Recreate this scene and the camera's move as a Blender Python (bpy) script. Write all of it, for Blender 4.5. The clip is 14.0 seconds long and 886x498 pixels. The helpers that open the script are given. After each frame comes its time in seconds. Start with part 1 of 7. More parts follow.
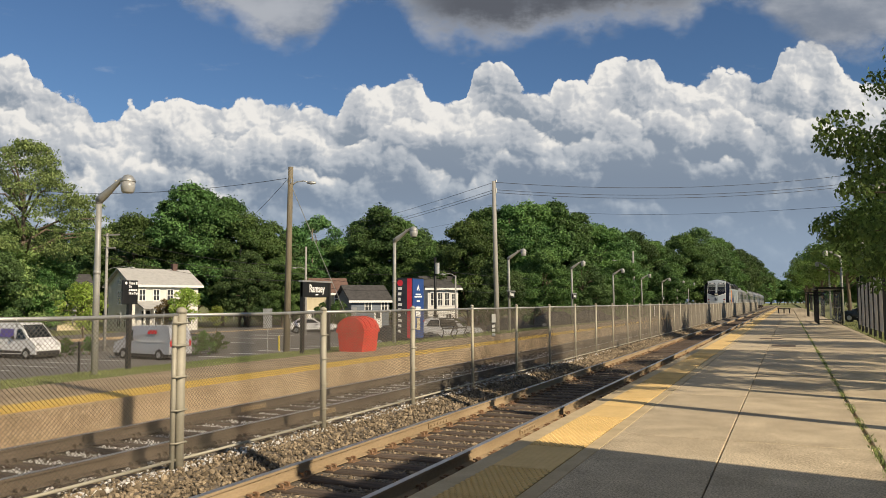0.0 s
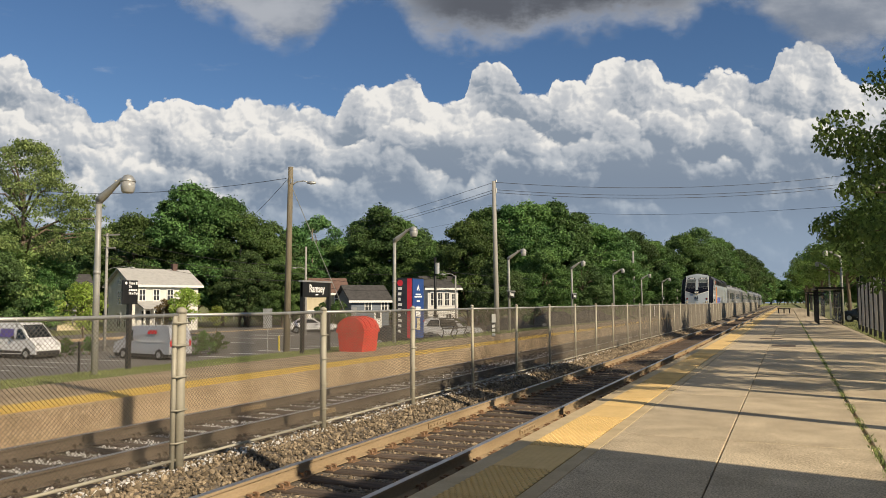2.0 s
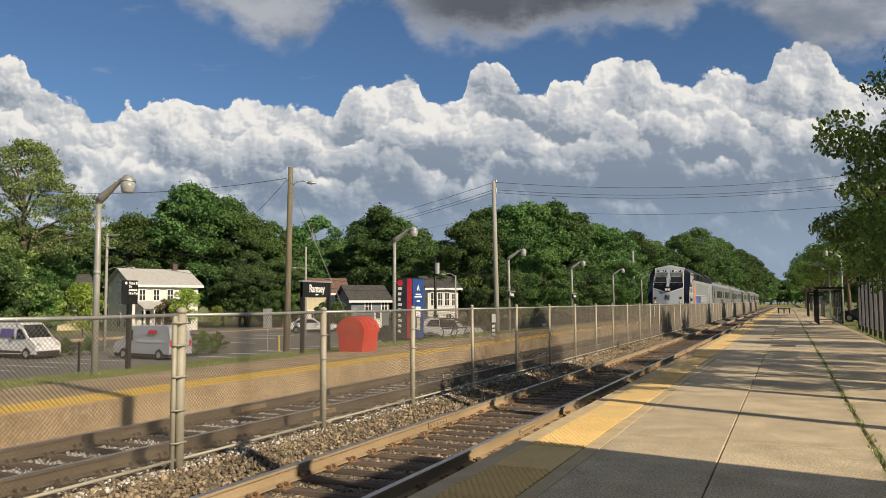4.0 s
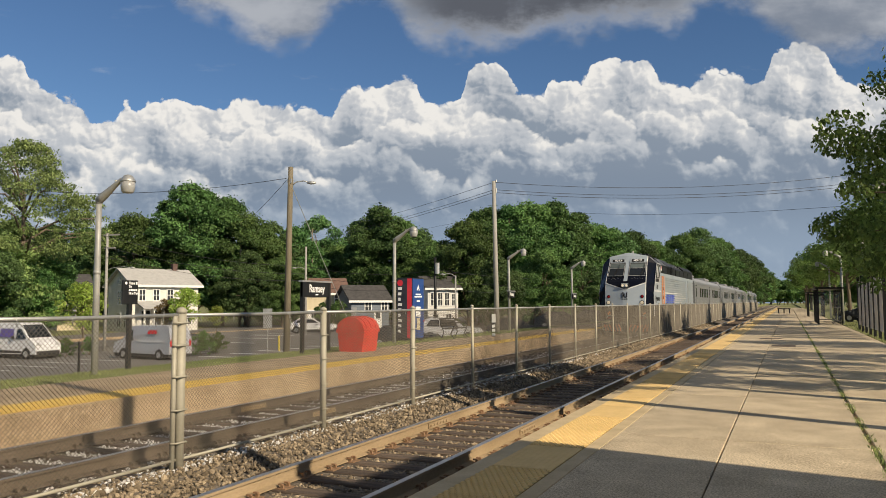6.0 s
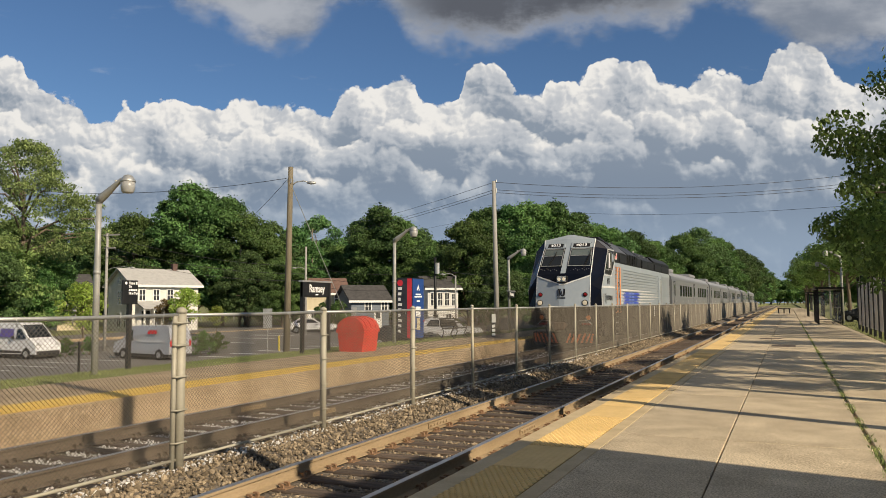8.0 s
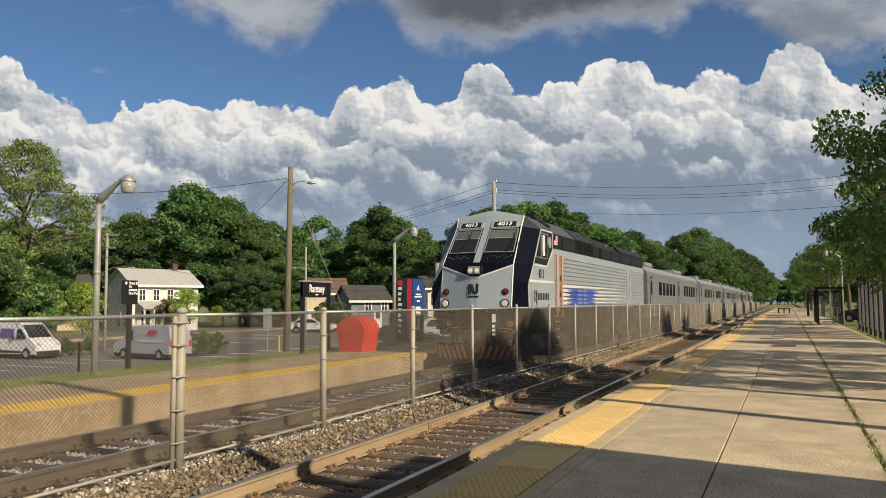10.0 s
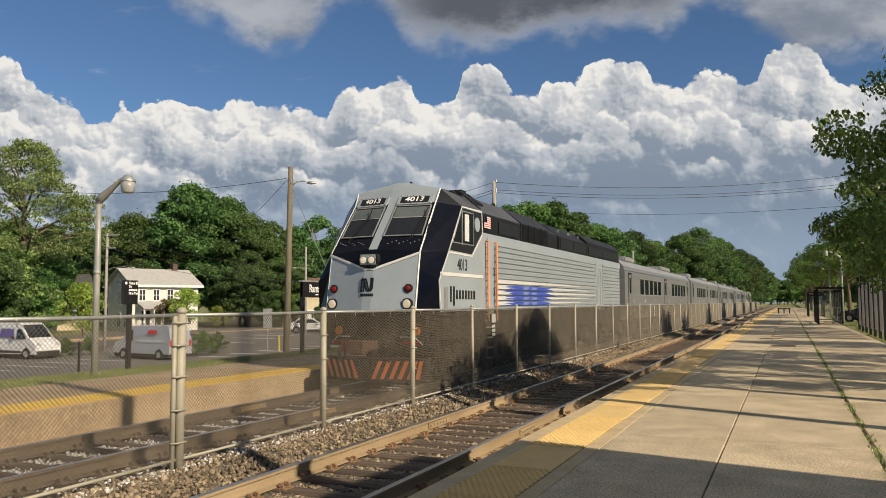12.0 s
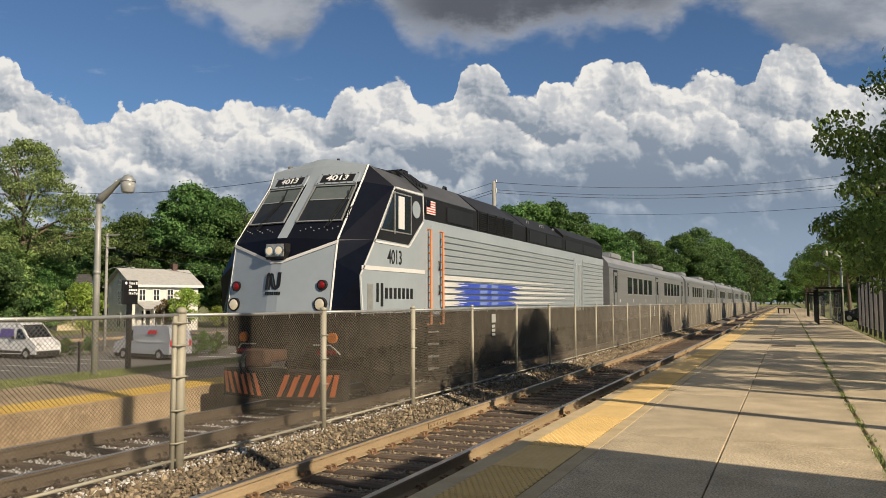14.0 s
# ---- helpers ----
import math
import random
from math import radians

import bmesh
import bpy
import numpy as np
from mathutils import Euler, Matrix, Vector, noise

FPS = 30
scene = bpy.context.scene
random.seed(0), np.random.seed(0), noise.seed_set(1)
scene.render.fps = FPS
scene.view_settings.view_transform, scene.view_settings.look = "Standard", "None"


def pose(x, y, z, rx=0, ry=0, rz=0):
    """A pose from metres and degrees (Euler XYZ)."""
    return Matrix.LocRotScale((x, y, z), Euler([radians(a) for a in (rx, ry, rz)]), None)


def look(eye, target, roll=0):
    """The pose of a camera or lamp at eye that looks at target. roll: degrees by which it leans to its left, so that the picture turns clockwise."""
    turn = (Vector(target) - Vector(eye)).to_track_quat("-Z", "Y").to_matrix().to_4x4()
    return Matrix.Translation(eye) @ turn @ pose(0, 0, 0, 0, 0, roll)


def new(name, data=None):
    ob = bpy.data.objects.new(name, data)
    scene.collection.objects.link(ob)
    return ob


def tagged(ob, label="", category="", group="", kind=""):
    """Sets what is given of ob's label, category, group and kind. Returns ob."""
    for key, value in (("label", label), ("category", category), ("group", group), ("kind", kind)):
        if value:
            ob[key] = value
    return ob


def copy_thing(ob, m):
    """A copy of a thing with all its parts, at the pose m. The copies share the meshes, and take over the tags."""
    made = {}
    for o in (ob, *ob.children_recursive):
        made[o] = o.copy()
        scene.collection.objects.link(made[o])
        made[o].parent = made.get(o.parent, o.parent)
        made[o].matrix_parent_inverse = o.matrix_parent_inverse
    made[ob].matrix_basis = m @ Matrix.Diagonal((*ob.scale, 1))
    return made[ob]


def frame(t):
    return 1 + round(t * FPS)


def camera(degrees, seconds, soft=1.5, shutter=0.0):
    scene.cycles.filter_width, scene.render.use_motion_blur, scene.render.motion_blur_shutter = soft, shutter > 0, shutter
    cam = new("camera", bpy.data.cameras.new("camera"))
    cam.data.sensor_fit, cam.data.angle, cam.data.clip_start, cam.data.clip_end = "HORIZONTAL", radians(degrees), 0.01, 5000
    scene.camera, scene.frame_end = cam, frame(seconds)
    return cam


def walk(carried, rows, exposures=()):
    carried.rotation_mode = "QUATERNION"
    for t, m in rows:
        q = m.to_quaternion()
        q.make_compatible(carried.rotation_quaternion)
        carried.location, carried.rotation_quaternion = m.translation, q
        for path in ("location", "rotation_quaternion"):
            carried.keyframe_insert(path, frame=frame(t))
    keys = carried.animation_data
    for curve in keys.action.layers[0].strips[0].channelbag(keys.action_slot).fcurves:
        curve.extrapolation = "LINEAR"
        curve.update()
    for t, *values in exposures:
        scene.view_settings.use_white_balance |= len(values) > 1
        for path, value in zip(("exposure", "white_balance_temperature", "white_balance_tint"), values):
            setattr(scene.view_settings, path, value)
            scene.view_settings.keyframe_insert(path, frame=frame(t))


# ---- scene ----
cam = camera(60.23, 14.0, soft=0.5)
EYE = Vector((0.0, 0.0, 1.8415))
AIM = Vector((-math.sin(0.4236) * math.cos(0.0704), math.cos(0.4236) * math.cos(0.0704), math.sin(0.0704)))
walk(cam, [(0.0, look(EYE, EYE + 10 * AIM, -0.196)), (14.0, look(EYE, EYE + 10 * AIM, -0.196))], exposures=[(0.0, 0.4), (14.0, 0.4)])

# ---- light ----
SUN_UP = 30.0
SUN_TO = Vector((0.940 * math.cos(radians(SUN_UP)), -0.342 * math.cos(radians(SUN_UP)), math.sin(radians(SUN_UP)))).normalized()
world = bpy.data.worlds.new("sky")
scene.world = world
world.use_nodes = True
wn, wl = world.node_tree.nodes, world.node_tree.links
sky = wn.new("ShaderNodeTexSky")
sky.sky_type, sky.sun_disc = "NISHITA", False
sky.sun_elevation, sky.sun_rotation = radians(SUN_UP), math.atan2(SUN_TO.x, SUN_TO.y)
sky.air_density, sky.dust_density, sky.ozone_density = 1.0, 0.0, 6.5
wn["Background"].inputs["Strength"].default_value = 0.059
# unseen broken cloud over the upper dome, added to whiten and lift the skylight in the shade; it carries on the deck
# whose grey bases hang along the top of the view
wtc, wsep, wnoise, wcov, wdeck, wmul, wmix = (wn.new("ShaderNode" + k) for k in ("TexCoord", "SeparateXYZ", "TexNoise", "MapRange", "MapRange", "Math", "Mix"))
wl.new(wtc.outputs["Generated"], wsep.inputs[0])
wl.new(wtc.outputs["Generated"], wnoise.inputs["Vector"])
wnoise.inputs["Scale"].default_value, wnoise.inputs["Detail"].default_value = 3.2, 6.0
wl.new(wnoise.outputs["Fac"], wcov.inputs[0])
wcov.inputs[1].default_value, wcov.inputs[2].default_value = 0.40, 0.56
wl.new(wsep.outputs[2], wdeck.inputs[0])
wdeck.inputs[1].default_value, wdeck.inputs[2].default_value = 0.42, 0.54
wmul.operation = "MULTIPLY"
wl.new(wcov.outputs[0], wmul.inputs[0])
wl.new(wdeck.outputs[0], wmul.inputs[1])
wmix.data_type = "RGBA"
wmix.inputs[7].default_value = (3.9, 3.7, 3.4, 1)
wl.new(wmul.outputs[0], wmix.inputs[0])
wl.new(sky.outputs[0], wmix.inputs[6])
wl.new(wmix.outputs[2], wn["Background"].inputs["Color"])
sun = new("sun", bpy.data.lights.new("sun", "SUN"))
sun.data.energy, sun.data.angle, sun.data.color = 4.25, radians(0.55), (1.0, 0.845, 0.64)
sun.matrix_world = look((60, -15, 40), Vector((60, -15, 40)) - SUN_TO)

# ---- materials ----
def mat(name, c1, c2=None, scale=4.0, rough=0.8, metal=0.0, bump=0.0, bscale=None, fine=0.35, vary=0.0, coords="Object", stretch=(1, 1, 1), spec=0.5, island=0.0, emit=None, detail=6.0, speck=0.0, sscale=55.0):
    """A surface with colour variation at two scales, relief and a change from piece to piece."""
    m = bpy.data.materials.new(name)
    m.use_nodes = True
    n, l = m.node_tree.nodes, m.node_tree.links
    b = n["Principled BSDF"]
    b.inputs["Roughness"].default_value = rough
    b.inputs["Metallic"].default_value = metal
    b.inputs["Specular IOR Level"].default_value = spec
    if emit:
        b.inputs["Emission Color"].default_value = (*emit[0], 1)
        b.inputs["Emission Strength"].default_value = emit[1]
    c2 = c2 or c1
    tc, mp = n.new("ShaderNodeTexCoord"), n.new("ShaderNodeMapping")
    mp.inputs["Scale"].default_value = stretch
    l.new(tc.outputs[coords], mp.inputs["Vector"])
    big, small, mix, mixf = n.new("ShaderNodeTexNoise"), n.new("ShaderNodeTexNoise"), n.new("ShaderNodeMix"), n.new("ShaderNodeMath")
    big.inputs["Scale"].default_value, big.inputs["Detail"].default_value = scale, 4.0
    small.inputs["Scale"].default_value, small.inputs["Detail"].default_value = (bscale or scale * 9), detail
    for x in (big, small):
        l.new(mp.outputs[0], x.inputs["Vector"])
    ramp = n.new("ShaderNodeValToRGB")
    ramp.color_ramp.elements[0].position, ramp.color_ramp.elements[1].position = 0.36, 0.64
    mixf.operation = "MULTIPLY_ADD"
    mixf.inputs[1].default_value = fine
    l.new(small.outputs["Fac"], mixf.inputs[0])
    sub = n.new("ShaderNodeMath")
    sub.operation = "MULTIPLY_ADD"
    sub.inputs[1].default_value, sub.inputs[2].default_value = 1.0 - fine, 0.0
    l.new(big.outputs["Fac"], sub.inputs[0])
    l.new(sub.outputs[0], mixf.inputs[2])
    l.new(mixf.outputs[0], ramp.inputs[0])
    mix.data_type = "RGBA"
    mix.inputs[6].default_value, mix.inputs[7].default_value = (*c1, 1), (*c2, 1)
    l.new(ramp.outputs[0], mix.inputs[0])
    out = mix.outputs[2]
    if speck:
        sn, sr, sm = n.new("ShaderNodeTexNoise"), n.new("ShaderNodeMapRange"), n.new("ShaderNodeMix")
        sn.inputs["Scale"].default_value, sn.inputs["Detail"].default_value = sscale, 3.0
        l.new(tc.outputs[coords], sn.inputs["Vector"])
        sr.inputs[1].default_value, sr.inputs[2].default_value = 0.34, 0.56
        sr.inputs[3].default_value, sr.inputs[4].default_value = 1.0, 0.0
        l.new(sn.outputs["Fac"], sr.inputs[0])
        ml = n.new("ShaderNodeMath")
        ml.operation = "MULTIPLY"
        ml.inputs[1].default_value = speck
        l.new(sr.outputs[0], ml.inputs[0])
        sm.data_type = "RGBA"
        sm.inputs[7].default_value = (c1[0] * 0.22, c1[1] * 0.22, c1[2] * 0.22, 1)
        l.new(ml.outputs[0], sm.inputs[0])
        l.new(out, sm.inputs[6])
        out = sm.outputs[2]
    if vary or island:
        hsv, mr = n.new("ShaderNodeHueSaturation"), n.new("ShaderNodeMapRange")
        v = vary or island
        mr.inputs[3].default_value, mr.inputs[4].default_value = 1 - v, 1 + v
        if vary:
            l.new(n.new("ShaderNodeObjectInfo").outputs["Random"], mr.inputs[0])
        else:
            l.new(n.new("ShaderNodeNewGeometry").outputs["Random Per Island"], mr.inputs[0])
        l.new(mr.outputs[0], hsv.inputs["Value"])
        l.new(out, hsv.inputs["Color"])
        out = hsv.outputs[0]
    l.new(out, b.inputs["Base Color"])
    if bump:
        bp = n.new("ShaderNodeBump")
        bp.inputs["Strength"].default_value, bp.inputs["Distance"].default_value = min(1.0, bump), 0.02
        l.new(small.outputs["Fac"], bp.inputs["Height"])
        l.new(bp.outputs[0], b.inputs["Normal"])
    return m


def leaf_mat(name, c1, c2, trans=0.35):
    """Leaves: each its own green, light through them."""
    m = mat(name, c1, c2, 0.25, 0.6, island=0.5, fine=0.3, spec=0.22)
    n, l = m.node_tree.nodes, m.node_tree.links
    b = n["Principled BSDF"]
    hs, info = n.new("ShaderNodeHueSaturation"), n.new("ShaderNodeObjectInfo")
    for k, lo, hi in (("Value", 0.72, 1.5), ("Hue", 0.495, 0.528)):
        r = n.new("ShaderNodeMapRange")
        r.inputs[3].default_value, r.inputs[4].default_value = lo, hi
        l.new(info.outputs["Random"], r.inputs[0])
        l.new(r.outputs[0], hs.inputs[k])
    hs.inputs["Saturation"].default_value = 0.9
    l.new(b.inputs["Base Color"].links[0].from_socket, hs.inputs["Color"])
    l.new(hs.outputs[0], b.inputs["Base Color"])
    t, mx = n.new("ShaderNodeBsdfTranslucent"), n.new("ShaderNodeMixShader")
    mx.inputs[0].default_value = trans
    l.new(b.inputs["Base Color"].links[0].from_socket, t.inputs["Color"])
    l.new(b.outputs[0], mx.inputs[1])
    l.new(t.outputs[0], mx.inputs[2])
    l.new(mx.outputs[0], n["Material Output"].inputs["Surface"])
    return m


M = {}
M["concrete"] = mat("platform_concrete", (0.40, 0.32, 0.208), (0.735, 0.61, 0.415), 1.9, 0.9, bump=0.35, bscale=30, fine=0.5, vary=0.09, detail=9.0, speck=0.58, sscale=60.0)
M["far_concrete"] = mat("far_platform_concrete", (0.27, 0.195, 0.115), (0.53, 0.40, 0.25), 1.1, 0.9, bump=0.35, bscale=14, fine=0.45, speck=0.25, sscale=16.0)
M["curb"] = mat("edge_concrete", (0.46, 0.36, 0.21), (0.60, 0.475, 0.285), 3.0, 0.9, bump=0.3, bscale=40)
M["yellow"] = mat("yellow_tactile", (0.69, 0.475, 0.185), (0.81, 0.575, 0.235), 2.0, 0.75, bump=0.1, vary=0.08)
# darker yellow for the plate between the studs
M["yellow_base"] = mat("deep_yellow_tactile", (0.43, 0.29, 0.105), (0.58, 0.40, 0.16), 3.0, 0.85, fine=0.5, vary=0.08)
M["yellow_paint"] = mat("worn_yellow_paint", (0.60, 0.41, 0.10), (0.80, 0.50, 0.06), 2.5, 0.85, fine=0.6)
M["ballast"] = mat("ballast_stone", (0.11, 0.084, 0.053), (0.33, 0.262, 0.172), 6.0, 0.95, island=0.55, bump=0.4, bscale=80)
M["ballast_bed"] = mat("ballast_bed", (0.045, 0.037, 0.029), (0.21, 0.174, 0.13), 14.0, 0.97, bump=1.0, bscale=22, fine=0.75)
M["white_stone"] = mat("pale_ballast_stone", (0.45, 0.43, 0.40), (0.7, 0.68, 0.64), 6.0, 0.95, island=0.3, bump=0.4, bscale=80)
M["tie"] = mat("weathered_tie_wood", (0.05, 0.037, 0.028), (0.14, 0.103, 0.074), 2.5, 0.92, bump=0.5, bscale=30, vary=0.3, stretch=(0.4, 5, 3))
M["rail_side"] = mat("rusty_rail_web", (0.26, 0.19, 0.105), (0.38, 0.285, 0.17), 2.0, 0.85, bump=0.15, bscale=50, stretch=(1, 0.3, 1))
M["rail_head"] = mat("polished_rail_head", (0.42, 0.41, 0.40), (0.55, 0.53, 0.51), 3.0, 0.28, metal=0.9, stretch=(1, 0.05, 1))
M["rail_far"] = mat("dark_weathered_rail_web", (0.12, 0.092, 0.065), (0.20, 0.155, 0.11), 2.0, 0.85, bump=0.15, bscale=50, stretch=(1, 0.3, 1))
M["rust"] = mat("orange_rust", (0.19, 0.115, 0.062), (0.33, 0.20, 0.11), 8.0, 0.9, bump=0.3, bscale=60)
M["fence_post"] = mat("tan_fence_post", (0.34, 0.315, 0.24), (0.43, 0.40, 0.31), 3.0, 0.6, metal=0.1, bump=0.08, vary=0.08)
M["wire"] = mat("dull_fence_wire", (0.105, 0.09, 0.066), (0.16, 0.138, 0.104), 2.0, 0.6, metal=0.25)
M["galv"] = mat("galvanised_steel", (0.36, 0.36, 0.34), (0.48, 0.48, 0.46), 5.0, 0.5, metal=0.6, bump=0.05)
M["lamp_metal"] = mat("grey_lamp_metal", (0.29, 0.29, 0.265), (0.39, 0.385, 0.35), 4.0, 0.5, metal=0.25)
M["lamp_glass"] = mat("frosted_lamp_glass", (0.30, 0.30, 0.285), (0.42, 0.415, 0.39), 5.0, 0.3)
M["wood_pole"] = mat("weathered_pole_wood", (0.12, 0.10, 0.066), (0.21, 0.178, 0.12), 3.0, 0.9, bump=0.4, bscale=25, stretch=(6, 6, 0.4))
M["grey_pole"] = mat("grey_weathered_pole", (0.26, 0.25, 0.225), (0.36, 0.345, 0.31), 3.0, 0.9, bump=0.3, bscale=25, stretch=(6, 6, 0.4))
M["black"] = mat("black_painted_steel", (0.012, 0.012, 0.013), (0.02, 0.02, 0.02), 3.0, 0.45, spec=0.25)
M["rubber"] = mat("black_rubber", (0.02, 0.02, 0.02), (0.03, 0.03, 0.03), 5.0, 0.85)
M["white_paint"] = mat("white_lettering", (0.8, 0.8, 0.78), None, 3.0, 0.6)
M["grass"] = mat("lawn_ground", (0.11, 0.135, 0.035), (0.27, 0.26, 0.09), 1.0, 0.95, bump=0.6, bscale=30)
M["blade"] = leaf_mat("grass_blades", (0.14, 0.17, 0.04), (0.30, 0.30, 0.10), 0.3)
M["asphalt"] = mat("parking_asphalt", (0.12, 0.115, 0.107), (0.19, 0.18, 0.166), 0.25, 0.9, bump=0.2, bscale=40, coords="Object")
M["lot_line"] = mat("parking_line_paint", (0.5, 0.5, 0.48), (0.65, 0.65, 0.62), 4.0, 0.8)
M["bark"] = mat("tree_bark", (0.10, 0.075, 0.05), (0.19, 0.145, 0.10), 5.0, 0.95, bump=0.6, bscale=30, stretch=(3, 3, 0.7))
M["leaf_dark"] = leaf_mat("dark_leaves", (0.024, 0.062, 0.013), (0.105, 0.185, 0.036), 0.16)
M["leaf_mid"] = leaf_mat("mid_green_leaves", (0.04, 0.09, 0.018), (0.150, 0.235, 0.046), 0.26)
M["leaf_light"] = leaf_mat("bright_leaves", (0.24, 0.30, 0.035), (0.44, 0.48, 0.08), 0.6)
M["leaf_far"] = leaf_mat("far_wood_leaves", (0.05, 0.10, 0.026), (0.125, 0.20, 0.05), 0.22)
M["leaf_fresh"] = leaf_mat("fresh_green_leaves", (0.185, 0.27, 0.065), (0.33, 0.42, 0.125), 0.45)
M["leaf_maple"] = leaf_mat("maple_leaves", (0.095, 0.165, 0.032), (0.235, 0.33, 0.066), 0.5)
M["leaf_avenue"] = leaf_mat("avenue_leaves", (0.105, 0.18, 0.036), (0.27, 0.37, 0.075), 0.55)
M["leaf_brown"] = leaf_mat("reddish_leaves", (0.10, 0.06, 0.025), (0.17, 0.11, 0.04))
M["red_plastic"] = mat("faded_red_plastic", (0.55, 0.035, 0.02), (0.66, 0.06, 0.035), 2.5, 0.55, bump=0.05)

# ---- building helpers ----
def box(bm, x0, x1, y0, y1, z0, z1, m=None):
    r = bmesh.ops.create_cube(bm, size=1.0)["verts"]
    for v in r:
        v.co = Vector(((x0 + x1) / 2 + v.co.x * (x1 - x0), (y0 + y1) / 2 + v.co.y * (y1 - y0), (z0 + z1) / 2 + v.co.z * (z1 - z0)))
        if m:
            v.co = m @ v.co
    return r


def tube(bm, pts, radii, n=8, caps=True):
    """A round bar through pts."""
    pts = [Vector(p) for p in pts]
    if not hasattr(radii, "__len__"):
        radii = [radii] * len(pts)
    rings, side = [], None
    for i, p in enumerate(pts):
        d = (pts[min(i + 1, len(pts) - 1)] - pts[max(i - 1, 0)]).normalized()
        if side is None:
            side = d.cross(Vector((0.31, 0.87, 0.39))).normalized()
        side = (side - d * side.dot(d)).normalized()
        up = d.cross(side)
        rings.append([bm.verts.new(p + radii[i] * (math.cos(2 * math.pi * k / n) * side + math.sin(2 * math.pi * k / n) * up)) for k in range(n)])
    for a, b in zip(rings, rings[1:]):
        for k in range(n):
            bm.faces.new((a[k], a[(k + 1) % n], b[(k + 1) % n], b[k]))
    if caps:
        bm.faces.new(rings[0][::-1])
        bm.faces.new(rings[-1])


def prism(bm, prof, a, b, axis="y"):
    """A profile carried straight from a to b; axis y: prof is (x, z); x: (y, z); z: (x, y)."""
    put = {"y": lambda p, t: (p[0], t, p[1]), "x": lambda p, t: (t, p[0], p[1]), "z": lambda p, t: (p[0], p[1], t)}[axis]
    r0, r1 = [bm.verts.new(put(p, a)) for p in prof], [bm.verts.new(put(p, b)) for p in prof]
    k = len(prof)
    for i in range(k):
        bm.faces.new((r0[i], r0[(i + 1) % k], r1[(i + 1) % k], r1[i]))
    bm.faces.new(r0[::-1])
    bm.faces.new(r1)
    return r0 + r1


def sheet(bm, pts, off):
    """A plate: a polygon and its copy shifted by off."""
    off = Vector(off)
    a = [bm.verts.new(p) for p in pts]
    b = [bm.verts.new(Vector(p) + off) for p in pts]
    k = len(a)
    bm.faces.new(a)
    bm.faces.new(b[::-1])
    for i in range(k):
        bm.faces.new((a[i], b[i], b[(i + 1) % k], a[(i + 1) % k]))


def bevel(bm, w, seg=1, angle=40):
    es = [e for e in bm.edges if len(e.link_faces) == 2 and e.calc_face_angle(0) > radians(angle)]
    bmesh.ops.bevel(bm, geom=es, offset=w, segments=seg, affect="EDGES", clamp_overlap=True)


def finish(name, bm, material, smooth=False):
    bmesh.ops.recalc_face_normals(bm, faces=bm.faces)
    me = bpy.data.meshes.new(name)
    bm.to_mesh(me)
    bm.free()
    for mm in material if isinstance(material, (list, tuple)) else [material]:
        me.materials.append(mm)
    if smooth:
        me.polygons.foreach_set("use_smooth", [True] * len(me.polygons))
    return me


def part(name, bm, material, parent, label="", smooth=False, m=None):
    """One mesh object under a thing or a part."""
    ob = new(name, finish(name, bm, material, smooth))
    ob.parent = parent
    if m:
        ob.matrix_basis = m
    return tagged(ob, label)


def piece(name, me, parent, m):
    """An object of its own on a shared mesh."""
    ob = new(name, me)
    ob.parent, ob.matrix_basis = parent, m
    return ob


def thing(name, label, category, m=None, group="", kind=""):
    ob = new(name)
    ob.empty_display_size = 0.2
    if m:
        ob.matrix_basis = m
    return tagged(ob, label, category, group, kind)


def solid(name, bm, material, label, category, group="", kind="", smooth=False, m=None):
    ob = new(name, finish(name, bm, material, smooth))
    if m:
        ob.matrix_basis = m
    return tagged(ob, label, category, group, kind)


def raw(name, verts, faces, material, smooth=False):
    me = bpy.data.meshes.new(name)
    me.from_pydata(verts, [], faces)
    me.materials.append(material)
    if smooth:
        me.polygons.foreach_set("use_smooth", [True] * len(me.polygons))
    return me


def letters(name, text, size, material, parent, m, depth=0.004, align="CENTER", squeeze=1.0, bold=0.0):
    cu = bpy.data.curves.new(name, "FONT")
    cu.body, cu.size, cu.align_x, cu.align_y, cu.extrude, cu.offset = text, size, align, "CENTER", depth, bold
    cu.materials.append(material)
    ob = new(name, cu)
    dg = bpy.context.evaluated_depsgraph_get()
    me = bpy.data.meshes.new_from_object(ob.evaluated_get(dg))
    bpy.data.objects.remove(ob)
    ob = new(name, me)
    ob.parent, ob.matrix_basis = parent, m @ Matrix.Diagonal((squeeze, 1, 1, 1))
    return ob


def ease(a, b, v):
    t = min(1.0, max(0.0, (v - a) / (b - a)))
    return t * t * (3 - 2 * t)


def ground_z(x, y=80.0):
    """The height of the ground beyond the far platform, which falls to the car park and dips at its near end."""
    dip = 0.95 * ease(-26.0, -37.0, x) * ease(58.0, 44.0, y) * ease(-64.0, -55.0, x)
    return 0.30 - 1.35 * ease(-13.2, -24.7, x) - dip


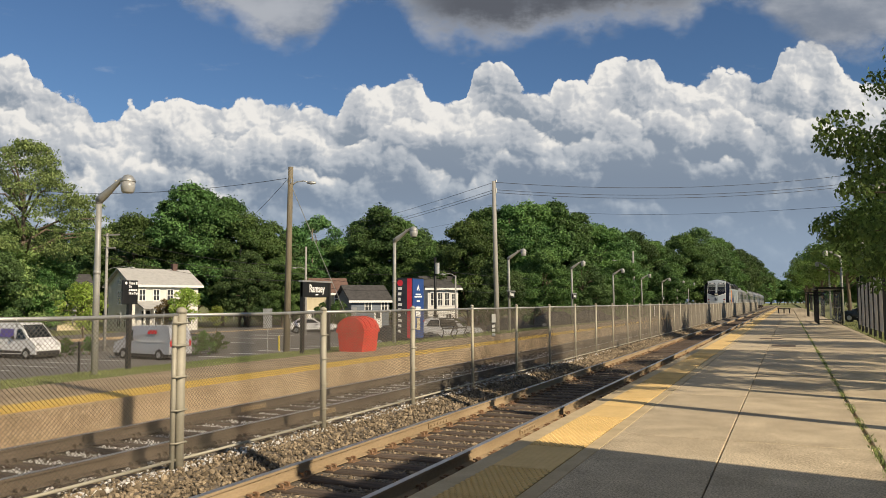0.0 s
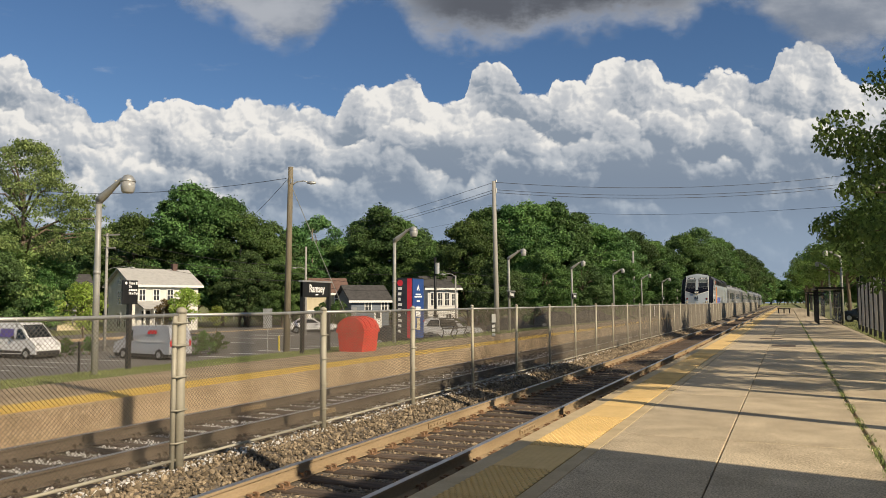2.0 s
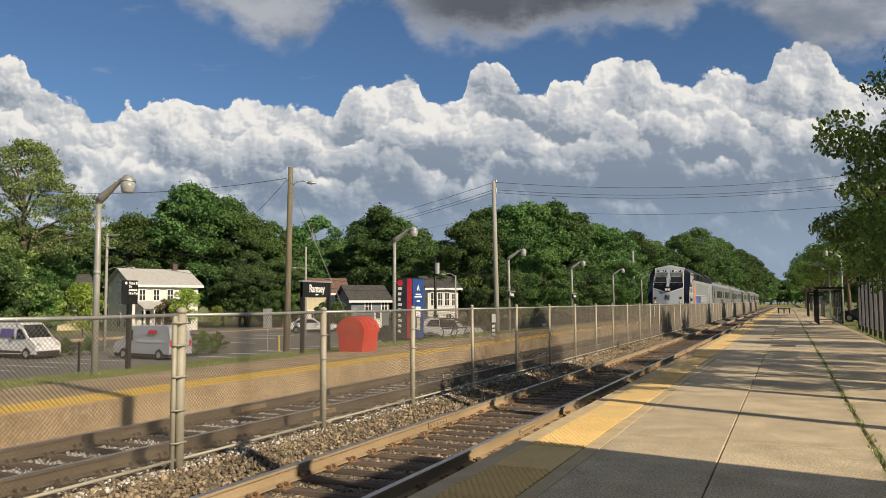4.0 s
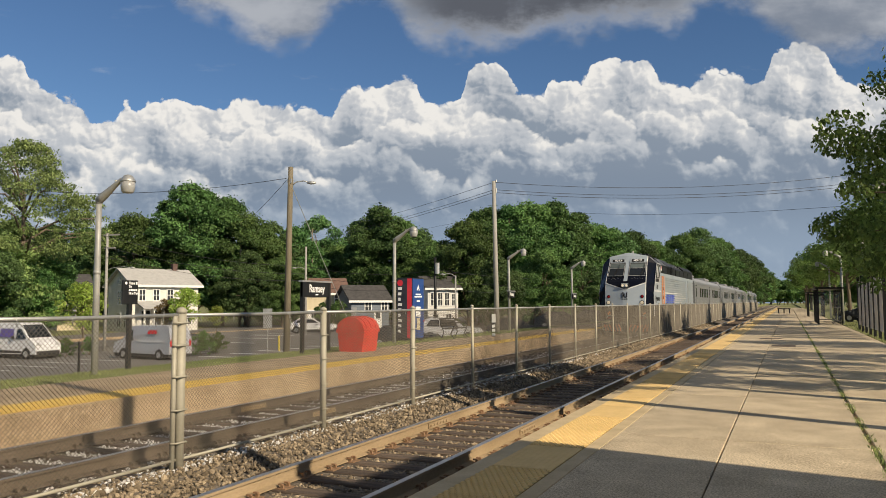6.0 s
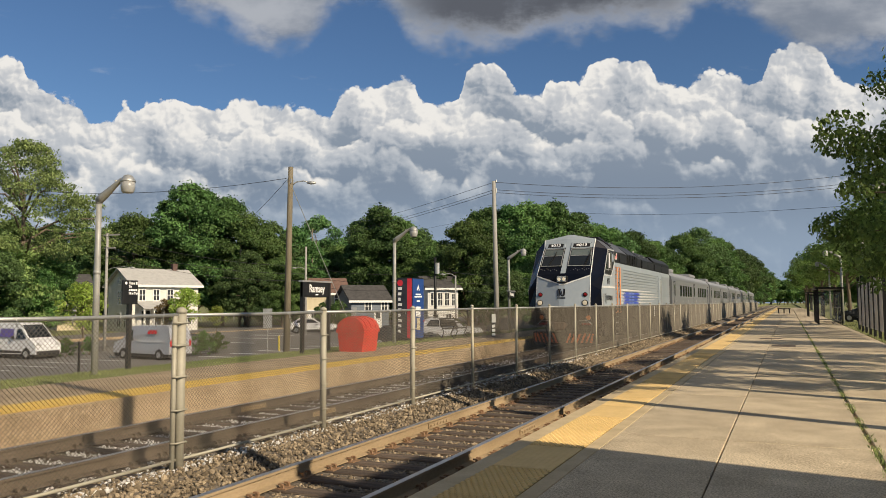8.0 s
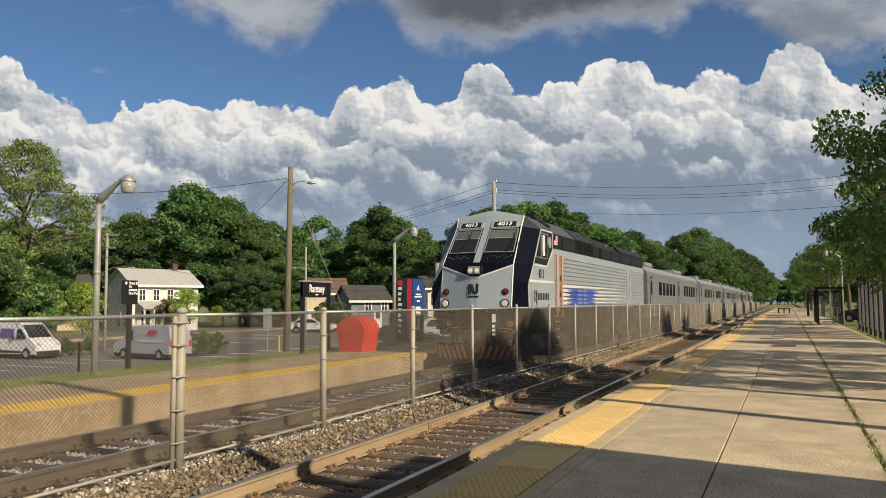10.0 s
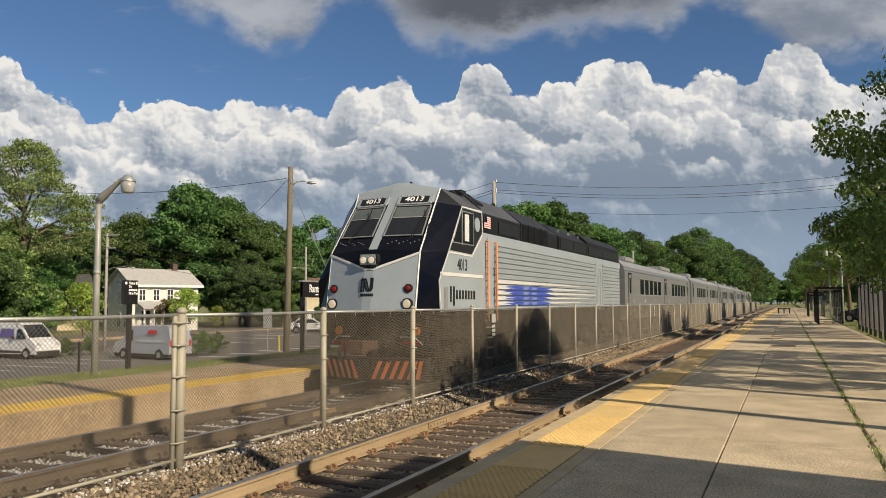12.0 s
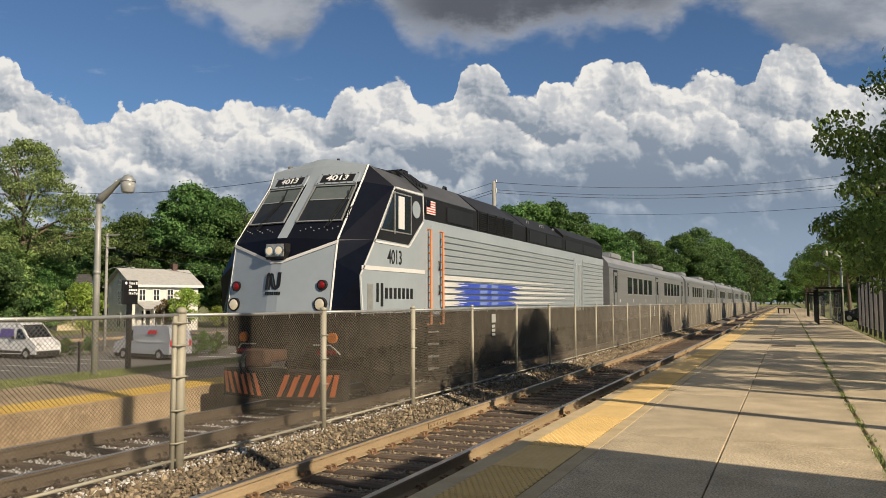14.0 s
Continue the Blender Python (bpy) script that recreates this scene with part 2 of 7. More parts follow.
# ---- ground, platforms, tracks ----
def ground():
    xs = sorted({-1500, -600, -300, -160, -100, -70, -50, *range(-66, -13, 2), -13.2, -12.72})
    ys = [-60, -20, 0, 10, 20, 30, 40, *range(44, 60, 2), 60, 80, 100, 130, 160, 200, 260, 340, 500, 900, 1500]
    verts = [(x, y, ground_z(x, y)) for y in ys for x in xs]
    k = len(xs)
    faces = [(j * k + i, j * k + i + 1, (j + 1) * k + i + 1, (j + 1) * k + i) for j in range(len(ys) - 1) for i in range(k - 1)]
    for x0, x1, z in ((-12.72, -9.9, -0.25), (-9.9, -2.95, -0.25), (-2.95, 3.5, -0.25), (3.5, 1500, 0.17)):
        b = len(verts)
        verts += [(x0, -60, z), (x1, -60, z), (x1, 1500, z), (x0, 1500, z)]
        faces.append((b, b + 1, b + 2, b + 3))
    for x, z0, z1 in ((-12.72, -0.25, 0.30), (3.5, -0.25, 0.17)):  # banks between the levels
        b = len(verts)
        verts += [(x, -60, z0), (x, 1500, z0), (x, 1500, z1), (x, -60, z1)]
        faces.append((b, b + 1, b + 2, b + 3))
    ob = new("ground", raw("ground", verts, faces, M["grass"]))
    tagged(ob, "green lawn and earth reaching to the woods", "ground", kind="structure")


def car_park():
    # two lanes of asphalt that follow the falling ground
    for nm, x0, x1, y0, y1, lab in (("road", -17.8, -15.2, -60, 62, "grey asphalt drive behind the far platform"), ("car_park", -62, -19.4, 6, 150, "grey asphalt car park below the platform")):
        bm = bmesh.new()
        n = 30
        ys = [y0, 40] + list(range(42, 60, 2)) + [y1]
        rows = []
        for i in range(n + 1):
            x = x0 + (x1 - x0) * i / n
            rows.append([bm.verts.new((x, y, ground_z(x, y) + 0.03)) for y in ys])
        for a, b in zip(rows, rows[1:]):
            for j in range(len(ys) - 1):
                bm.faces.new((a[j], a[j + 1], b[j + 1], b[j]))
        solid(nm, bm, M["asphalt"], lab, "road", kind="structure")


def rail_profile(cx, z):
    return [(-0.075, -0.17), (0.075, -0.17), (0.075, -0.157), (0.012, -0.14), (0.009, -0.045), (0.035, -0.036), (0.036, -0.006), (0.028, 0.0), (-0.028, 0.0), (-0.036, -0.006), (-0.035, -0.036), (-0.009, -0.045), (-0.012, -0.14), (-0.075, -0.157)]


def track(name, cx, z, label, y_ties):
    t = thing(name, label, "railway track", pose(cx, 0, z))
    for s in (-1, 1):
        bm = bmesh.new()
        prism(bm, [(p[0] + s * 0.7535, p[1]) for p in rail_profile(cx, z)], -8, 420)
        bmesh.ops.recalc_face_normals(bm, faces=bm.faces)
        for f in bm.faces:
            f.material_index = 1 if f.calc_center_median().z > -0.008 else 0
        part("rail", bm, [M["rail_side"] if cx > -6 else M["rail_far"], M["rail_head"]], t, "rust-brown steel rail with a polished head")
        for k in (-1, 1):
            bm = bmesh.new()
            box(bm, s * 0.7535 + k * 0.016, s * 0.7535 + k * 0.03, -0.35, 0.35, -0.135, -0.05)
            for q in range(6):
                box(bm, s * 0.7535 + k * 0.03, s * 0.7535 + k * 0.055, -0.31 + q * 0.12, -0.28 + q * 0.12, -0.105, -0.075)
            bar = finish("joint_bar", bm, M["rail_side"])
            for y in (11.35, 23.25, 35.15, 47.05, 58.95):
                piece("joint_bar", bar, t, pose(0, y, 0))
    tie = bmesh.new()
    box(tie, -1.3, 1.3, -0.115, 0.115, -0.35, -0.17)
    bevel(tie, 0.012)
    me = finish("tie", tie, M["tie"])
    plate = bmesh.new()
    box(plate, -0.17, 0.17, -0.09, 0.09, -0.172, -0.158)
    for dx in (-0.105, 0.105):
        for dy in (-0.055, 0.055):
            box(plate, dx - 0.018, dx + 0.018, dy - 0.012, dy + 0.012, -0.165, -0.125)
            box(plate, dx * 0.82 - 0.03, dx * 0.82 + 0.03, dy - 0.016, dy + 0.016, -0.130, -0.112)
    pm = finish("tie_plate", plate, M["rust"] if cx > -6 else M["rail_far"])
    rnd = random.Random(3)
    for i in range(y_ties):
        y = 1.0 + 0.505 * i
        o = piece("tie", me, t, pose(rnd.uniform(-0.05, 0.05), y, rnd.uniform(-0.012, 0.006), 0, 0, rnd.uniform(-1.2, 1.2)))
        if y < 62:
            for s in (-1, 1):
                piece("tie_plate", pm, o, pose(s * 0.7535, 0, 0.0))
    return t


CX1, CX2, ZT2 = -4.484, -8.154, 0.06


def ballast():
    # the bed: raised between the tracks, one sheet
    nx, verts = 60, []
    ys = [-8 + 0.5 * i for i in range(120)] + [55 + 6 * i for i in range(62)]
    for y in ys:
        for i in range(nx + 1):
            x = -9.74 + (9.74 - 3.02) * i / nx
            z = -0.20 + 0.13 * math.exp(-((x + 6.45) / 0.42) ** 2) + (0.05 if x < -6.9 else 0.0)
            z += 0.022 * noise.noise((x * 5, y * 5, 0.3)) + 0.01 * noise.noise((x * 14, y * 14, 1.3))
            verts.append((x, y, z))
    k = nx + 1
    faces = [(j * k + i, j * k + i + 1, (j + 1) * k + i + 1, (j + 1) * k + i) for j in range(len(ys) - 1) for i in range(nx)]
    tagged(new("ballast_bed", raw("ballast_bed", verts, faces, M["ballast_bed"])), "grey-brown crushed stone track bed", "ballast", kind="structure")


def stones(name, material, n, region, size, seed, label, keep=None):
    """Loose broken stones, one mesh."""
    rng = np.random.RandomState(seed)
    ico = bmesh.new()
    bmesh.ops.create_icosphere(ico, subdivisions=1, radius=1.0)
    base = np.array([v.co[:] for v in ico.verts])
    tri = np.array([[v.index for v in f.verts] for f in ico.faces])
    ico.free()
    x0, x1, y0, y1 = region
    px = rng.uniform(x0, x1, n)
    py = y0 + (y1 - y0) * rng.uniform(0, 1, n) ** 1.6
    if keep is not None:
        ok = keep(px, py)
        px, py = px[ok], py[ok]
    n = len(px)
    s = size * rng.uniform(0.5, 1.25, n) * (1 + 0.5 * (py - y0) / (y1 - y0))
    jit = rng.uniform(0.65, 1.3, (n, 12, 1))
    sc = rng.uniform(0.45, 1.25, (n, 1, 3))
    ang = rng.uniform(0, 2 * np.pi, n)
    tilt = rng.uniform(-0.9, 0.9, n)
    v = base[None] * jit * sc * s[:, None, None]
    c, q = np.cos(tilt)[:, None], np.sin(tilt)[:, None]
    v = np.stack([v[..., 0], v[..., 1] * c - v[..., 2] * q, v[..., 1] * q + v[..., 2] * c], -1)
    c, q = np.cos(ang)[:, None], np.sin(ang)[:, None]
    v = np.stack([v[..., 0] * c - v[..., 1] * q, v[..., 0] * q + v[..., 1] * c, v[..., 2]], -1)
    pz = np.where(np.abs(px - CX1) < 1.3, -0.225, -0.20) + 0.13 * np.exp(-((px + 6.45) / 0.42) ** 2) + np.where(px < -6.9, 0.05, 0.0) + rng.uniform(-0.01, 0.03, n)
    v += np.stack([px, py, pz], -1)[:, None]
    f = (tri[None] + 12 * np.arange(n)[:, None, None]).reshape(-1, 3)
    ob = new(name, raw(name, v.reshape(-1, 3).tolist(), f.tolist(), material))
    tagged(ob, label, "gravel", kind="stuff")


def near_platform():
    p = thing("platform_near", "concrete station platform with a yellow tactile edge", "platform", kind="structure")
    bm = bmesh.new()
    box(bm, -3.0, 3.4, -14, 230, -0.3, 0.14)
    part("platform_body", bm, M["concrete"], p)
    bm = bmesh.new()
    box(bm, -3.006, -2.78, -14, 230, 0.05, 0.200)
    bevel(bm, 0.012, 2)
    part("edge_curb", bm, M["curb"], p, "sand-coloured concrete edge beam")
    bm = bmesh.new()
    box(bm, -2.154, -1.990, -14, 230, 0.05, 0.201)
    bevel(bm, 0.006)
    part("strip_border", bm, M["curb"], p, "sand-coloured mortar border beside the tactile strip")
    return p


def slabs(p):
    rnd = random.Random(5)
    cols = ((-1.985, -0.723), (-0.711, 0.80), (0.85, 3.4))
    for ci, (x0, x1) in enumerate(cols):
        bm = bmesh.new()
        box(bm, x0, x1, 0.011, 4.589, 0.10, 0.2)
        bevel(bm, 0.008)
        me = finish("slab", bm, M["concrete"])
        for i in range(-4, 48):
            piece("slab", me, p, pose(0, 9.75 + 4.6 * i, rnd.uniform(-0.004, 0.004)))
    # tactile tiles, studded and ribbed in turn
    def tile(kind):
        bm = bmesh.new()
        box(bm, -2.78, -2.16, 0.004, 1.214, 0.12, 0.205)
        if kind == "studs":
            for i in range(10):
                for j in range(20):
                    x, y = -2.755 + 0.061 * i + 0.0305 * (j % 2), 0.03 + 0.0605 * j
                    v = [bm.verts.new((x + 0.023 * a, y + 0.023 * b, 0.205)) for a, b in ((-1, -1), (1, -1), (1, 1), (-1, 1))]
                    w = [bm.verts.new((x + 0.013 * a, y + 0.013 * b, 0.2195)) for a, b in ((-1, -1), (1, -1), (1, 1), (-1, 1))]
                    bm.faces.new(w).material_index = 1
                    for k in range(4):
                        bm.faces.new((v[k], v[(k + 1) % 4], w[(k + 1) % 4], w[k])).material_index = 1
        else:
            for i in range(9):
                x = -2.742 + 0.068 * i
                prism(bm, [(x - 0.029, 0.204), (x + 0.029, 0.204), (x + 0.025, 0.2068), (x - 0.025, 0.2068)], 0.012, 1.206)
        return finish("tactile_tile", bm, [M["yellow_base"], M["yellow"]] if kind == "studs" else M["yellow"])
    kinds = [tile("studs"), tile("ribs")]
    for i in range(-17, 180):
        y = 7.36 + 1.22 * i
        piece("tactile_tile", kinds[0 if i in (-2, -1, 1, 2, 7, 8, 13, 14) else 1], p, pose(0, y, rnd.uniform(-0.003, 0.002)))


def far_platform():
    p = thing("platform_far", "tan concrete platform across the tracks with a worn yellow line", "platform", kind="structure")
    bm = bmesh.new()
    box(bm, -12.75, -9.75, -14, 175, -0.3, 0.345)
    bevel(bm, 0.02, 2)
    part("platform_body", bm, M["far_concrete"], p)
    bm = bmesh.new()
    box(bm, -10.62, -9.80, -14, 175, 0.33, 0.351)
    part("yellow_line", bm, M["yellow_paint"], p, "worn yellow safety line")


ground()
car_park()
ballast()
near = near_platform()
far_platform()
track("railway_track", CX1, 0.0, "rusty rails on dark wooden ties in ballast beside the near platform", 260)
track("railway_track", CX2, ZT2, "rails on wooden ties in pale ballast behind the fence", 230)

# ---- fence between the tracks ----
FX, FY, FS, FH = -6.472, 6.908, 3.0135, 1.73


def fence():
    f = thing("chain_link_fence", "tan chain-link fence on steel posts between the tracks", "fence", pose(FX, FY, 0))
    line = bmesh.new()
    tube(line, [(0, 0, -0.2), (0, 0, FH + 0.03)], 0.032, 10)
    tube(line, [(0, 0, FH + 0.02), (0, 0, FH + 0.05), (0, 0, FH + 0.07)], [0.04, 0.04, 0.015], 10)
    lm = finish("post", line, M["fence_post"], True)
    big = bmesh.new()
    tube(big, [(0, 0, -0.2), (0, 0, FH + 0.02)], 0.057, 14)
    tube(big, [(0, 0, FH), (0, 0, FH + 0.03), (0, 0, FH + 0.06), (0, 0, FH + 0.075)], [0.063, 0.063, 0.045, 0.01], 14)
    tube(big, [(0.0, -0.105, -0.15), (0.0, -0.105, FH - 0.03)], 0.03, 10)
    for z in (0.25, 0.62, 1.0, 1.36, 1.62):
        tube(big, [(0.01, -0.15, z), (0.06, -0.1, z), (0.065, 0.05, z), (0.0, 0.07, z)], 0.012, 6)
    gm = finish("post", big, M["fence_post"], True)
    mid = bmesh.new()
    tube(mid, [(0, 0, -0.2), (0, 0, FH + 0.02)], 0.048, 12)
    tube(mid, [(0, 0, FH), (0, 0, FH + 0.03), (0, 0, FH + 0.06)], [0.053, 0.053, 0.01], 12)
    for z in (0.25, 0.62, 1.0, 1.36):
        tube(mid, [(0.02, -0.07, z), (0.055, -0.03, z), (0.055, 0.05, z), (0.0, 0.06, z)], 0.01, 6)
    mm = finish("post", mid, M["fence_post"], True)
    # woven wire: two families of thin slanted wires, one in front of the other
    bm = bmesh.new()
    w, h, step, r = FS, FH - 0.10, 0.0500, 0.0031
    for fam in (1, -1):
        i = -int(h / step) - 1
        while i * step < w + h:
            y0 = i * step
            if fam > 0:
                a, b = max(0.0, -y0), min(h, w - y0)
                p, q = (y0 + a, a), (y0 + b, b)
            else:
                a, b = max(0.0, y0 - w), min(h, y0)
                p, q = (y0 - a, a), (y0 - b, b)
            if b > a + 0.01:
                x = 0.002 * fam
                d = Vector((0, q[0] - p[0], q[1] - p[1])).normalized()
                s = d.cross(Vector((1, 0, 0)))
                rings = []
                for c in (p, q):
                    o = Vector((x, c[0], c[1] + 0.07))
                    rings.append([bm.verts.new(o + Vector((r, 0, 0))), bm.verts.new(o - Vector((0.5 * r, 0, 0)) + 0.87 * r * s), bm.verts.new(o - Vector((0.5 * r, 0, 0)) - 0.87 * r * s)])
                for k in range(3):
                    bm.faces.new((rings[0][k], rings[0][(k + 1) % 3], rings[1][(k + 1) % 3], rings[1][k]))
            i += 1
    wm = finish("wire_mesh", bm, M["wire"])
    bars = bmesh.new()
    tube(bars, [(0.0, 0, FH - 0.02), (0.0, FS * 0.5, FH - 0.03), (0.0, FS, FH - 0.02)], 0.021, 8)
    for k in range(5):
        tube(bars, [(0.024, 0.3 + 0.6 * k, FH - 0.02), (0.01, 0.32 + 0.6 * k, FH - 0.1)], 0.005, 5)
    tm = finish("top_rail", bars, M["galv"], True)
    bars = bmesh.new()
    tube(bars, [(0.0, 0, 0.05), (0.0, FS, 0.05)], 0.018, 8)
    bm_ = finish("bottom_rail", bars, M["fence_post"], True)
    for k in range(-4, 62):
        y = FS * k
        piece("post", gm if k == 0 else (mm if k in (1, 2) else lm), f, pose(0, y, 0, random.uniform(-0.6, 0.6), random.uniform(-0.6, 0.6), 0))
        piece("wire_mesh", wm, f, pose(0, y, 0))
        piece("top_rail", tm, f, pose(0, y, 0))
        piece("bottom_rail", bm_, f, pose(0, y, 0))


fence()

# ---- platform furniture, poles, cars, houses ----
M["sign_black"] = mat("black_sign_enamel", (0.010, 0.010, 0.011), (0.018, 0.018, 0.018), 3.0, 0.35)
M["poster_blue"] = mat("blue_poster", (0.018, 0.055, 0.20), (0.03, 0.08, 0.27), 2.0, 0.4)
M["poster_red"] = mat("red_poster_strip", (0.60, 0.03, 0.05), (0.70, 0.05, 0.07), 3.0, 0.4)
M["poster_dark"] = mat("dark_poster", (0.02, 0.02, 0.03), (0.05, 0.05, 0.06), 2.5, 0.4)
M["siding"] = mat("cream_clapboard", (0.62, 0.60, 0.52), (0.70, 0.68, 0.60), 1.5, 0.8)
M["siding_tan"] = mat("tan_siding", (0.52, 0.45, 0.29), (0.60, 0.52, 0.35), 1.5, 0.8)
M["siding_blue"] = mat("blue_grey_siding", (0.12, 0.145, 0.17), (0.17, 0.195, 0.22), 1.5, 0.8)
M["siding_white"] = mat("white_siding", (0.68, 0.66, 0.60), (0.76, 0.74, 0.68), 1.5, 0.8)
M["roof_pale"] = mat("pale_grey_shingles", (0.36, 0.35, 0.33), (0.46, 0.45, 0.42), 2.5, 0.9, bump=0.3, bscale=8)
M["roof_brown"] = mat("brown_shingles", (0.13, 0.075, 0.055), (0.20, 0.12, 0.09), 2.5, 0.9, bump=0.3, bscale=8)
M["roof_dark"] = mat("dark_shingles", (0.045, 0.042, 0.04), (0.085, 0.08, 0.075), 2.5, 0.9, bump=0.3, bscale=8)
M["brick_red"] = mat("chimney_brick", (0.08, 0.05, 0.042), (0.13, 0.08, 0.065), 6.0, 0.9, bump=0.3)
M["window_glass"] = mat("house_window_glass", (0.03, 0.035, 0.04), (0.06, 0.065, 0.07), 1.0, 0.08)
M["trim_white"] = mat("white_trim", (0.72, 0.71, 0.66), (0.78, 0.77, 0.72), 3.0, 0.6)
M["car_white"] = mat("white_car_paint", (0.70, 0.70, 0.69), (0.76, 0.76, 0.75), 1.0, 0.25)
M["car_silver"] = mat("silver_car_paint", (0.55, 0.55, 0.54), (0.62, 0.62, 0.61), 1.0, 0.25, metal=0.1)
M["car_grey"] = mat("grey_van_paint", (0.44, 0.45, 0.47), (0.52, 0.53, 0.55), 1.0, 0.3, metal=0.3)
M["car_red"] = mat("red_car_paint", (0.45, 0.02, 0.02), (0.55, 0.03, 0.03), 1.0, 0.25)
M["car_dark"] = mat("dark_car_paint", (0.02, 0.022, 0.026), (0.035, 0.038, 0.042), 1.0, 0.22)
M["purple"] = mat("purple_van_lettering", (0.08, 0.06, 0.25), (0.11, 0.08, 0.32), 3.0, 0.4)
M["car_glass"] = mat("tinted_car_glass", (0.012, 0.015, 0.018), (0.022, 0.026, 0.03), 1.0, 0.05)
M["plank"] = mat("grey_weathered_planks", (0.40, 0.37, 0.32), (0.54, 0.50, 0.44), 2.0, 0.9, bump=0.3)
M["wire_black"] = mat("black_cable", (0.02, 0.02, 0.022), None, 2.0, 0.7)
M["clear"] = mat("shelter_glass", (0.55, 0.60, 0.62), (0.65, 0.70, 0.72), 2.0, 0.08)
_n, _l = M["clear"].node_tree.nodes, M["clear"].node_tree.links
_t, _x = _n.new("ShaderNodeBsdfTransparent"), _n.new("ShaderNodeMixShader")
_x.inputs[0].default_value = 0.96
_l.new(_n["Principled BSDF"].outputs[0], _x.inputs[1])
_l.new(_t.outputs[0], _x.inputs[2])
_l.new(_x.outputs[0], _n["Material Output"].inputs["Surface"])
M["white_stripe_plate"] = mat("white_notice_enamel", (0.36, 0.36, 0.33), (0.46, 0.46, 0.43), 3.0, 0.5)
M["info_yellow"] = mat("yellow_marker", (0.70, 0.55, 0.05), None, 2.0, 0.6)


def platform_lamp():
    """A steel post with a tapering arm towards the track and a bell glass."""
    t = thing("platform_lamp", "grey steel lamp post with a bell-shaped glass on an arm", "lamp post", group="platform lamps")
    bm = bmesh.new()
    tube(bm, [(0, 0, -0.2), (0, 0, 2.6), (0, 0, 3.0), (0, 0, 4.15)], [0.075, 0.072, 0.066, 0.062], 12)
    tube(bm, [(0, 0, 2.52), (0, 0, 2.60)], 0.078, 12)
    tube(bm, [(0, 0, 4.10), (0, 0, 4.26)], 0.072, 12)
    part("post", bm, M["lamp_metal"], t, smooth=True)
    bm = bmesh.new()
    tube(bm, [(-0.02, 0, 4.16), (0.10, 0, 4.24), (0.38, 0, 4.42), (0.66, 0, 4.60), (0.84, 0, 4.655)], [0.085, 0.095, 0.068, 0.042, 0.032], 10)
    tube(bm, [(0.50, 0, 4.50), (0.50, 0, 4.60)], 0.03, 8)
    part("arm", bm, M["lamp_metal"], t, smooth=True)
    bm = bmesh.new()
    tube(bm, [(0.86, 0, 4.695), (0.86, 0, 4.675), (0.86, 0, 4.60), (0.86, 0, 4.55), (0.86, 0, 4.535)], [0.03, 0.085, 0.14, 0.168, 0.168], 16)
    part("hood", bm, M["galv"], t, smooth=True)
    bm = bmesh.new()
    tube(bm, [(0.86, 0, 4.535), (0.86, 0, 4.42), (0.86, 0, 4.32), (0.86, 0, 4.29)], [0.155, 0.150, 0.132, 0.11], 16)
    part("glass_bell", bm, M["lamp_glass"], t, "frosted bell-shaped glass", smooth=True)
    return t


def lamps():
    base = platform_lamp()
    ys = (12.43, 26.4, 39.9, 53.4, 67.6, 81.8, 96.0, 109.6, 122.7, 139.0)
    base.matrix_basis = pose(-14.0, 12.32, ground_z(-14.0) - 0.30)
    for y in ys[1:]:
        copy_thing(base, pose(-14.0, y, ground_z(-14.0) - 0.18, random.uniform(-0.6, 0.6), random.uniform(-0.6, 0.6), random.uniform(-4, 4)))
    for x, y in ((3.75, 28.5), (3.82, 47.3), (3.8, 66.0), (3.8, 85.0)):
        copy_thing(base, pose(x, y, 0.2, 0.8, 0.4, 180) @ Matrix.Scale(1.2, 4))


def name_sign(m, w, h, top, text, small=False):
    t = thing("station_sign", "black station name sign with white lettering on two posts", "sign", m, group="station signs")
    bm = bmesh.new()
    box(bm, -0.04, 0.04, 0, w, top - h, top)
    bevel(bm, 0.008)
    panel = part("panel", bm, M["sign_black"], t)
    bm = bmesh.new()
    box(bm, -0.07, 0.07, -0.06, w + 0.06, top, top + 0.05)
    part("cap", bm, M["galv"], t)
    if not small:
        for y in (0.05, w - 0.05):
            bm = bmesh.new()
            box(bm, -0.05, 0.05, y - 0.05, y + 0.05, -0.2, top)
            part("post", bm, M["sign_black"], t)
    letters("lettering", text, h * 0.74, M["white_paint"], panel, pose(0.043, w * 0.5, top - h * 0.45, 90, 0, 90), 0.003, squeeze=0.82, bold=0.006)
    if not small:
        bm = bmesh.new()
        box(bm, 0.04, 0.046, w * 0.45, w * 0.55, top - h * 0.88, top - h * 0.80)
        part("small_bar", bm, M["white_paint"], panel)
    return t


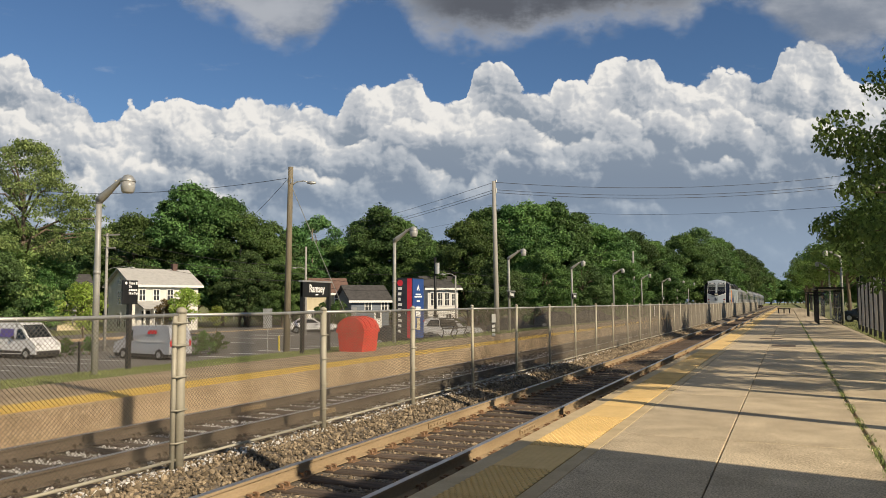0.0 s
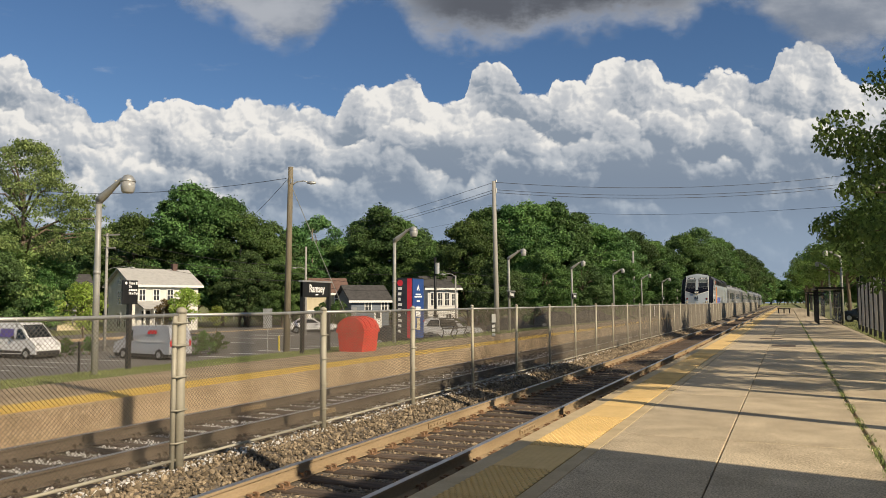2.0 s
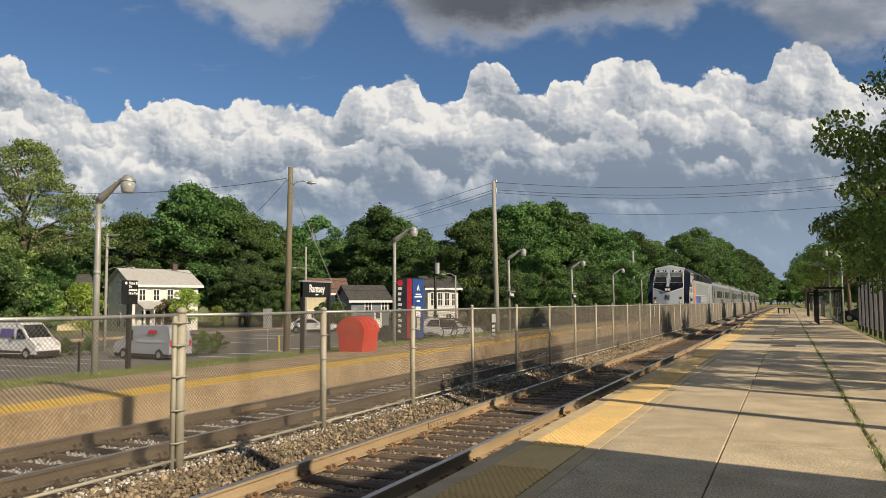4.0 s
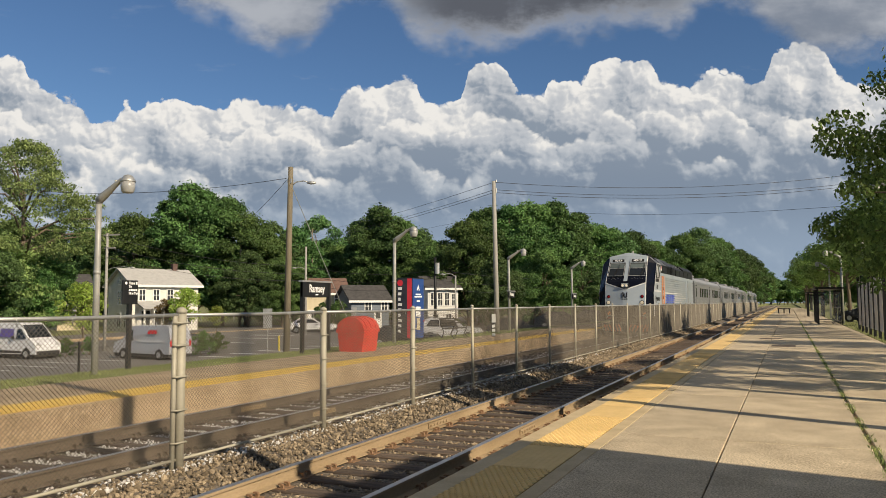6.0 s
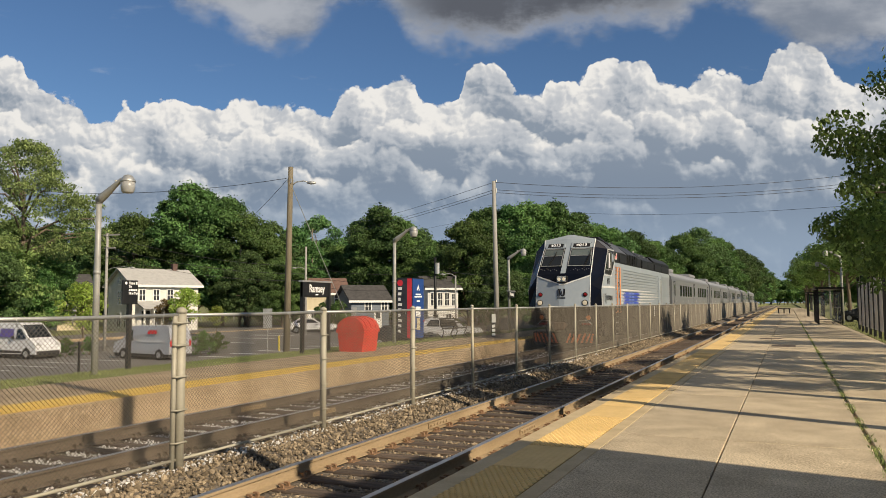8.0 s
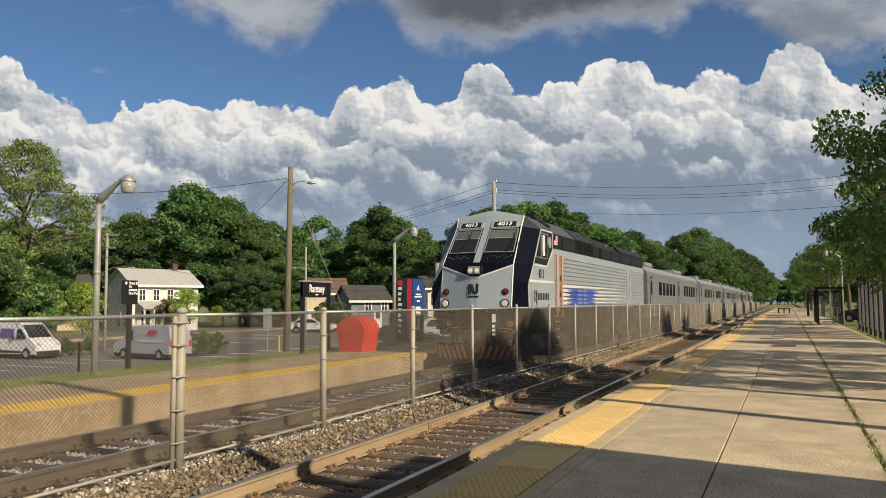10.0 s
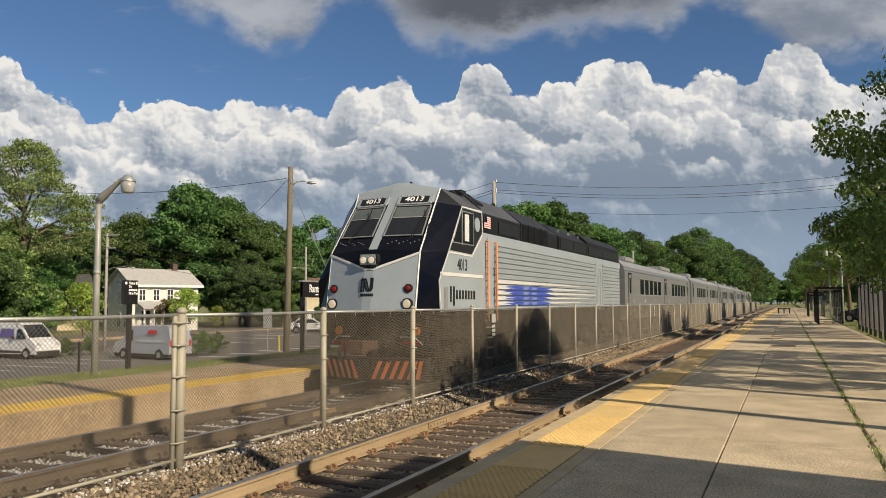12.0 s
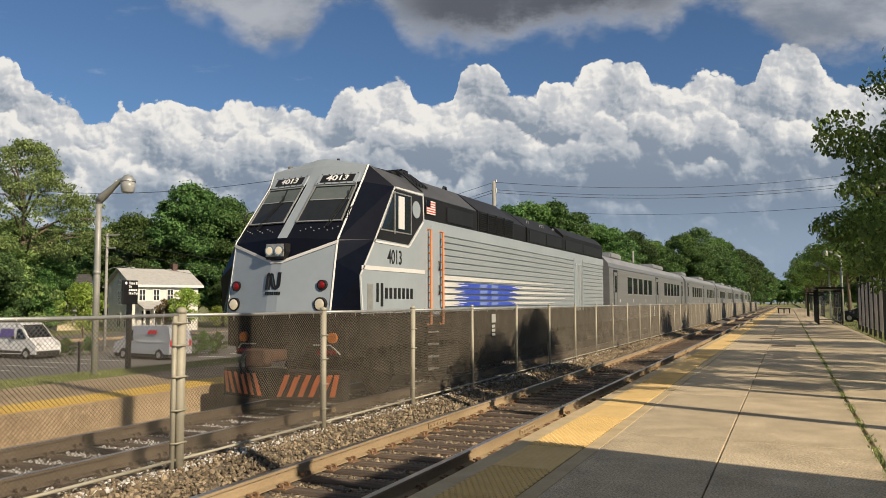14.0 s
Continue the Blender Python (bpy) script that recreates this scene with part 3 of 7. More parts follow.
def signs():
    name_sign(pose(-13.6, 19.6, 0.3), 1.56, 0.46, 2.2, "Ramsey")
    for y in (39.3, 52.9, 95.4):
        name_sign(pose(-13.85, y, 1.2), 1.0, 0.34, 1.25, "Ramsey", True)
    # destination sign
    t = thing("destination_sign", "black sign with white train directions on a square post", "sign", pose(-14.2, 13.45, 0.28))
    bm = bmesh.new()
    box(bm, -0.03, 0.03, -0.23, 0.23, 1.55, 2.12)
    bevel(bm, 0.01)
    p = part("panel", bm, M["sign_black"], t)
    bm = bmesh.new()
    box(bm, -0.045, 0.045, -0.045, 0.045, -0.2, 1.6)
    part("post", bm, M["sign_black"], t)
    for z, s, wd in ((2.05, "Trains", 0.075), (1.97, "To", 0.075), (1.81, "New York", 0.075)):
        letters("lettering", s, 0.085, M["white_paint"], p, pose(0.033, -0.06 if s != "New York" else -0.06, z, 90, 0, 90), 0.002, "LEFT", squeeze=0.85, bold=0.003)
    bm = bmesh.new()
    for i in range(5):
        box(bm, 0.03, 0.034, -0.055 + 0.052 * i, -0.015 + 0.052 * i, 1.865, 1.915)
    part("lettering_bars", bm, M["white_paint"], p)
    bm = bmesh.new()
    tube(bm, [(0.03, -0.14, 2.05), (0.035, -0.14, 2.05)], 0.035, 16)
    box(bm, 0.03, 0.034, 0.15, 0.2, 2.02, 2.08)
    part("emblem", bm, M["white_paint"], p)
    # small traffic signs seen edge-on or from behind
    for u, d, z0, z1, w in ((-0.229, 36, 1.0, 1.45, 0.42), (-0.2, 40, 1.1, 1.4, 0.12), (-0.1165, 44, 1.1, 1.5, 0.3)):
        x, y = spot(u, d)
        g = ground_z(x, y)
        t = thing("road_sign", "grey metal back of a road sign on a post", "sign", pose(x, y, g, 0, 0, 25), group="road signs")
        bm = bmesh.new()
        box(bm, -w / 2, w / 2, -0.01, 0.01, z0 + 0.6, z1 + 1.05)
        part("plate", bm, M["galv"], t)
        bm = bmesh.new()
        tube(bm, [(0, 0.03, -0.3), (0, 0.03, z1 + 0.9)], 0.03, 8)
        part("post", bm, M["galv"], t)


def salt_bin():
    t = thing("salt_bin", "faded red plastic salt bin with a domed lid on the platform", "bin", pose(-12.35, 20.40, 0.345))
    bm = bmesh.new()
    prism(bm, [(-0.40, 0.0), (0.40, 0.0), (0.47, 0.58), (-0.47, 0.58)], 0.04, 0.93)
    bevel(bm, 0.03, 2)
    part("tub", bm, M["red_plastic"], t)
    bm = bmesh.new()
    prof = [(-0.50, 0.58), (0.50, 0.58), (0.50, 0.68)] + [(0.48 * math.cos(a), 0.70 + 0.37 * math.sin(a)) for a in [math.pi * k / 10 for k in range(11)]] + [(-0.50, 0.68)]
    prism(bm, prof, 0.0, 0.97)
    bevel(bm, 0.02, 2, 50)
    lid = part("lid", bm, M["red_plastic"], t)
    for y in (0.16, 0.45, 0.74):
        bm = bmesh.new()
        pr = [(0.50 * math.cos(a), 0.70 + 0.395 * math.sin(a)) for a in [math.pi * k / 10 for k in range(11)]]
        prism(bm, pr, y, y + 0.07)
        part("lid_rib", bm, M["red_plastic"], lid)


def kiosk():
    t = thing("poster_kiosk", "tall kiosk with a blue poster and a black and red poster", "kiosk", pose(-14.85, 28.22, 0.27))
    bm = bmesh.new()
    box(bm, 0, 0.72, 0, 1.12, 0, 2.62)
    bevel(bm, 0.03, 2)
    part("body", bm, M["sign_black"], t)
    bm = bmesh.new()
    box(bm, 0.715, 0.728, 0.04, 1.08, 0.12, 2.58)
    b = part("poster", bm, M["poster_blue"], t, "deep blue poster with white bars")
    bm = bmesh.new()
    for z, w in ((1.90, 0.5), (1.80, 0.7), (1.62, 0.3)):
        box(bm, 0.728, 0.732, 0.56 - w / 2, 0.56 + w / 2, z, z + 0.06)
    prism(bm, [(0.42, 2.1), (0.56, 2.34), (0.70, 2.1), (0.63, 2.1), (0.56, 2.2), (0.49, 2.1)], 0.728, 0.732, "x")
    box(bm, 0.728, 0.732, 0.36, 0.78, 1.0, 1.42)
    part("white_bars", bm, M["white_paint"], b)
    bm = bmesh.new()
    box(bm, 0.728, 0.734, 0.42, 0.72, 0.45, 0.95)
    part("phone_picture", bm, M["siding_tan"], b)
    bm = bmesh.new()
    box(bm, 0.03, 0.50, -0.012, 0.002, 0.12, 2.58)
    d = part("poster", bm, M["poster_dark"], t, "dark poster with white blocks and a red strip")
    bm = bmesh.new()
    for k in range(9):
        box(bm, 0.08, 0.2 + 0.03 * (k % 3), -0.016, -0.012, 0.35 + 0.22 * k, 0.47 + 0.22 * k)
    part("white_bars", bm, M["white_paint"], d)
    bm = bmesh.new()
    tube(bm, [(0.17, -0.012, 2.4), (0.17, -0.017, 2.4)], 0.13, 16)
    box(bm, 0.50, 0.70, -0.012, 0.002, 0.12, 2.58)
    part("red_strip", bm, M["poster_red"], d)


def bench(m):
    t = thing("bench", "black metal slatted bench with scrolled arms", "bench", m, group="benches")
    for k in range(5):
        bm = bmesh.new()
        box(bm, -0.22 + 0.1 * k, -0.14 + 0.1 * k, 0, 1.7, 0.42, 0.45)
        part("seat_slat", bm, M["black"], t)
    for k in range(4):
        bm = bmesh.new()
        box(bm, -0.27 - 0.03 * k, -0.24 - 0.03 * k, 0, 1.7, 0.5 + 0.1 * k, 0.57 + 0.1 * k)
        part("back_slat", bm, M["black"], t)
    for y in (0.1, 1.6):
        bm = bmesh.new()
        tube(bm, [(-0.3, y, 0), (-0.2, y, 0.25), (-0.25, y, 0.45), (-0.38, y, 0.9)], 0.025, 6)
        tube(bm, [(0.3, y, 0), (0.15, y, 0.2), (0.25, y, 0.42), (0.3, y, 0.6), (0.2, y, 0.68), (-0.3, y, 0.64)], 0.025, 6)
        part("leg", bm, M["black"], t)


def utility_pole(name, label, u, d, top, r, material, lean=0.0):
    x, y = spot(u, d)
    g = ground_z(x, y)
    t = thing(name, label, "utility pole", pose(x, y, g, 0, lean, 0))
    bm = bmesh.new()
    tube(bm, [(0, 0, -0.4), (0, 0, (top - g) * 0.5), (0, 0, top - g)], [r * 1.15, r, r * 0.82], 12)
    part("shaft", bm, material, t, smooth=True)
    return t, Vector((x, y, g)), top - g


def arm_lamp(t, z, way, length):
    bm = bmesh.new()
    pts = [Vector((0, 0, z)), Vector(way) * length * 0.3 + Vector((0, 0, z + 0.22)), Vector(way) * length * 0.7 + Vector((0, 0, z + 0.28)), Vector(way) * length + Vector((0, 0, z + 0.2))]
    tube(bm, pts, 0.03, 8)
    part("lamp_arm", bm, M["galv"], t, smooth=True)
    bm = bmesh.new()
    e = pts[-1]
    tube(bm, [e - Vector(way) * 0.12, e + Vector(way) * 0.08, e + Vector(way) * 0.3], [0.04, 0.09, 0.04], 10)
    part("lamp_head", bm, M["galv"], t, smooth=True)


def cable(a, b, sag, r=0.012, paint="wire_black", label="black overhead cable strung between poles"):
    a, b = Vector(a), Vector(b)
    bm = bmesh.new()
    n = 16
    tube(bm, [a.lerp(b, i / n) - Vector((0, 0, sag * 4 * (i / n) * (1 - i / n))) for i in range(n + 1)], r, 5)
    solid("overhead_cable", bm, M[paint], label, "cable", group="overhead cables")


def sky_at(u, v, d):
    """A point as seen from the platform at that side tangent, at height tangent v, d metres along the aim."""
    return EYE + (AIM + AIM_R * u + AIM_U * v) * d


def pu(px):
    return (px - 784) / 1351.6


def pv(py):
    return (441 - py) / 1351.6


def poles():
    p1, a1, h1 = utility_pole("utility_pole", "weathered brown wooden utility pole with a street light", pu(508), 34, 7.95, 0.135, M["wood_pole"], 0.9)
    arm_lamp(p1, h1 - 0.9, AIM_R, 0.85)
    bm = bmesh.new()
    box(bm, -0.1, 0.1, -0.1, 0.1, h1 - 0.75, h1 - 0.55)
    part("bracket", bm, M["galv"], p1)
    p2, a2, h2 = utility_pole("utility_pole", "tall pale grey utility pole carrying cables over the tracks", pu(879), 40, 8.25, 0.12, M["grey_pole"], -0.9)
    bm = bmesh.new()
    for z in (0.05, 0.5, 0.62):
        tube(bm, [(0, 0, h2 - z - 0.1), (0.12, 0.02, h2 - z)], 0.03, 6)
        tube(bm, [(0.12, 0.02, h2 - z), (0.12, 0.02, h2 - z + 0.12)], 0.045, 8)
    part("insulator", bm, M["galv"], p2)["kind"] = "stuff"
    for px, d, top_py, r, mname, nm in ((541, 72, 436, 0.11, "grey_pole", "thin pale pole"), (188, 62, 411, 0.12, "grey_pole", "utility pole with a crossarm"), (770, 70, 456, 0.13, "wood_pole", "dark utility pole with a transformer"), (806, 66, 488, 0.08, "lamp_metal", "slim street light pole"), (1121, 92, 446, 0.13, "lamp_metal", "tall pale street light pole")):
        top = sky_at(pu(px), pv(top_py), d).z
        t, b, h = utility_pole("utility_pole", {"t": "thin pale wooden pole at the edge of the car park", "u": "grey utility pole with a short crossarm", "d": "dark utility pole carrying a transformer can", "s": "slim grey street light pole"}[nm[0]] if nm[0] != "t" or "thin" in nm else "tall pale street light pole with an arm", pu(px), d, top, r, M["black" if px == 770 else mname])
        if px == 188:
            bm = bmesh.new()
            box(bm, -0.4, 1.3, -0.05, 0.05, h - 0.2, h - 0.08)
            box(bm, -0.3, 0.9, -0.05, 0.05, h - 1.25, h - 1.15)
            part("crossarm", bm, M["grey_pole"], t)
            arm_lamp(t, h - 3.0, AIM_R, 2.0)
        if px == 770:
            bm = bmesh.new()
            tube(bm, [(0.25, -0.1, h - 1.5), (0.25, -0.1, h - 0.5)], 0.22, 12)
            part("transformer", bm, M["galv"], t)
        if px in (541, 806, 1121):
            arm_lamp(t, h - (1.3 if px == 1121 else 2.2 if px == 541 else 0.1), -AIM_R, 2.2 if px == 1121 else 1.0)
    # poles out of sight that take the far ends of the cables
    right, ra, rh = utility_pole("utility_pole", "wooden utility pole on the street side of the platform", pu(1640), 44, sky_at(pu(1640), pv(288), 44).z, 0.13, M["wood_pole"])
    far_l, fa, fh = utility_pole("utility_pole", "wooden utility pole among the trees", pu(552), 112, sky_at(pu(552), pv(404), 112).z, 0.13, M["wood_pole"])
    far_r, ga, gh = utility_pole("utility_pole", "wooden utility pole among the trees", pu(915), 100, sky_at(pu(915), pv(364), 100).z, 0.13, M["wood_pole"])
    left, la, lh = utility_pole("utility_pole", "wooden utility pole at the street", pu(-50), 42, sky_at(pu(-50), pv(318), 42).z, 0.13, M["wood_pole"])
    for z, zz, sag in ((0.05, 0.1, 0.75), (0.45, 0.65, 0.7), (0.6, 0.8, 0.72)):
        cable(a2 + Vector((-0.1, 0, h2 - z)), ra + Vector((0, 0, rh - zz)), sag)
        cable(a2 + Vector((-0.1, 0, h2 - z)), fa + Vector((0, 0, fh - 2.0 * z - 0.1)), 0.5)
    cable(ga + Vector((0, 0, gh - 0.2)), ra + Vector((0, 0, rh - 2.2)), 0.9)
    cable(ga + Vector((0, 0, gh - 0.2)), fa + Vector((0, 0, fh - 1.8)), 0.9)
    cable(a1 + Vector((-0.1, 0, h1 - 0.5)), la + Vector((0, 0, lh - 0.1)), 0.6)
    service, sa, sh = utility_pole("utility_pole", "wooden utility pole among the trees", pu(425), 98, sky_at(pu(425), pv(392), 98).z, 0.13, M["wood_pole"])
    cable(a1 + Vector((-0.1, 0, h1 - 0.6)), sa + Vector((0, 0, sh - 0.1)), 0.3)
    ex, ey = spot(pu(640), 38)
    cable(a1 + Vector((0.1, 0, h1 - 0.7)), (ex, ey, ground_z(ex, ey) - 0.1), 0.0, 0.016, "galv", "pale steel guy wire bracing the utility pole")
    tops = {px: sky_at(pu(px), pv(py), d) for px, py, d in ((188, 416, 62), (541, 470, 72), (770, 478, 70), (1121, 492, 92))}
    for i, (m_, n_) in enumerate(((188, 541), (541, 770), (770, 1121))):
        for dz in (0.0, 0.9, 1.7):
            cable(tops[m_] - Vector((0, 0, dz)), tops[n_] - Vector((0, 0, dz * 0.8)), 0.6, 0.016)


def wheel(parent, x, y, r, m=None):
    bm = bmesh.new()
    tube(bm, [(-0.11, 0, 0), (-0.10, 0, 0), (0.10, 0, 0), (0.11, 0, 0)], [r * 0.75, r, r, r * 0.75], 20)
    w = part("wheel", bm, M["rubber"], parent, m=pose(x, y, r))
    bm = bmesh.new()
    tube(bm, [(-0.115, 0, 0), (0.115, 0, 0)], r * 0.62, 16)
    part("rim", bm, M["galv"], w)


def vehicle(name, label, category, m, length, width, height, paint, prof, glass, wheel_y, r=0.33, front_glass=None, band=None):
    """A car from its side outline: prof and glass are (along, up) from the rear bumper."""
    t = thing(name, label, category, m)
    w = width / 2
    bm = bmesh.new()
    vs = prism(bm, prof, -w, w, "x")
    belt = height * 0.56
    for v in vs:
        if v.co.z > belt:
            v.co.x *= 1 - 0.16 * (v.co.z - belt) / (height - belt)
    bevel(bm, 0.06, 3, 20)
    part("body", bm, paint, t, smooth=False)
    for s in (-1, 1):
        for g in glass:
            bm = bmesh.new()
            pts = []
            for y, z in g:
                k = 1 - 0.16 * max(0, z - belt) / (height - belt)
                pts.append((s * (w * k + 0.002), y, z))
            sheet(bm, pts, (s * 0.012, 0, 0))
            part("side_window", bm, M["car_glass"], t)
        for y in wheel_y:
            wheel(t, s * (w - 0.08), y, r)
            bm = bmesh.new()
            tube(bm, [(s * (w - 0.02), y, r), (s * (w + 0.008), y, r)], r * 1.18, 20)
            part("wheel_arch", bm, M["rubber"], t)
    if front_glass:
        (y0, z0), (y1, z1) = front_glass
        k0, k1 = w * 0.9, w * 0.9 * (1 - 0.14 * (z1 - belt) / (height - belt))
        bm = bmesh.new()
        n = Vector((0, z1 - z0, y0 - y1)).normalized()
        sheet(bm, [Vector((-k0, y0, z0)) + n * 0.01, Vector((k0, y0, z0)) + n * 0.01, Vector((k1, y1, z1)) + n * 0.01, Vector((-k1, y1, z1)) + n * 0.01], n * 0.012)
        part("windscreen", bm, M["car_glass"], t)
    for s in (-1, 1):
        bm = bmesh.new()
        box(bm, s * w * 0.72 - 0.16, s * w * 0.72 + 0.16, length - 0.10, length + 0.01, height * 0.36, height * 0.44)
        part("headlight", bm, M["lamp_glass"], t)
        bm = bmesh.new()
        box(bm, s * w * 0.85 - 0.08, s * w * 0.85 + 0.08, -0.012, 0.05, height * 0.4, height * 0.58)
        part("tail_light", bm, M["red_lens"] if "red_lens" in M else M["car_red"], t)
        bm = bmesh.new()
        box(bm, s * (w + 0.1) - 0.07, s * (w + 0.1) + 0.07, length * 0.62, length * 0.62 + 0.12, height * 0.55, height * 0.65)
        part("mirror", bm, M["rubber"], t)
    bm = bmesh.new()
    box(bm, -w * 0.7, w * 0.7, length - 0.04, length + 0.015, height * 0.2, height * 0.34)
    part("grille", bm, M["rubber"], t)
    bm = bmesh.new()
    box(bm, -w * 0.96, w * 0.96, 0.1, length - 0.1, 0.16, 0.32)
    part("underside", bm, M["rubber"], t)
    if category == "van":
        bm = bmesh.new()
        box(bm, -w * 0.97, w * 0.97, length - 0.25, length + 0.03, 0.3, 0.62)
        bevel(bm, 0.05, 2)
        part("front_bumper", bm, M["rubber"], t)
    if band:
        for s in (-1, 1):
            for y0, y1, z0, z1, mm in band:
                bm = bmesh.new()
                sheet(bm, [(s * (w + 0.001), y0, z0), (s * (w + 0.001), y1, z0), (s * (w * (1 - 0.16 * max(0, z1 - belt) / (height - belt)) + 0.001), y1, z1), (s * (w * (1 - 0.16 * max(0, z1 - belt) / (height - belt)) + 0.001), y0, z1)], (s * 0.006, 0, 0))
                part("side_graphic", bm, M[mm], t)
    return t


def on_ground(u, d, turn):
    x, y = spot(u, d)
    return pose(x, y, ground_z(x, y) + 0.03, 0, 0, turn)


def vehicles():
    van = [(0, 0.35), (0, 2.35), (0.15, 2.5), (3.95, 2.5), (4.2, 2.42), (5.15, 1.42), (5.75, 1.15), (5.92, 0.9), (5.92, 0.35)]
    fx, fy = spot(pu(84), 54.0)
    vehicle("delivery_van", "white high-roofed delivery van with purple side lettering in the car park", "van", pose(fx - 5.6, fy, ground_z(fx - 2, fy) + 0.03, 0, 0, -90), 5.9, 2.0, 2.5, M["car_white"], van, [[(3.9, 1.4), (4.95, 1.4), (4.32, 2.1), (3.9, 2.1)]], (1.0, 4.95), 0.36, ((5.12, 1.47), (4.26, 2.36)), [(2.2, 3.6, 1.5, 2.1, "purple"), (0.6, 1.9, 1.25, 1.38, "purple"), (0.3, 0.6, 0.42, 0.6, "rubber"), (1.45, 4.5, 0.40, 0.58, "rubber")])
    mini = [(0, 0.4), (0, 1.5), (0.25, 2.2), (0.5, 2.3), (3.7, 2.3), (4.0, 2.2), (4.65, 1.4), (5.5, 1.15), (5.65, 0.85), (5.65, 0.4)]
    vehicle("cargo_van", "silver-grey cargo van with roof rack and red side lettering", "van", on_ground(pu(322), 52.5, 85), 5.65, 1.95, 2.3, M["car_grey"], mini, [[(3.7, 1.4), (4.5, 1.4), (4.0, 2.0), (3.7, 2.0)]], (1.0, 4.6), 0.34, ((4.68, 1.42), (4.05, 2.16)), [(1.3, 2.2, 1.75, 2.0, "car_red"), (0.7, 3.2, 1.2, 1.35, "car_white")])
    suv = [(0, 0.4), (0, 1.0), (0.12, 1.15), (0.55, 1.68), (0.9, 1.74), (2.6, 1.72), (3.35, 1.12), (4.4, 0.98), (4.6, 0.78), (4.6, 0.38)]
    side = [[(0.55, 1.12), (1.55, 1.12), (1.55, 1.60), (0.85, 1.60)], [(1.62, 1.12), (3.0, 1.12), (2.5, 1.60), (1.62, 1.60)]]
    vehicle("suv", "silver estate car parked behind the bench", "car", on_ground(pu(745), 58, -76), 4.6, 1.82, 1.74, M["car_silver"], suv, side, (0.85, 3.7), 0.33, ((3.36, 1.14), (2.66, 1.68)))
    car = [(0, 0.4), (0, 0.85), (0.3, 0.98), (1.0, 1.42), (2.4, 1.42), (3.2, 0.95), (4.2, 0.85), (4.4, 0.65), (4.4, 0.38)]
    cs = [[(0.75, 0.98), (1.65, 0.98), (1.65, 1.34), (1.05, 1.34)], [(1.72, 0.98), (2.95, 0.98), (2.35, 1.34), (1.72, 1.34)]]
    for nm, lab, u, d, turn, paint in (("car", "red car parked beyond the kiosk", pu(735), 66, -80, "car_red"), ("car", "dark saloon car parked under the trees", pu(862), 60, -75, "car_dark"), ("car", "dark saloon car parked under the trees", pu(945), 62, -75, "car_dark"), ("car", "white car at the far side of the car park", pu(515), 74, -70, "car_white"), ("car", "black car parked behind the red bin", pu(660), 50, -80, "car_dark"), ("car", "dark saloon car parked under the trees", pu(1010), 72, -60, "car_dark")):
        vehicle(nm, lab, "car", on_ground(u, d, turn), 4.4, 1.78, 1.44, M[paint], car, cs, (0.8, 3.5), 0.32, ((3.2, 0.97), (2.45, 1.39)))


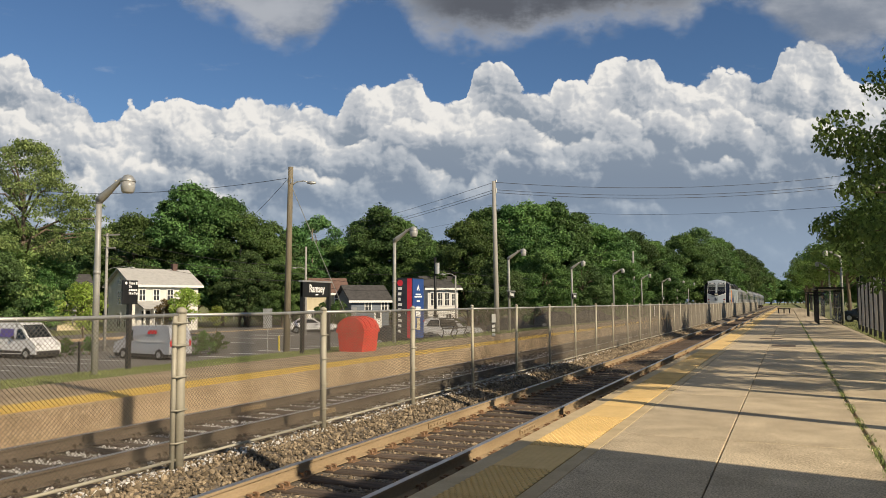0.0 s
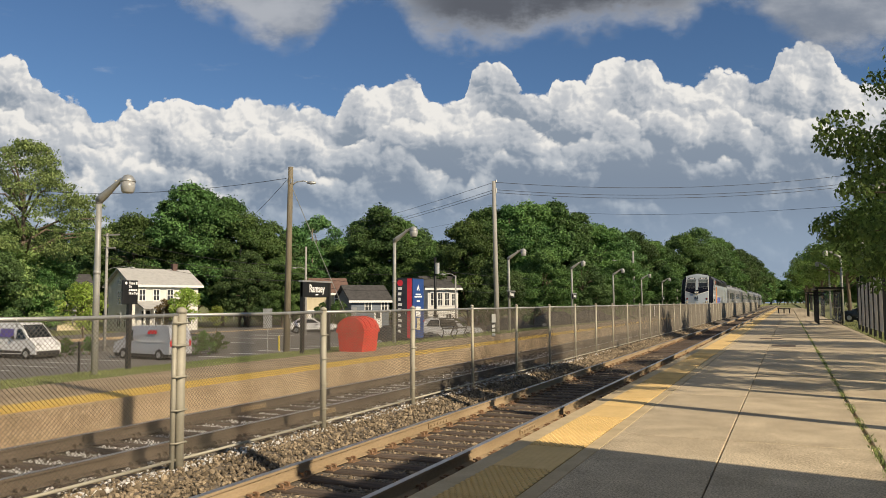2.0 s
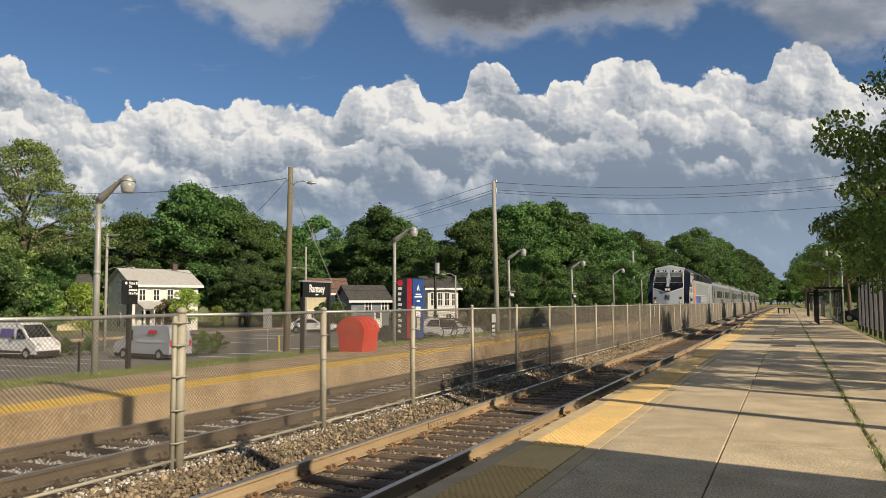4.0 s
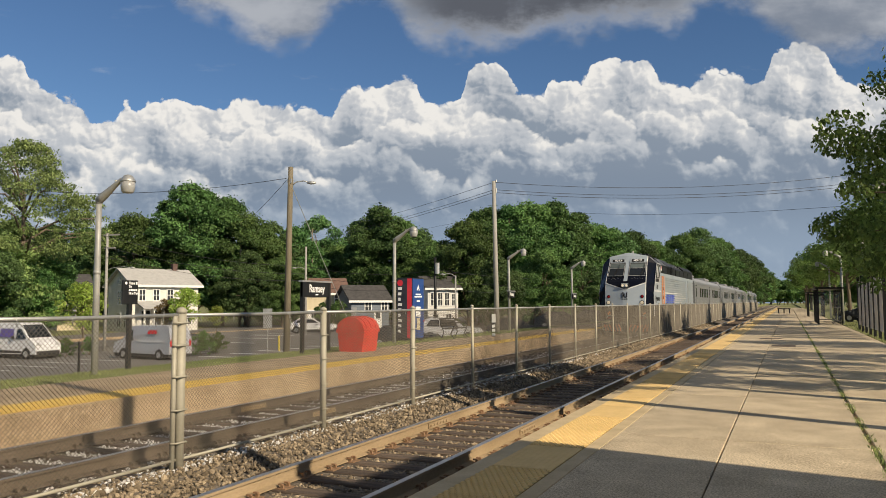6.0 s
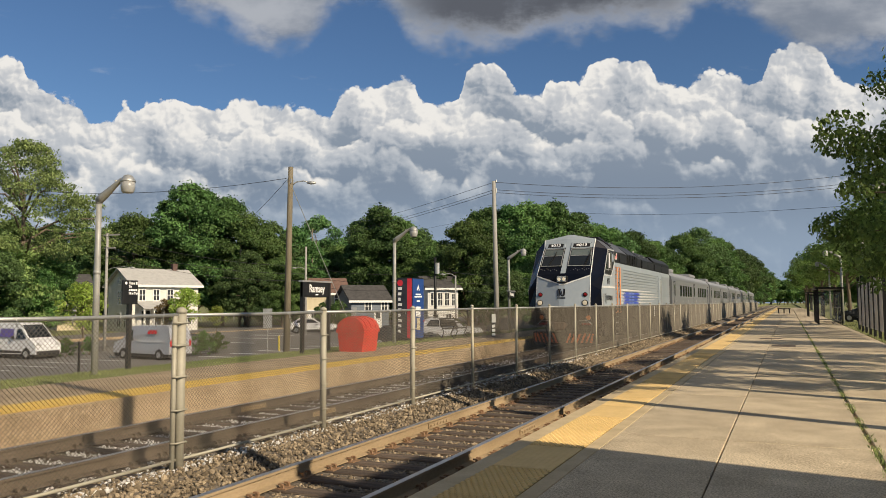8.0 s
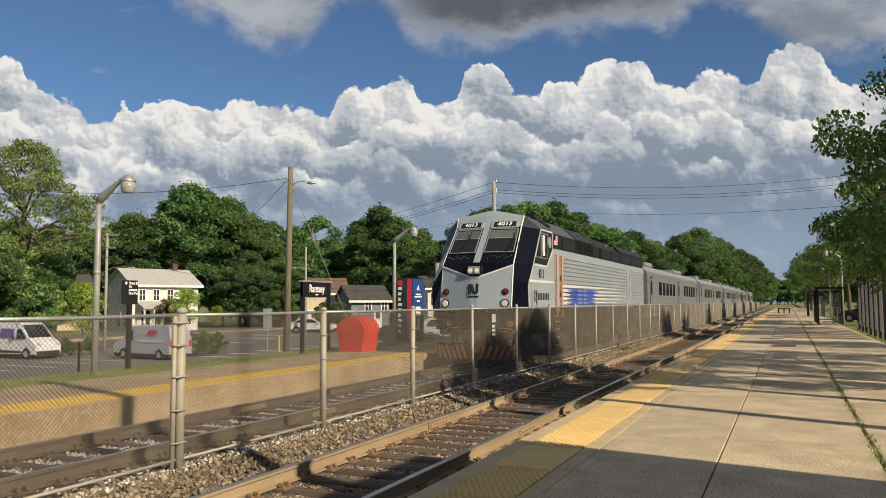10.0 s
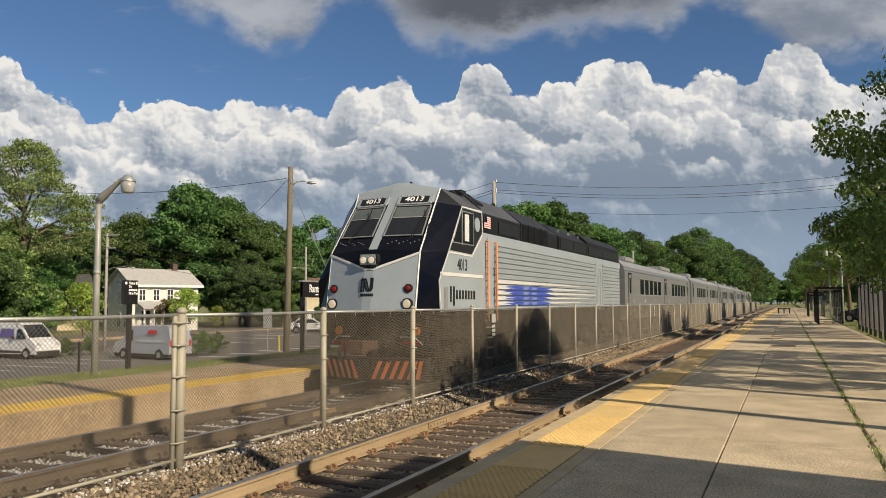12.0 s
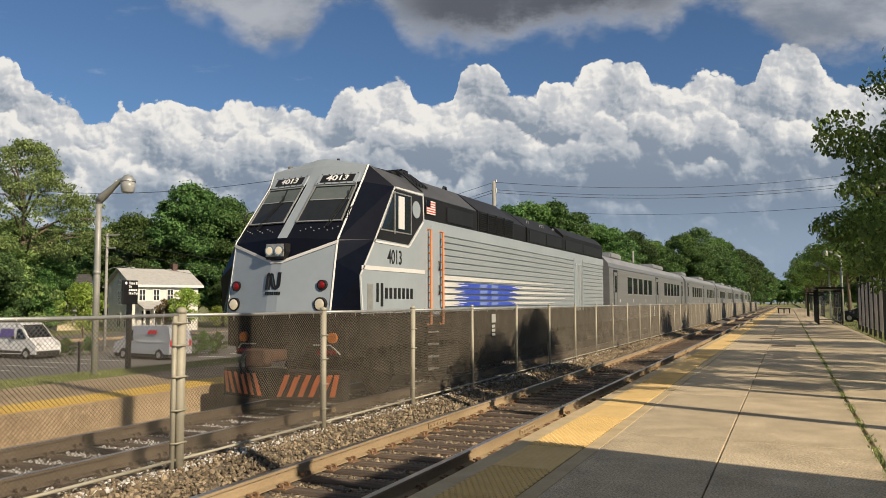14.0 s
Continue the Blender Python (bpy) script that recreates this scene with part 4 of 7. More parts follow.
def house(name, label, m, w, dp, eave, ridge, wall_m, roof_m, wins, doors=(), chimney=None, porch=False):
    """A gabled house: w along x, dp along y, the roof ridge along x, the front at y = 0."""
    t = thing(name, label, "house", m)
    bm = bmesh.new()
    box(bm, 0, w, 0, dp, -0.5, eave)
    for x in (0.0, w):
        sheet(bm, [(x, 0, eave), (x, dp, eave), (x, dp / 2, ridge)], (0.12 if x == 0 else -0.12, 0, 0))
    part("wall", bm, wall_m, t)
    n = max(8, int(eave / 0.28))
    bm = bmesh.new()
    for i in range(n):
        z = i * eave / n
        prism(bm, [(-0.035, z), (0.0, z), (0.0, z + eave / n), (-0.008, z + eave / n)], 0, w, "x")
        for x0 in (0.0,):
            prism(bm, [(-0.035, z), (0.0, z), (0.0, z + eave / n), (-0.008, z + eave / n)], 0, dp, "y")
    part("clapboard_cladding", bm, wall_m, t)["kind"] = "stuff"
    for s in (0, 1):
        bm = bmesh.new()
        k = (ridge - eave) / (dp / 2)
        y_e = -0.45 if s == 0 else dp + 0.45
        z_e = eave - 0.45 * k
        sheet(bm, [(-0.4, y_e, z_e), (w + 0.4, y_e, z_e), (w + 0.4, dp / 2, ridge), (-0.4, dp / 2, ridge)], (0, 0, 0.16))
        r = part("roof", bm, roof_m, t)
        bm = bmesh.new()
        box(bm, -0.42, w + 0.42, y_e - 0.03, y_e + 0.05, z_e - 0.1, z_e + 0.14)
        part("fascia", bm, M["trim_white"], r)
    for face, x, z, ww, hh in wins:
        win = thing("window", "", "")
        del_keys = [k for k in ("label", "category") if k in win]
        for k in del_keys:
            del win[k]
        win.parent = t
        if face == "f":
            win.matrix_basis = pose(x, -0.045, z)
        else:
            win.matrix_basis = pose(-0.045, x, z, 0, 0, -90)
        bm = bmesh.new()
        box(bm, -ww / 2, ww / 2, -0.02, 0.04, 0, hh)
        part("pane", bm, M["window_glass"], win)
        bm = bmesh.new()
        for a, b, c, d in ((-ww / 2 - 0.1, -ww / 2, -0.1, hh + 0.1), (ww / 2, ww / 2 + 0.1, -0.1, hh + 0.1), (-ww / 2, ww / 2, -0.1, 0), (-ww / 2, ww / 2, hh, hh + 0.1), (-ww / 2, ww / 2, hh / 2 - 0.03, hh / 2 + 0.03), (-0.025, 0.025, 0, hh)):
            box(bm, a, b, -0.05, 0.04, c, d)
        part("frame", bm, M["trim_white"], win)
    for x, ww, hh in doors:
        bm = bmesh.new()
        box(bm, x - ww / 2, x + ww / 2, -0.08, 0.02, 0, hh)
        d = part("door", bm, M["trim_white"], t)
        bm = bmesh.new()
        box(bm, x - ww * 0.3, x + ww * 0.3, -0.095, -0.07, hh * 0.55, hh * 0.9)
        part("door_pane", bm, M["window_glass"], d)
    if chimney:
        bm = bmesh.new()
        box(bm, chimney - 0.26, chimney + 0.26, dp / 2 - 0.26, dp / 2 + 0.26, ridge - 0.6, ridge + 0.8)
        box(bm, chimney - 0.31, chimney + 0.31, dp / 2 - 0.31, dp / 2 + 0.31, ridge + 0.64, ridge + 0.74)
        part("chimney", bm, M["brick_red"], t)
    if porch:
        bm = bmesh.new()
        sheet(bm, [(0.3, -2.0, 2.35), (w * 0.66, -2.0, 2.35), (w * 0.66, 0.0, 3.05), (0.3, 0.0, 3.05)], (0, 0, 0.14))
        pr = part("porch_roof", bm, roof_m, t)
        for k in range(5):
            bm = bmesh.new()
            x = 0.45 + (w * 0.66 - 0.6) * k / 4
            box(bm, x - 0.07, x + 0.07, -1.9, -1.76, -0.3, 2.4)
            part("porch_post", bm, M["trim_white"], pr)
        bm = bmesh.new()
        box(bm, 0.3, w * 0.66, -1.95, 0.0, -0.5, 0.1)
        part("porch_floor", bm, M["plank"], pr)
    return t


def houses():
    def at_(px, d, turn):
        x, y = spot(pu(px), d)
        return pose(x, y, -1.05, 0, 0, turn)
    up = [("f", x, 3.25, 0.6, 1.1) for x in (1.0, 2.5, 4.0, 5.6)]
    lo = [("f", x, 0.7, 0.9, 1.5) for x in (1.4, 2.6, 3.8, 6.0)]
    gb = [("g", 3.0, 2.9, 0.75, 1.3), ("g", 3.0, 0.5, 0.75, 1.4), ("g", 1.3, 0.5, 0.75, 1.4), ("g", 3.0, 4.95, 0.55, 0.7)]
    house("house", "two-storey cream clapboard house with a pale grey roof and porch", at_(235, 78, 70), 7.2, 6.0, 4.95, 6.5, M["siding"], M["roof_pale"], up + lo + gb, (), 5.9, True)
    house("house", "small tan house with a dark roof behind bushes", at_(104, 84, 62), 3.6, 7.0, 4.2, 6.2, M["siding_tan"], M["roof_dark"], [("f", 1.4, 1.5, 0.8, 1.3), ("g", 3.0, 1.5, 0.9, 1.4)], ())
    house("house", "tan house with a brown hipped roof and garage door", at_(541, 92, 40), 5.0, 7.0, 4.2, 5.9, M["siding_tan"], M["roof_brown"], [("f", 3.9, 2.9, 0.8, 1.1)], ((1.4, 2.3, 2.1),))
    house("house", "blue-grey house standing in the shade of trees", at_(622, 88, 48), 4.6, 6.0, 3.3, 4.9, M["siding_blue"], M["roof_dark"], [("f", 2.0, 2.0, 0.7, 1.1), ("f", 4.0, 2.0, 0.7, 1.1)], ((3.2, 0.9, 2.0),))
    house("house", "white house with a bay of tall windows", at_(757, 86, 38), 3.5, 7.0, 4.6, 5.9, M["siding_white"], M["roof_dark"], [("f", 0.6, 2.6, 0.5, 1.4), ("f", 1.4, 2.6, 0.5, 1.4), ("f", 2.2, 2.6, 0.5, 1.4), ("f", 3.0, 2.6, 0.45, 1.3), ("f", 0.9, 0.2, 0.6, 1.4), ("f", 2.4, 0.2, 0.6, 1.4)], ())


def shelter(m, length, depth, h, label):
    """Black steel frame with glass walls and a flat roof."""
    t = thing("platform_shelter", label, "shelter", m, group="platform shelters")
    n = max(2, round(length / 2.2))
    for i in range(n + 1):
        y = length * i / n
        for x in (0, depth):
            bm = bmesh.new()
            box(bm, x - 0.045, x + 0.045, y - 0.045, y + 0.045, 0, h)
            part("post", bm, M["black"], t)
    bm = bmesh.new()
    box(bm, -0.2, depth + 0.2, -0.2, length + 0.2, h, h + 0.12)
    part("roof", bm, M["black"], t)
    for z in (0.15, 1.15, h - 0.25):
        bm = bmesh.new()
        box(bm, depth - 0.03, depth + 0.03, 0, length, z, z + 0.06)
        part("rail", bm, M["black"], t)
    for i in range(n):
        y0, y1 = length * i / n + 0.07, length * (i + 1) / n - 0.07
        bm = bmesh.new()
        box(bm, depth - 0.008, depth + 0.008, y0, y1, 0.25, h - 0.3)
        part("pane", bm, M["clear"], t).visible_shadow = True
    for y in (0.0, length):
        bm = bmesh.new()
        box(bm, 0.35, depth - 0.07, y - 0.008, y + 0.008, 0.25, h - 0.3)
        part("pane", bm, M["clear"], t)
        bm = bmesh.new()
        for z in (0.15, h - 0.25):
            box(bm, 0.3, depth, y - 0.03, y + 0.03, z, z + 0.06)
        part("end_rail", bm, M["black"], t)
    return t


def right_side():
    # poles assumed out of view, placed for the narrow shadows they cast
    for x, y, h in ((2.9, 4.65, 10.2), (3.3, 10.75, 6.0)):
        t = thing("utility_pole", "weathered wooden utility pole out of view beside the platform", "utility pole", pose(x, y, 0.17))
        bm = bmesh.new()
        tube(bm, [(0, 0, -0.3), (0, 0, 3.2), (0, 0, h)], [0.16, 0.145, 0.115], 12)
        part("shaft", bm, M["wood_pole"], t, smooth=True)
    shelter(pose(1.95, 61.5, 0.2), 9.0, 1.5, 2.55, "black-framed glass waiting shelter on the platform")
    shelter(pose(2.0, 92.0, 0.2), 8.0, 1.5, 2.55, "black-framed glass waiting shelter farther along the platform")
    bench(pose(3.2, 64.0, 0.2, 0, 0, 180))
    for x, y, w, d in ((-0.22, 31.3, 0.82, 1.2), (-0.78, 37.2, 0.9, 1.0)):
        bm = bmesh.new()
        box(bm, -w / 2, w / 2, -d / 2, d / 2, -0.03, 0.008)
        bevel(bm, 0.004)
        solid("drain_cover", bm, M["tie"], "dark steel cover plate let into the platform", "cover", m=pose(x, y, 0.2))
    # tall black posts with pale boards along the back of the platform
    f = thing("screen_fence", "tall black steel posts with grey boards behind the platform", "fence", pose(3.72, 37.4, 0.17))
    for i in range(7):
        bm = bmesh.new()
        box(bm, -0.06, 0.06, 2.2 * i - 0.06, 2.2 * i + 0.06, -0.1, 3.1)
        part("post", bm, M["black"], f)
        if i < 6:
            for k in range(3):
                bm = bmesh.new()
                box(bm, -0.07, -0.04, 2.2 * i + 0.16 + 0.42 * k, 2.2 * i + 0.50 + 0.42 * k, 0.35, 2.8)
                bevel(bm, 0.006)
                part("board", bm, M["plank"], f)
    # station building assumed beside the camera, unseen, added to shade the near end of the platform
    s = thing("station_building", "assumed station building, unseen, tan with a flat grey roof, shading the near platform", "building")
    bm = bmesh.new()
    prism(bm, [(3.75, 6.0), (14.0, 4.1), (14.0, -16.0), (3.75, -16.0)], 0.1, 4.45, "z")
    part("wall", bm, M["siding_tan"], s)
    bm = bmesh.new()
    prism(bm, [(3.4, 6.34), (14.3, 4.35), (14.3, -16.3), (3.4, -16.3)], 4.45, 4.7, "z")
    part("roof", bm, M["roof_pale"], s)
    t = thing("platform_table", "low dark bench frame at the far end of the platform", "bench", pose(-0.6, 118, 0.2))
    bm = bmesh.new()
    box(bm, -0.85, 0.85, -0.3, 0.3, 0.62, 0.74)
    part("top", bm, M["black"], t)
    for x in (-0.7, 0.0, 0.7):
        bm = bmesh.new()
        box(bm, x - 0.08, x + 0.08, -0.25, 0.25, 0.0, 0.62)
        part("leg", bm, M["black"], t)
    # bright parked cars glimpsed beyond the trees
    car = [(0, 0.4), (0, 0.85), (0.3, 0.98), (1.0, 1.42), (2.4, 1.42), (3.2, 0.95), (4.2, 0.85), (4.4, 0.65), (4.4, 0.38)]
    cs = [[(0.75, 0.98), (1.65, 0.98), (1.65, 1.34), (1.05, 1.34)], [(1.72, 0.98), (2.95, 0.98), (2.35, 1.34), (1.72, 1.34)]]
    vehicle("car", "pale blue-grey car parked beyond the shelter", "car", pose(9.5, 86, 0.18, 0, 0, 60), 4.4, 1.78, 1.44, M["car_silver"], car, cs, (0.8, 3.5), 0.32, ((3.2, 0.97), (2.45, 1.39)))
    vehicle("car", "dark car parked beyond the shelter", "car", pose(8.0, 70, 0.18, 0, 0, 60), 4.4, 1.78, 1.44, M["car_dark"], car, cs, (0.8, 3.5), 0.32, ((3.2, 0.97), (2.45, 1.39)))


def lot_details():
    lot = bpy.data.objects["car_park"]
    bm = bmesh.new()
    box(bm, -0.06, 0.06, 0, 4.6, -0.02, 0.012)
    me = finish("bay_line", bm, M["lot_line"])
    for i in range(13):
        piece("bay_line", me, lot, pose(-45, 30 + 2.7 * i, ground_z(-43, 30 + 2.7 * i) + 0.035, 0, 0, -90))
        piece("bay_line", me, lot, pose(-30.5, 34 + 2.7 * i, ground_z(-28.2, 34 + 2.7 * i) + 0.035, 0, 0, -90))
    bm = bmesh.new()
    box(bm, -0.08, 0.08, 0, 40, -0.1, 0.12)
    bevel(bm, 0.02)
    solid("kerb", bm, M["far_concrete"], "low pale concrete kerb along the car park", "kerb", m=pose(-52, 34, -1.05, 0, 0, 0))
    for px, d, h, mm, lab in ((495, 58, 1.15, "info_yellow", "short yellow marker post in the car park"), (144, 37, 1.5, "black", "thin black metal post beside the grass")):
        x, y = spot(pu(px), d)
        bm = bmesh.new()
        tube(bm, [(0, 0, -0.2), (0, 0, h), (0, 0, h + 0.03)], [0.06, 0.06, 0.02], 10)
        solid("marker_post", bm, M[mm], lab, "post", m=pose(x, y, ground_z(x, y)))
    for k, z, s in ((3, 1.25, 1.0), (11, 1.3, 0.8)):
        t = thing("fence_notice", "small white notice plate wired to the fence", "notice", pose(FX + 0.03, FY + FS * (k + 0.42), z), group="fence notices")
        bm = bmesh.new()
        box(bm, 0, 0.006, -0.13 * s, 0.13 * s, 0.12, 0.32)
        part("plate", bm, M["white_stripe_plate"], t)
        bm = bmesh.new()
        for i in range(3):
            box(bm, 0, 0.006, -0.12 * s, 0.10 * s, -0.2 + 0.1 * i, -0.13 + 0.1 * i)
        part("lower_plate", bm, M["white_stripe_plate"], t)


def spot(u, d):
    """A place on the plan: u is the tangent to the side of the camera's aim, d metres away along the aim."""
    s, c = math.sin(0.4236), math.cos(0.4236)
    return (-s * d + c * u * d, c * d + s * u * d)


AIM_R = Vector((math.cos(0.4236), math.sin(0.4236), 0))
AIM_U = AIM_R.cross(AIM).normalized()
lamps()
signs()
salt_bin()
kiosk()
bench(pose(-13.45, 30.2, 0.3))
poles()
vehicles()
houses()
right_side()
lot_details()

# ---- trees ----
def leaf_cloud(rng, centers, radii, per, size, flat=0.75, droop=0.0, shell=0.55, stray=0.13):
    """Leaves round the lobes of a crown: vertices and four-cornered faces."""
    V = []
    for c, r in zip(centers, radii):
        k = max(6, int(per * r * r))
        d = rng.normal(size=(k, 3))
        d /= np.linalg.norm(d, axis=1)[:, None]
        rad = r * (shell + (1.10 - shell) * rng.uniform(0, 1, k) ** 0.6)
        rad *= np.where(rng.uniform(0, 1, k) < stray, rng.uniform(1.0, 1.55, k), 1.0)
        pos = c + d * rad[:, None] * np.array([1, 1, flat])
        nrm = d * 0.8 + rng.normal(size=(k, 3)) * 0.65 + np.array([0, 0, 0.4])
        nrm /= np.linalg.norm(nrm, axis=1)[:, None]
        a = np.cross(nrm, rng.normal(size=(k, 3)))
        a[:, 2] -= droop
        a /= np.linalg.norm(a, axis=1)[:, None]
        b = np.cross(nrm, a)
        s = size * rng.uniform(0.55, 1.3, k)[:, None]
        V.append(np.stack([pos - a * s, pos + b * s * 0.66 - a * s * 0.1 + nrm * s * 0.15, pos + a * s, pos - b * s * 0.66 - a * s * 0.1 + nrm * s * 0.15], 1))
    V = np.concatenate(V).reshape(-1, 3)
    return V, np.arange(len(V)).reshape(-1, 4)


def tree(name, label, height, spread, base, seed, leaf, size, per, lobes=26, material="leaf_mid", category="tree", thin=0.0, flat=0.75, droop=0.0, squash=1.0, trunk_r=0.22, low=-0.95, stray=0.13):
    """A trunk with limbs that reach the lobes of an uneven crown."""
    rng = np.random.RandomState(seed)
    t = thing(name, label, category)
    mid = (height + base) / 2
    half = (height - base) / 2
    cs, rs = [], []
    for i in range(lobes):
        u = rng.uniform(low, 0.99)
        a = 2.4 * i + rng.uniform(-0.5, 0.5)
        w = spread * (max(0.02, 1 - abs(u + 0.25) ** 2.0 / 1.6) ** 0.8) * rng.uniform(0.25, 1.0) ** 0.42
        r = spread * rng.uniform(0.09, 0.235) * (1 - thin)
        cs.append(np.array([w * math.cos(a), w * math.sin(a) * squash, mid + half * u * 0.92 - r * 0.15]))
        rs.append(r)
    if not thin:
        for i in range(7):
            cs.append(np.array([spread * rng.uniform(-0.3, 0.3), spread * rng.uniform(-0.3, 0.3), mid + half * rng.uniform(-0.5, 0.6)]))
            rs.append(spread * 0.36)
    V, F = leaf_cloud(rng, cs, rs, per, size, flat, droop, stray=stray)
    # trunk and limbs
    bm = bmesh.new()
    tube(bm, [(0, 0, -0.3), (0.05, 0.03, base * 0.6), (-0.1, 0.1, base + 0.2 * half), (0.1, -0.1, mid + 0.4 * half)], [trunk_r * 1.25, trunk_r, trunk_r * 0.8, trunk_r * 0.3], 8)
    for c, r in list(zip(cs, rs))[: min(lobes, 16)]:
        s = Vector((0, 0.05, max(base * 0.7, min(c[2] - 0.8 * half * rng.uniform(0.2, 0.7), mid))))
        e = Vector(c)
        m1 = s.lerp(e, 0.5) + Vector((0, 0, 0.12 * half))
        tube(bm, [s, m1, e], [trunk_r * 0.42, trunk_r * 0.25, trunk_r * 0.08], 6)
    part("trunk", bm, M["bark"], t, smooth=True)
    cr = new("crown", raw("crown", V.tolist(), F.tolist(), M[material]))
    cr.parent = t
    return t


def at(t, x, y, z, turn=0.0, scale=1.0):
    t.matrix_basis = pose(x, y, z, 0, 0, turn) @ Matrix.Scale(scale, 4)
    return t


def put_copy(t, x, y, z, turn, scale, label=""):
    o = copy_thing(t, Matrix.Identity(4))
    o.matrix_basis = pose(x, y, z, 0, 0, turn) @ Matrix.Scale(scale, 4)
    return tagged(o, label)


def treeline():
    kinds = [
        tree("broadleaf_tree", "tall dark green broadleaf tree behind the car park", 16, 5.6, 1.5, 11, None, 0.155, 330, 100, "leaf_dark", flat=0.62),
        tree("broadleaf_tree", "full round green tree at the edge of the woods", 15, 6.2, 1.2, 12, None, 0.15, 330, 104, "leaf_mid", flat=0.62),
        tree("broadleaf_tree", "leafy green tree with an uneven crown", 17, 5.0, 2.0, 13, None, 0.16, 330, 90, "leaf_dark", flat=0.6),
        tree("broadleaf_tree", "light green broadleaf tree in the wood", 14, 5.2, 1.0, 14, None, 0.15, 330, 96, "leaf_far", flat=0.62),
    ]
    tall = (16, 15, 17, 14)
    rnd = random.Random(8)
    rows = [  # side, distance, height of the top as seen, kind
        (340, 99, 320, 0), (240, 97, 372, 1), (300, 102, 345, 2), (395, 101, 345, 0), (435, 100, 372, 1), (480, 104, 388, 3), (520, 106, 398, 0), (195, 104, 395, 3), (150, 108, 400, 0), (90, 106, 390, 2), (20, 104, 380, 1),
        (150, 100, 430, 3), (75, 74, 425, 1), (30, 66, 430, 1), (-40, 60, 400, 3),
        (565, 122, 378, 3), (600, 118, 430, 1), (640, 110, 385, 2), (672, 108, 362, 0), (705, 112, 380, 1), (745, 112, 402, 3), (770, 118, 425, 0), (800, 124, 452, 1), (620, 126, 420, 3),
        (828, 93, 385, 1), (862, 96, 366, 0), (905, 95, 358, 2), (945, 97, 352, 1), (985, 99, 355, 0), (1020, 100, 372, 2), (1052, 104, 392, 1), (1085, 108, 402, 3), (1120, 112, 408, 0), (1150, 118, 422, 1), (1180, 126, 436, 2),
        (1210, 130, 412, 1), (1238, 132, 402, 3), (1265, 136, 418, 1), (1290, 215, 430, 3), (1308, 262, 440, 2), (1324, 322, 450, 3), (1338, 420, 462, 1), (1350, 500, 474, 3), (1362, 560, 486, 0), (1374, 560, 494, 2), (1386, 560, 498, 1), (1400, 560, 500, 0), (1415, 560, 500, 2), (1430, 540, 500, 1),
        (1318, 300, 458, 0), (1332, 380, 470, 1), (1344, 470, 482, 2), (1300, 240, 452, 1), (840, 116, 400, 0), (930, 118, 385, 2), (1000, 124, 395, 1), (1070, 126, 420, 0), (1140, 132, 440, 3),
        (1445, 230, 490, 1), (1470, 200, 480, 0), (1500, 170, 470, 2), (1535, 150, 455, 1), (1575, 130, 440, 0), (1620, 120, 420, 2), (880, 78, 452, 3), (960, 82, 440, 1), (1030, 86, 452, 3), (1100, 92, 455, 1), (1180, 104, 470, 0), (735, 104, 455, 1), (440, 92, 440, 3), (500, 94, 450, 1),
    ]
    first = set()
    for px, d, py, k in rows:
        x, y = spot(pu(px), d)
        g = -1.1 if x < -16 else 0.1
        s = (sky_at(pu(px), pv(py), d).z - g) / tall[k]
        if k in first:
            put_copy(kinds[k], x, y, g, rnd.uniform(0, 360), s)
        else:
            first.add(k)
            at(kinds[k], x, y, g, rnd.uniform(0, 360), s)
    # the avenue on the right side of the platform
    av = tree("street_tree", "leafy young street tree beside the platform", 6.2, 2.5, 2.5, 31, None, 0.075, 620, 64, "leaf_avenue", trunk_r=0.11)
    at(av, 7.6, 31, 0.17, 20, 0.95)
    for y, x, s in ((42, 6.3, 1.42), (50, 6.5, 1.38), (59, 7.4, 1.15), (68, 5.9, 1.42), (85, 5.5, 1.48), (104, 5.1, 1.52), (126, 4.7, 1.65), (150, 4.4, 1.75), (176, 4.3, 1.85), (204, 4.3, 1.9), (240, 4.6, 2.0)):
        put_copy(av, x, y, 0.17, rnd.uniform(0, 360), s)
    near_t = tree("street_tree", "green maple overhanging the platform", 8.0, 3.7, 1.9, 33, None, 0.056, 1000, 190, "leaf_maple", thin=0.22, flat=0.5, trunk_r=0.14, droop=0.8, stray=0.03)
    at(near_t, 4.25, 17.2, 0.17, 0, 0.97)
    # unseen tree, added to throw leaf shade on the fence and tracks
    shade_t = tree("street_tree", "tall slim maple with a high crown, unseen, added to shade the fence and tracks", 7.3, 2.5, 4.7, 36, None, 0.055, 1700, 60, "leaf_mid", trunk_r=0.15)
    at(shade_t, 4.7, 13.4, 0.17, 0, 1.0)
    put_copy(near_t, 6.3, 23.0, 0.17, 120, 0.80, "lower green maple beside the platform")
    # large feathery tree beside the car park
    ft = tree("feathery_tree", "tall open-crowned tree with long drooping leaf sprays", 12.6, 4.9, 3.0, 41, None, 0.085, 460, 230, "leaf_fresh", thin=0.42, flat=0.42, droop=0.5, low=-0.6, stray=0.4)
    at(tree("broadleaf_tree", "bushy fresh green tree below the tall feathery one", 7.2, 3.7, 0.6, 42, None, 0.115, 520, 100, "leaf_fresh", flat=0.6), *spot(pu(-25), 64), -1.05, 0, 1.3)
    at(ft, *spot(pu(38), 66), -1.05, 0, 1.40)
    # small bright trees and bushes round the car park
    sm = tree("young_tree", "small yellow-green tree at the edge of the car park", 4.6, 1.6, 1.5, 51, None, 0.09, 620, 46, "leaf_light", trunk_r=0.06)
    at(sm, *spot(pu(148), 62), ground_z(*spot(pu(148), 62)), 0, 1.25)
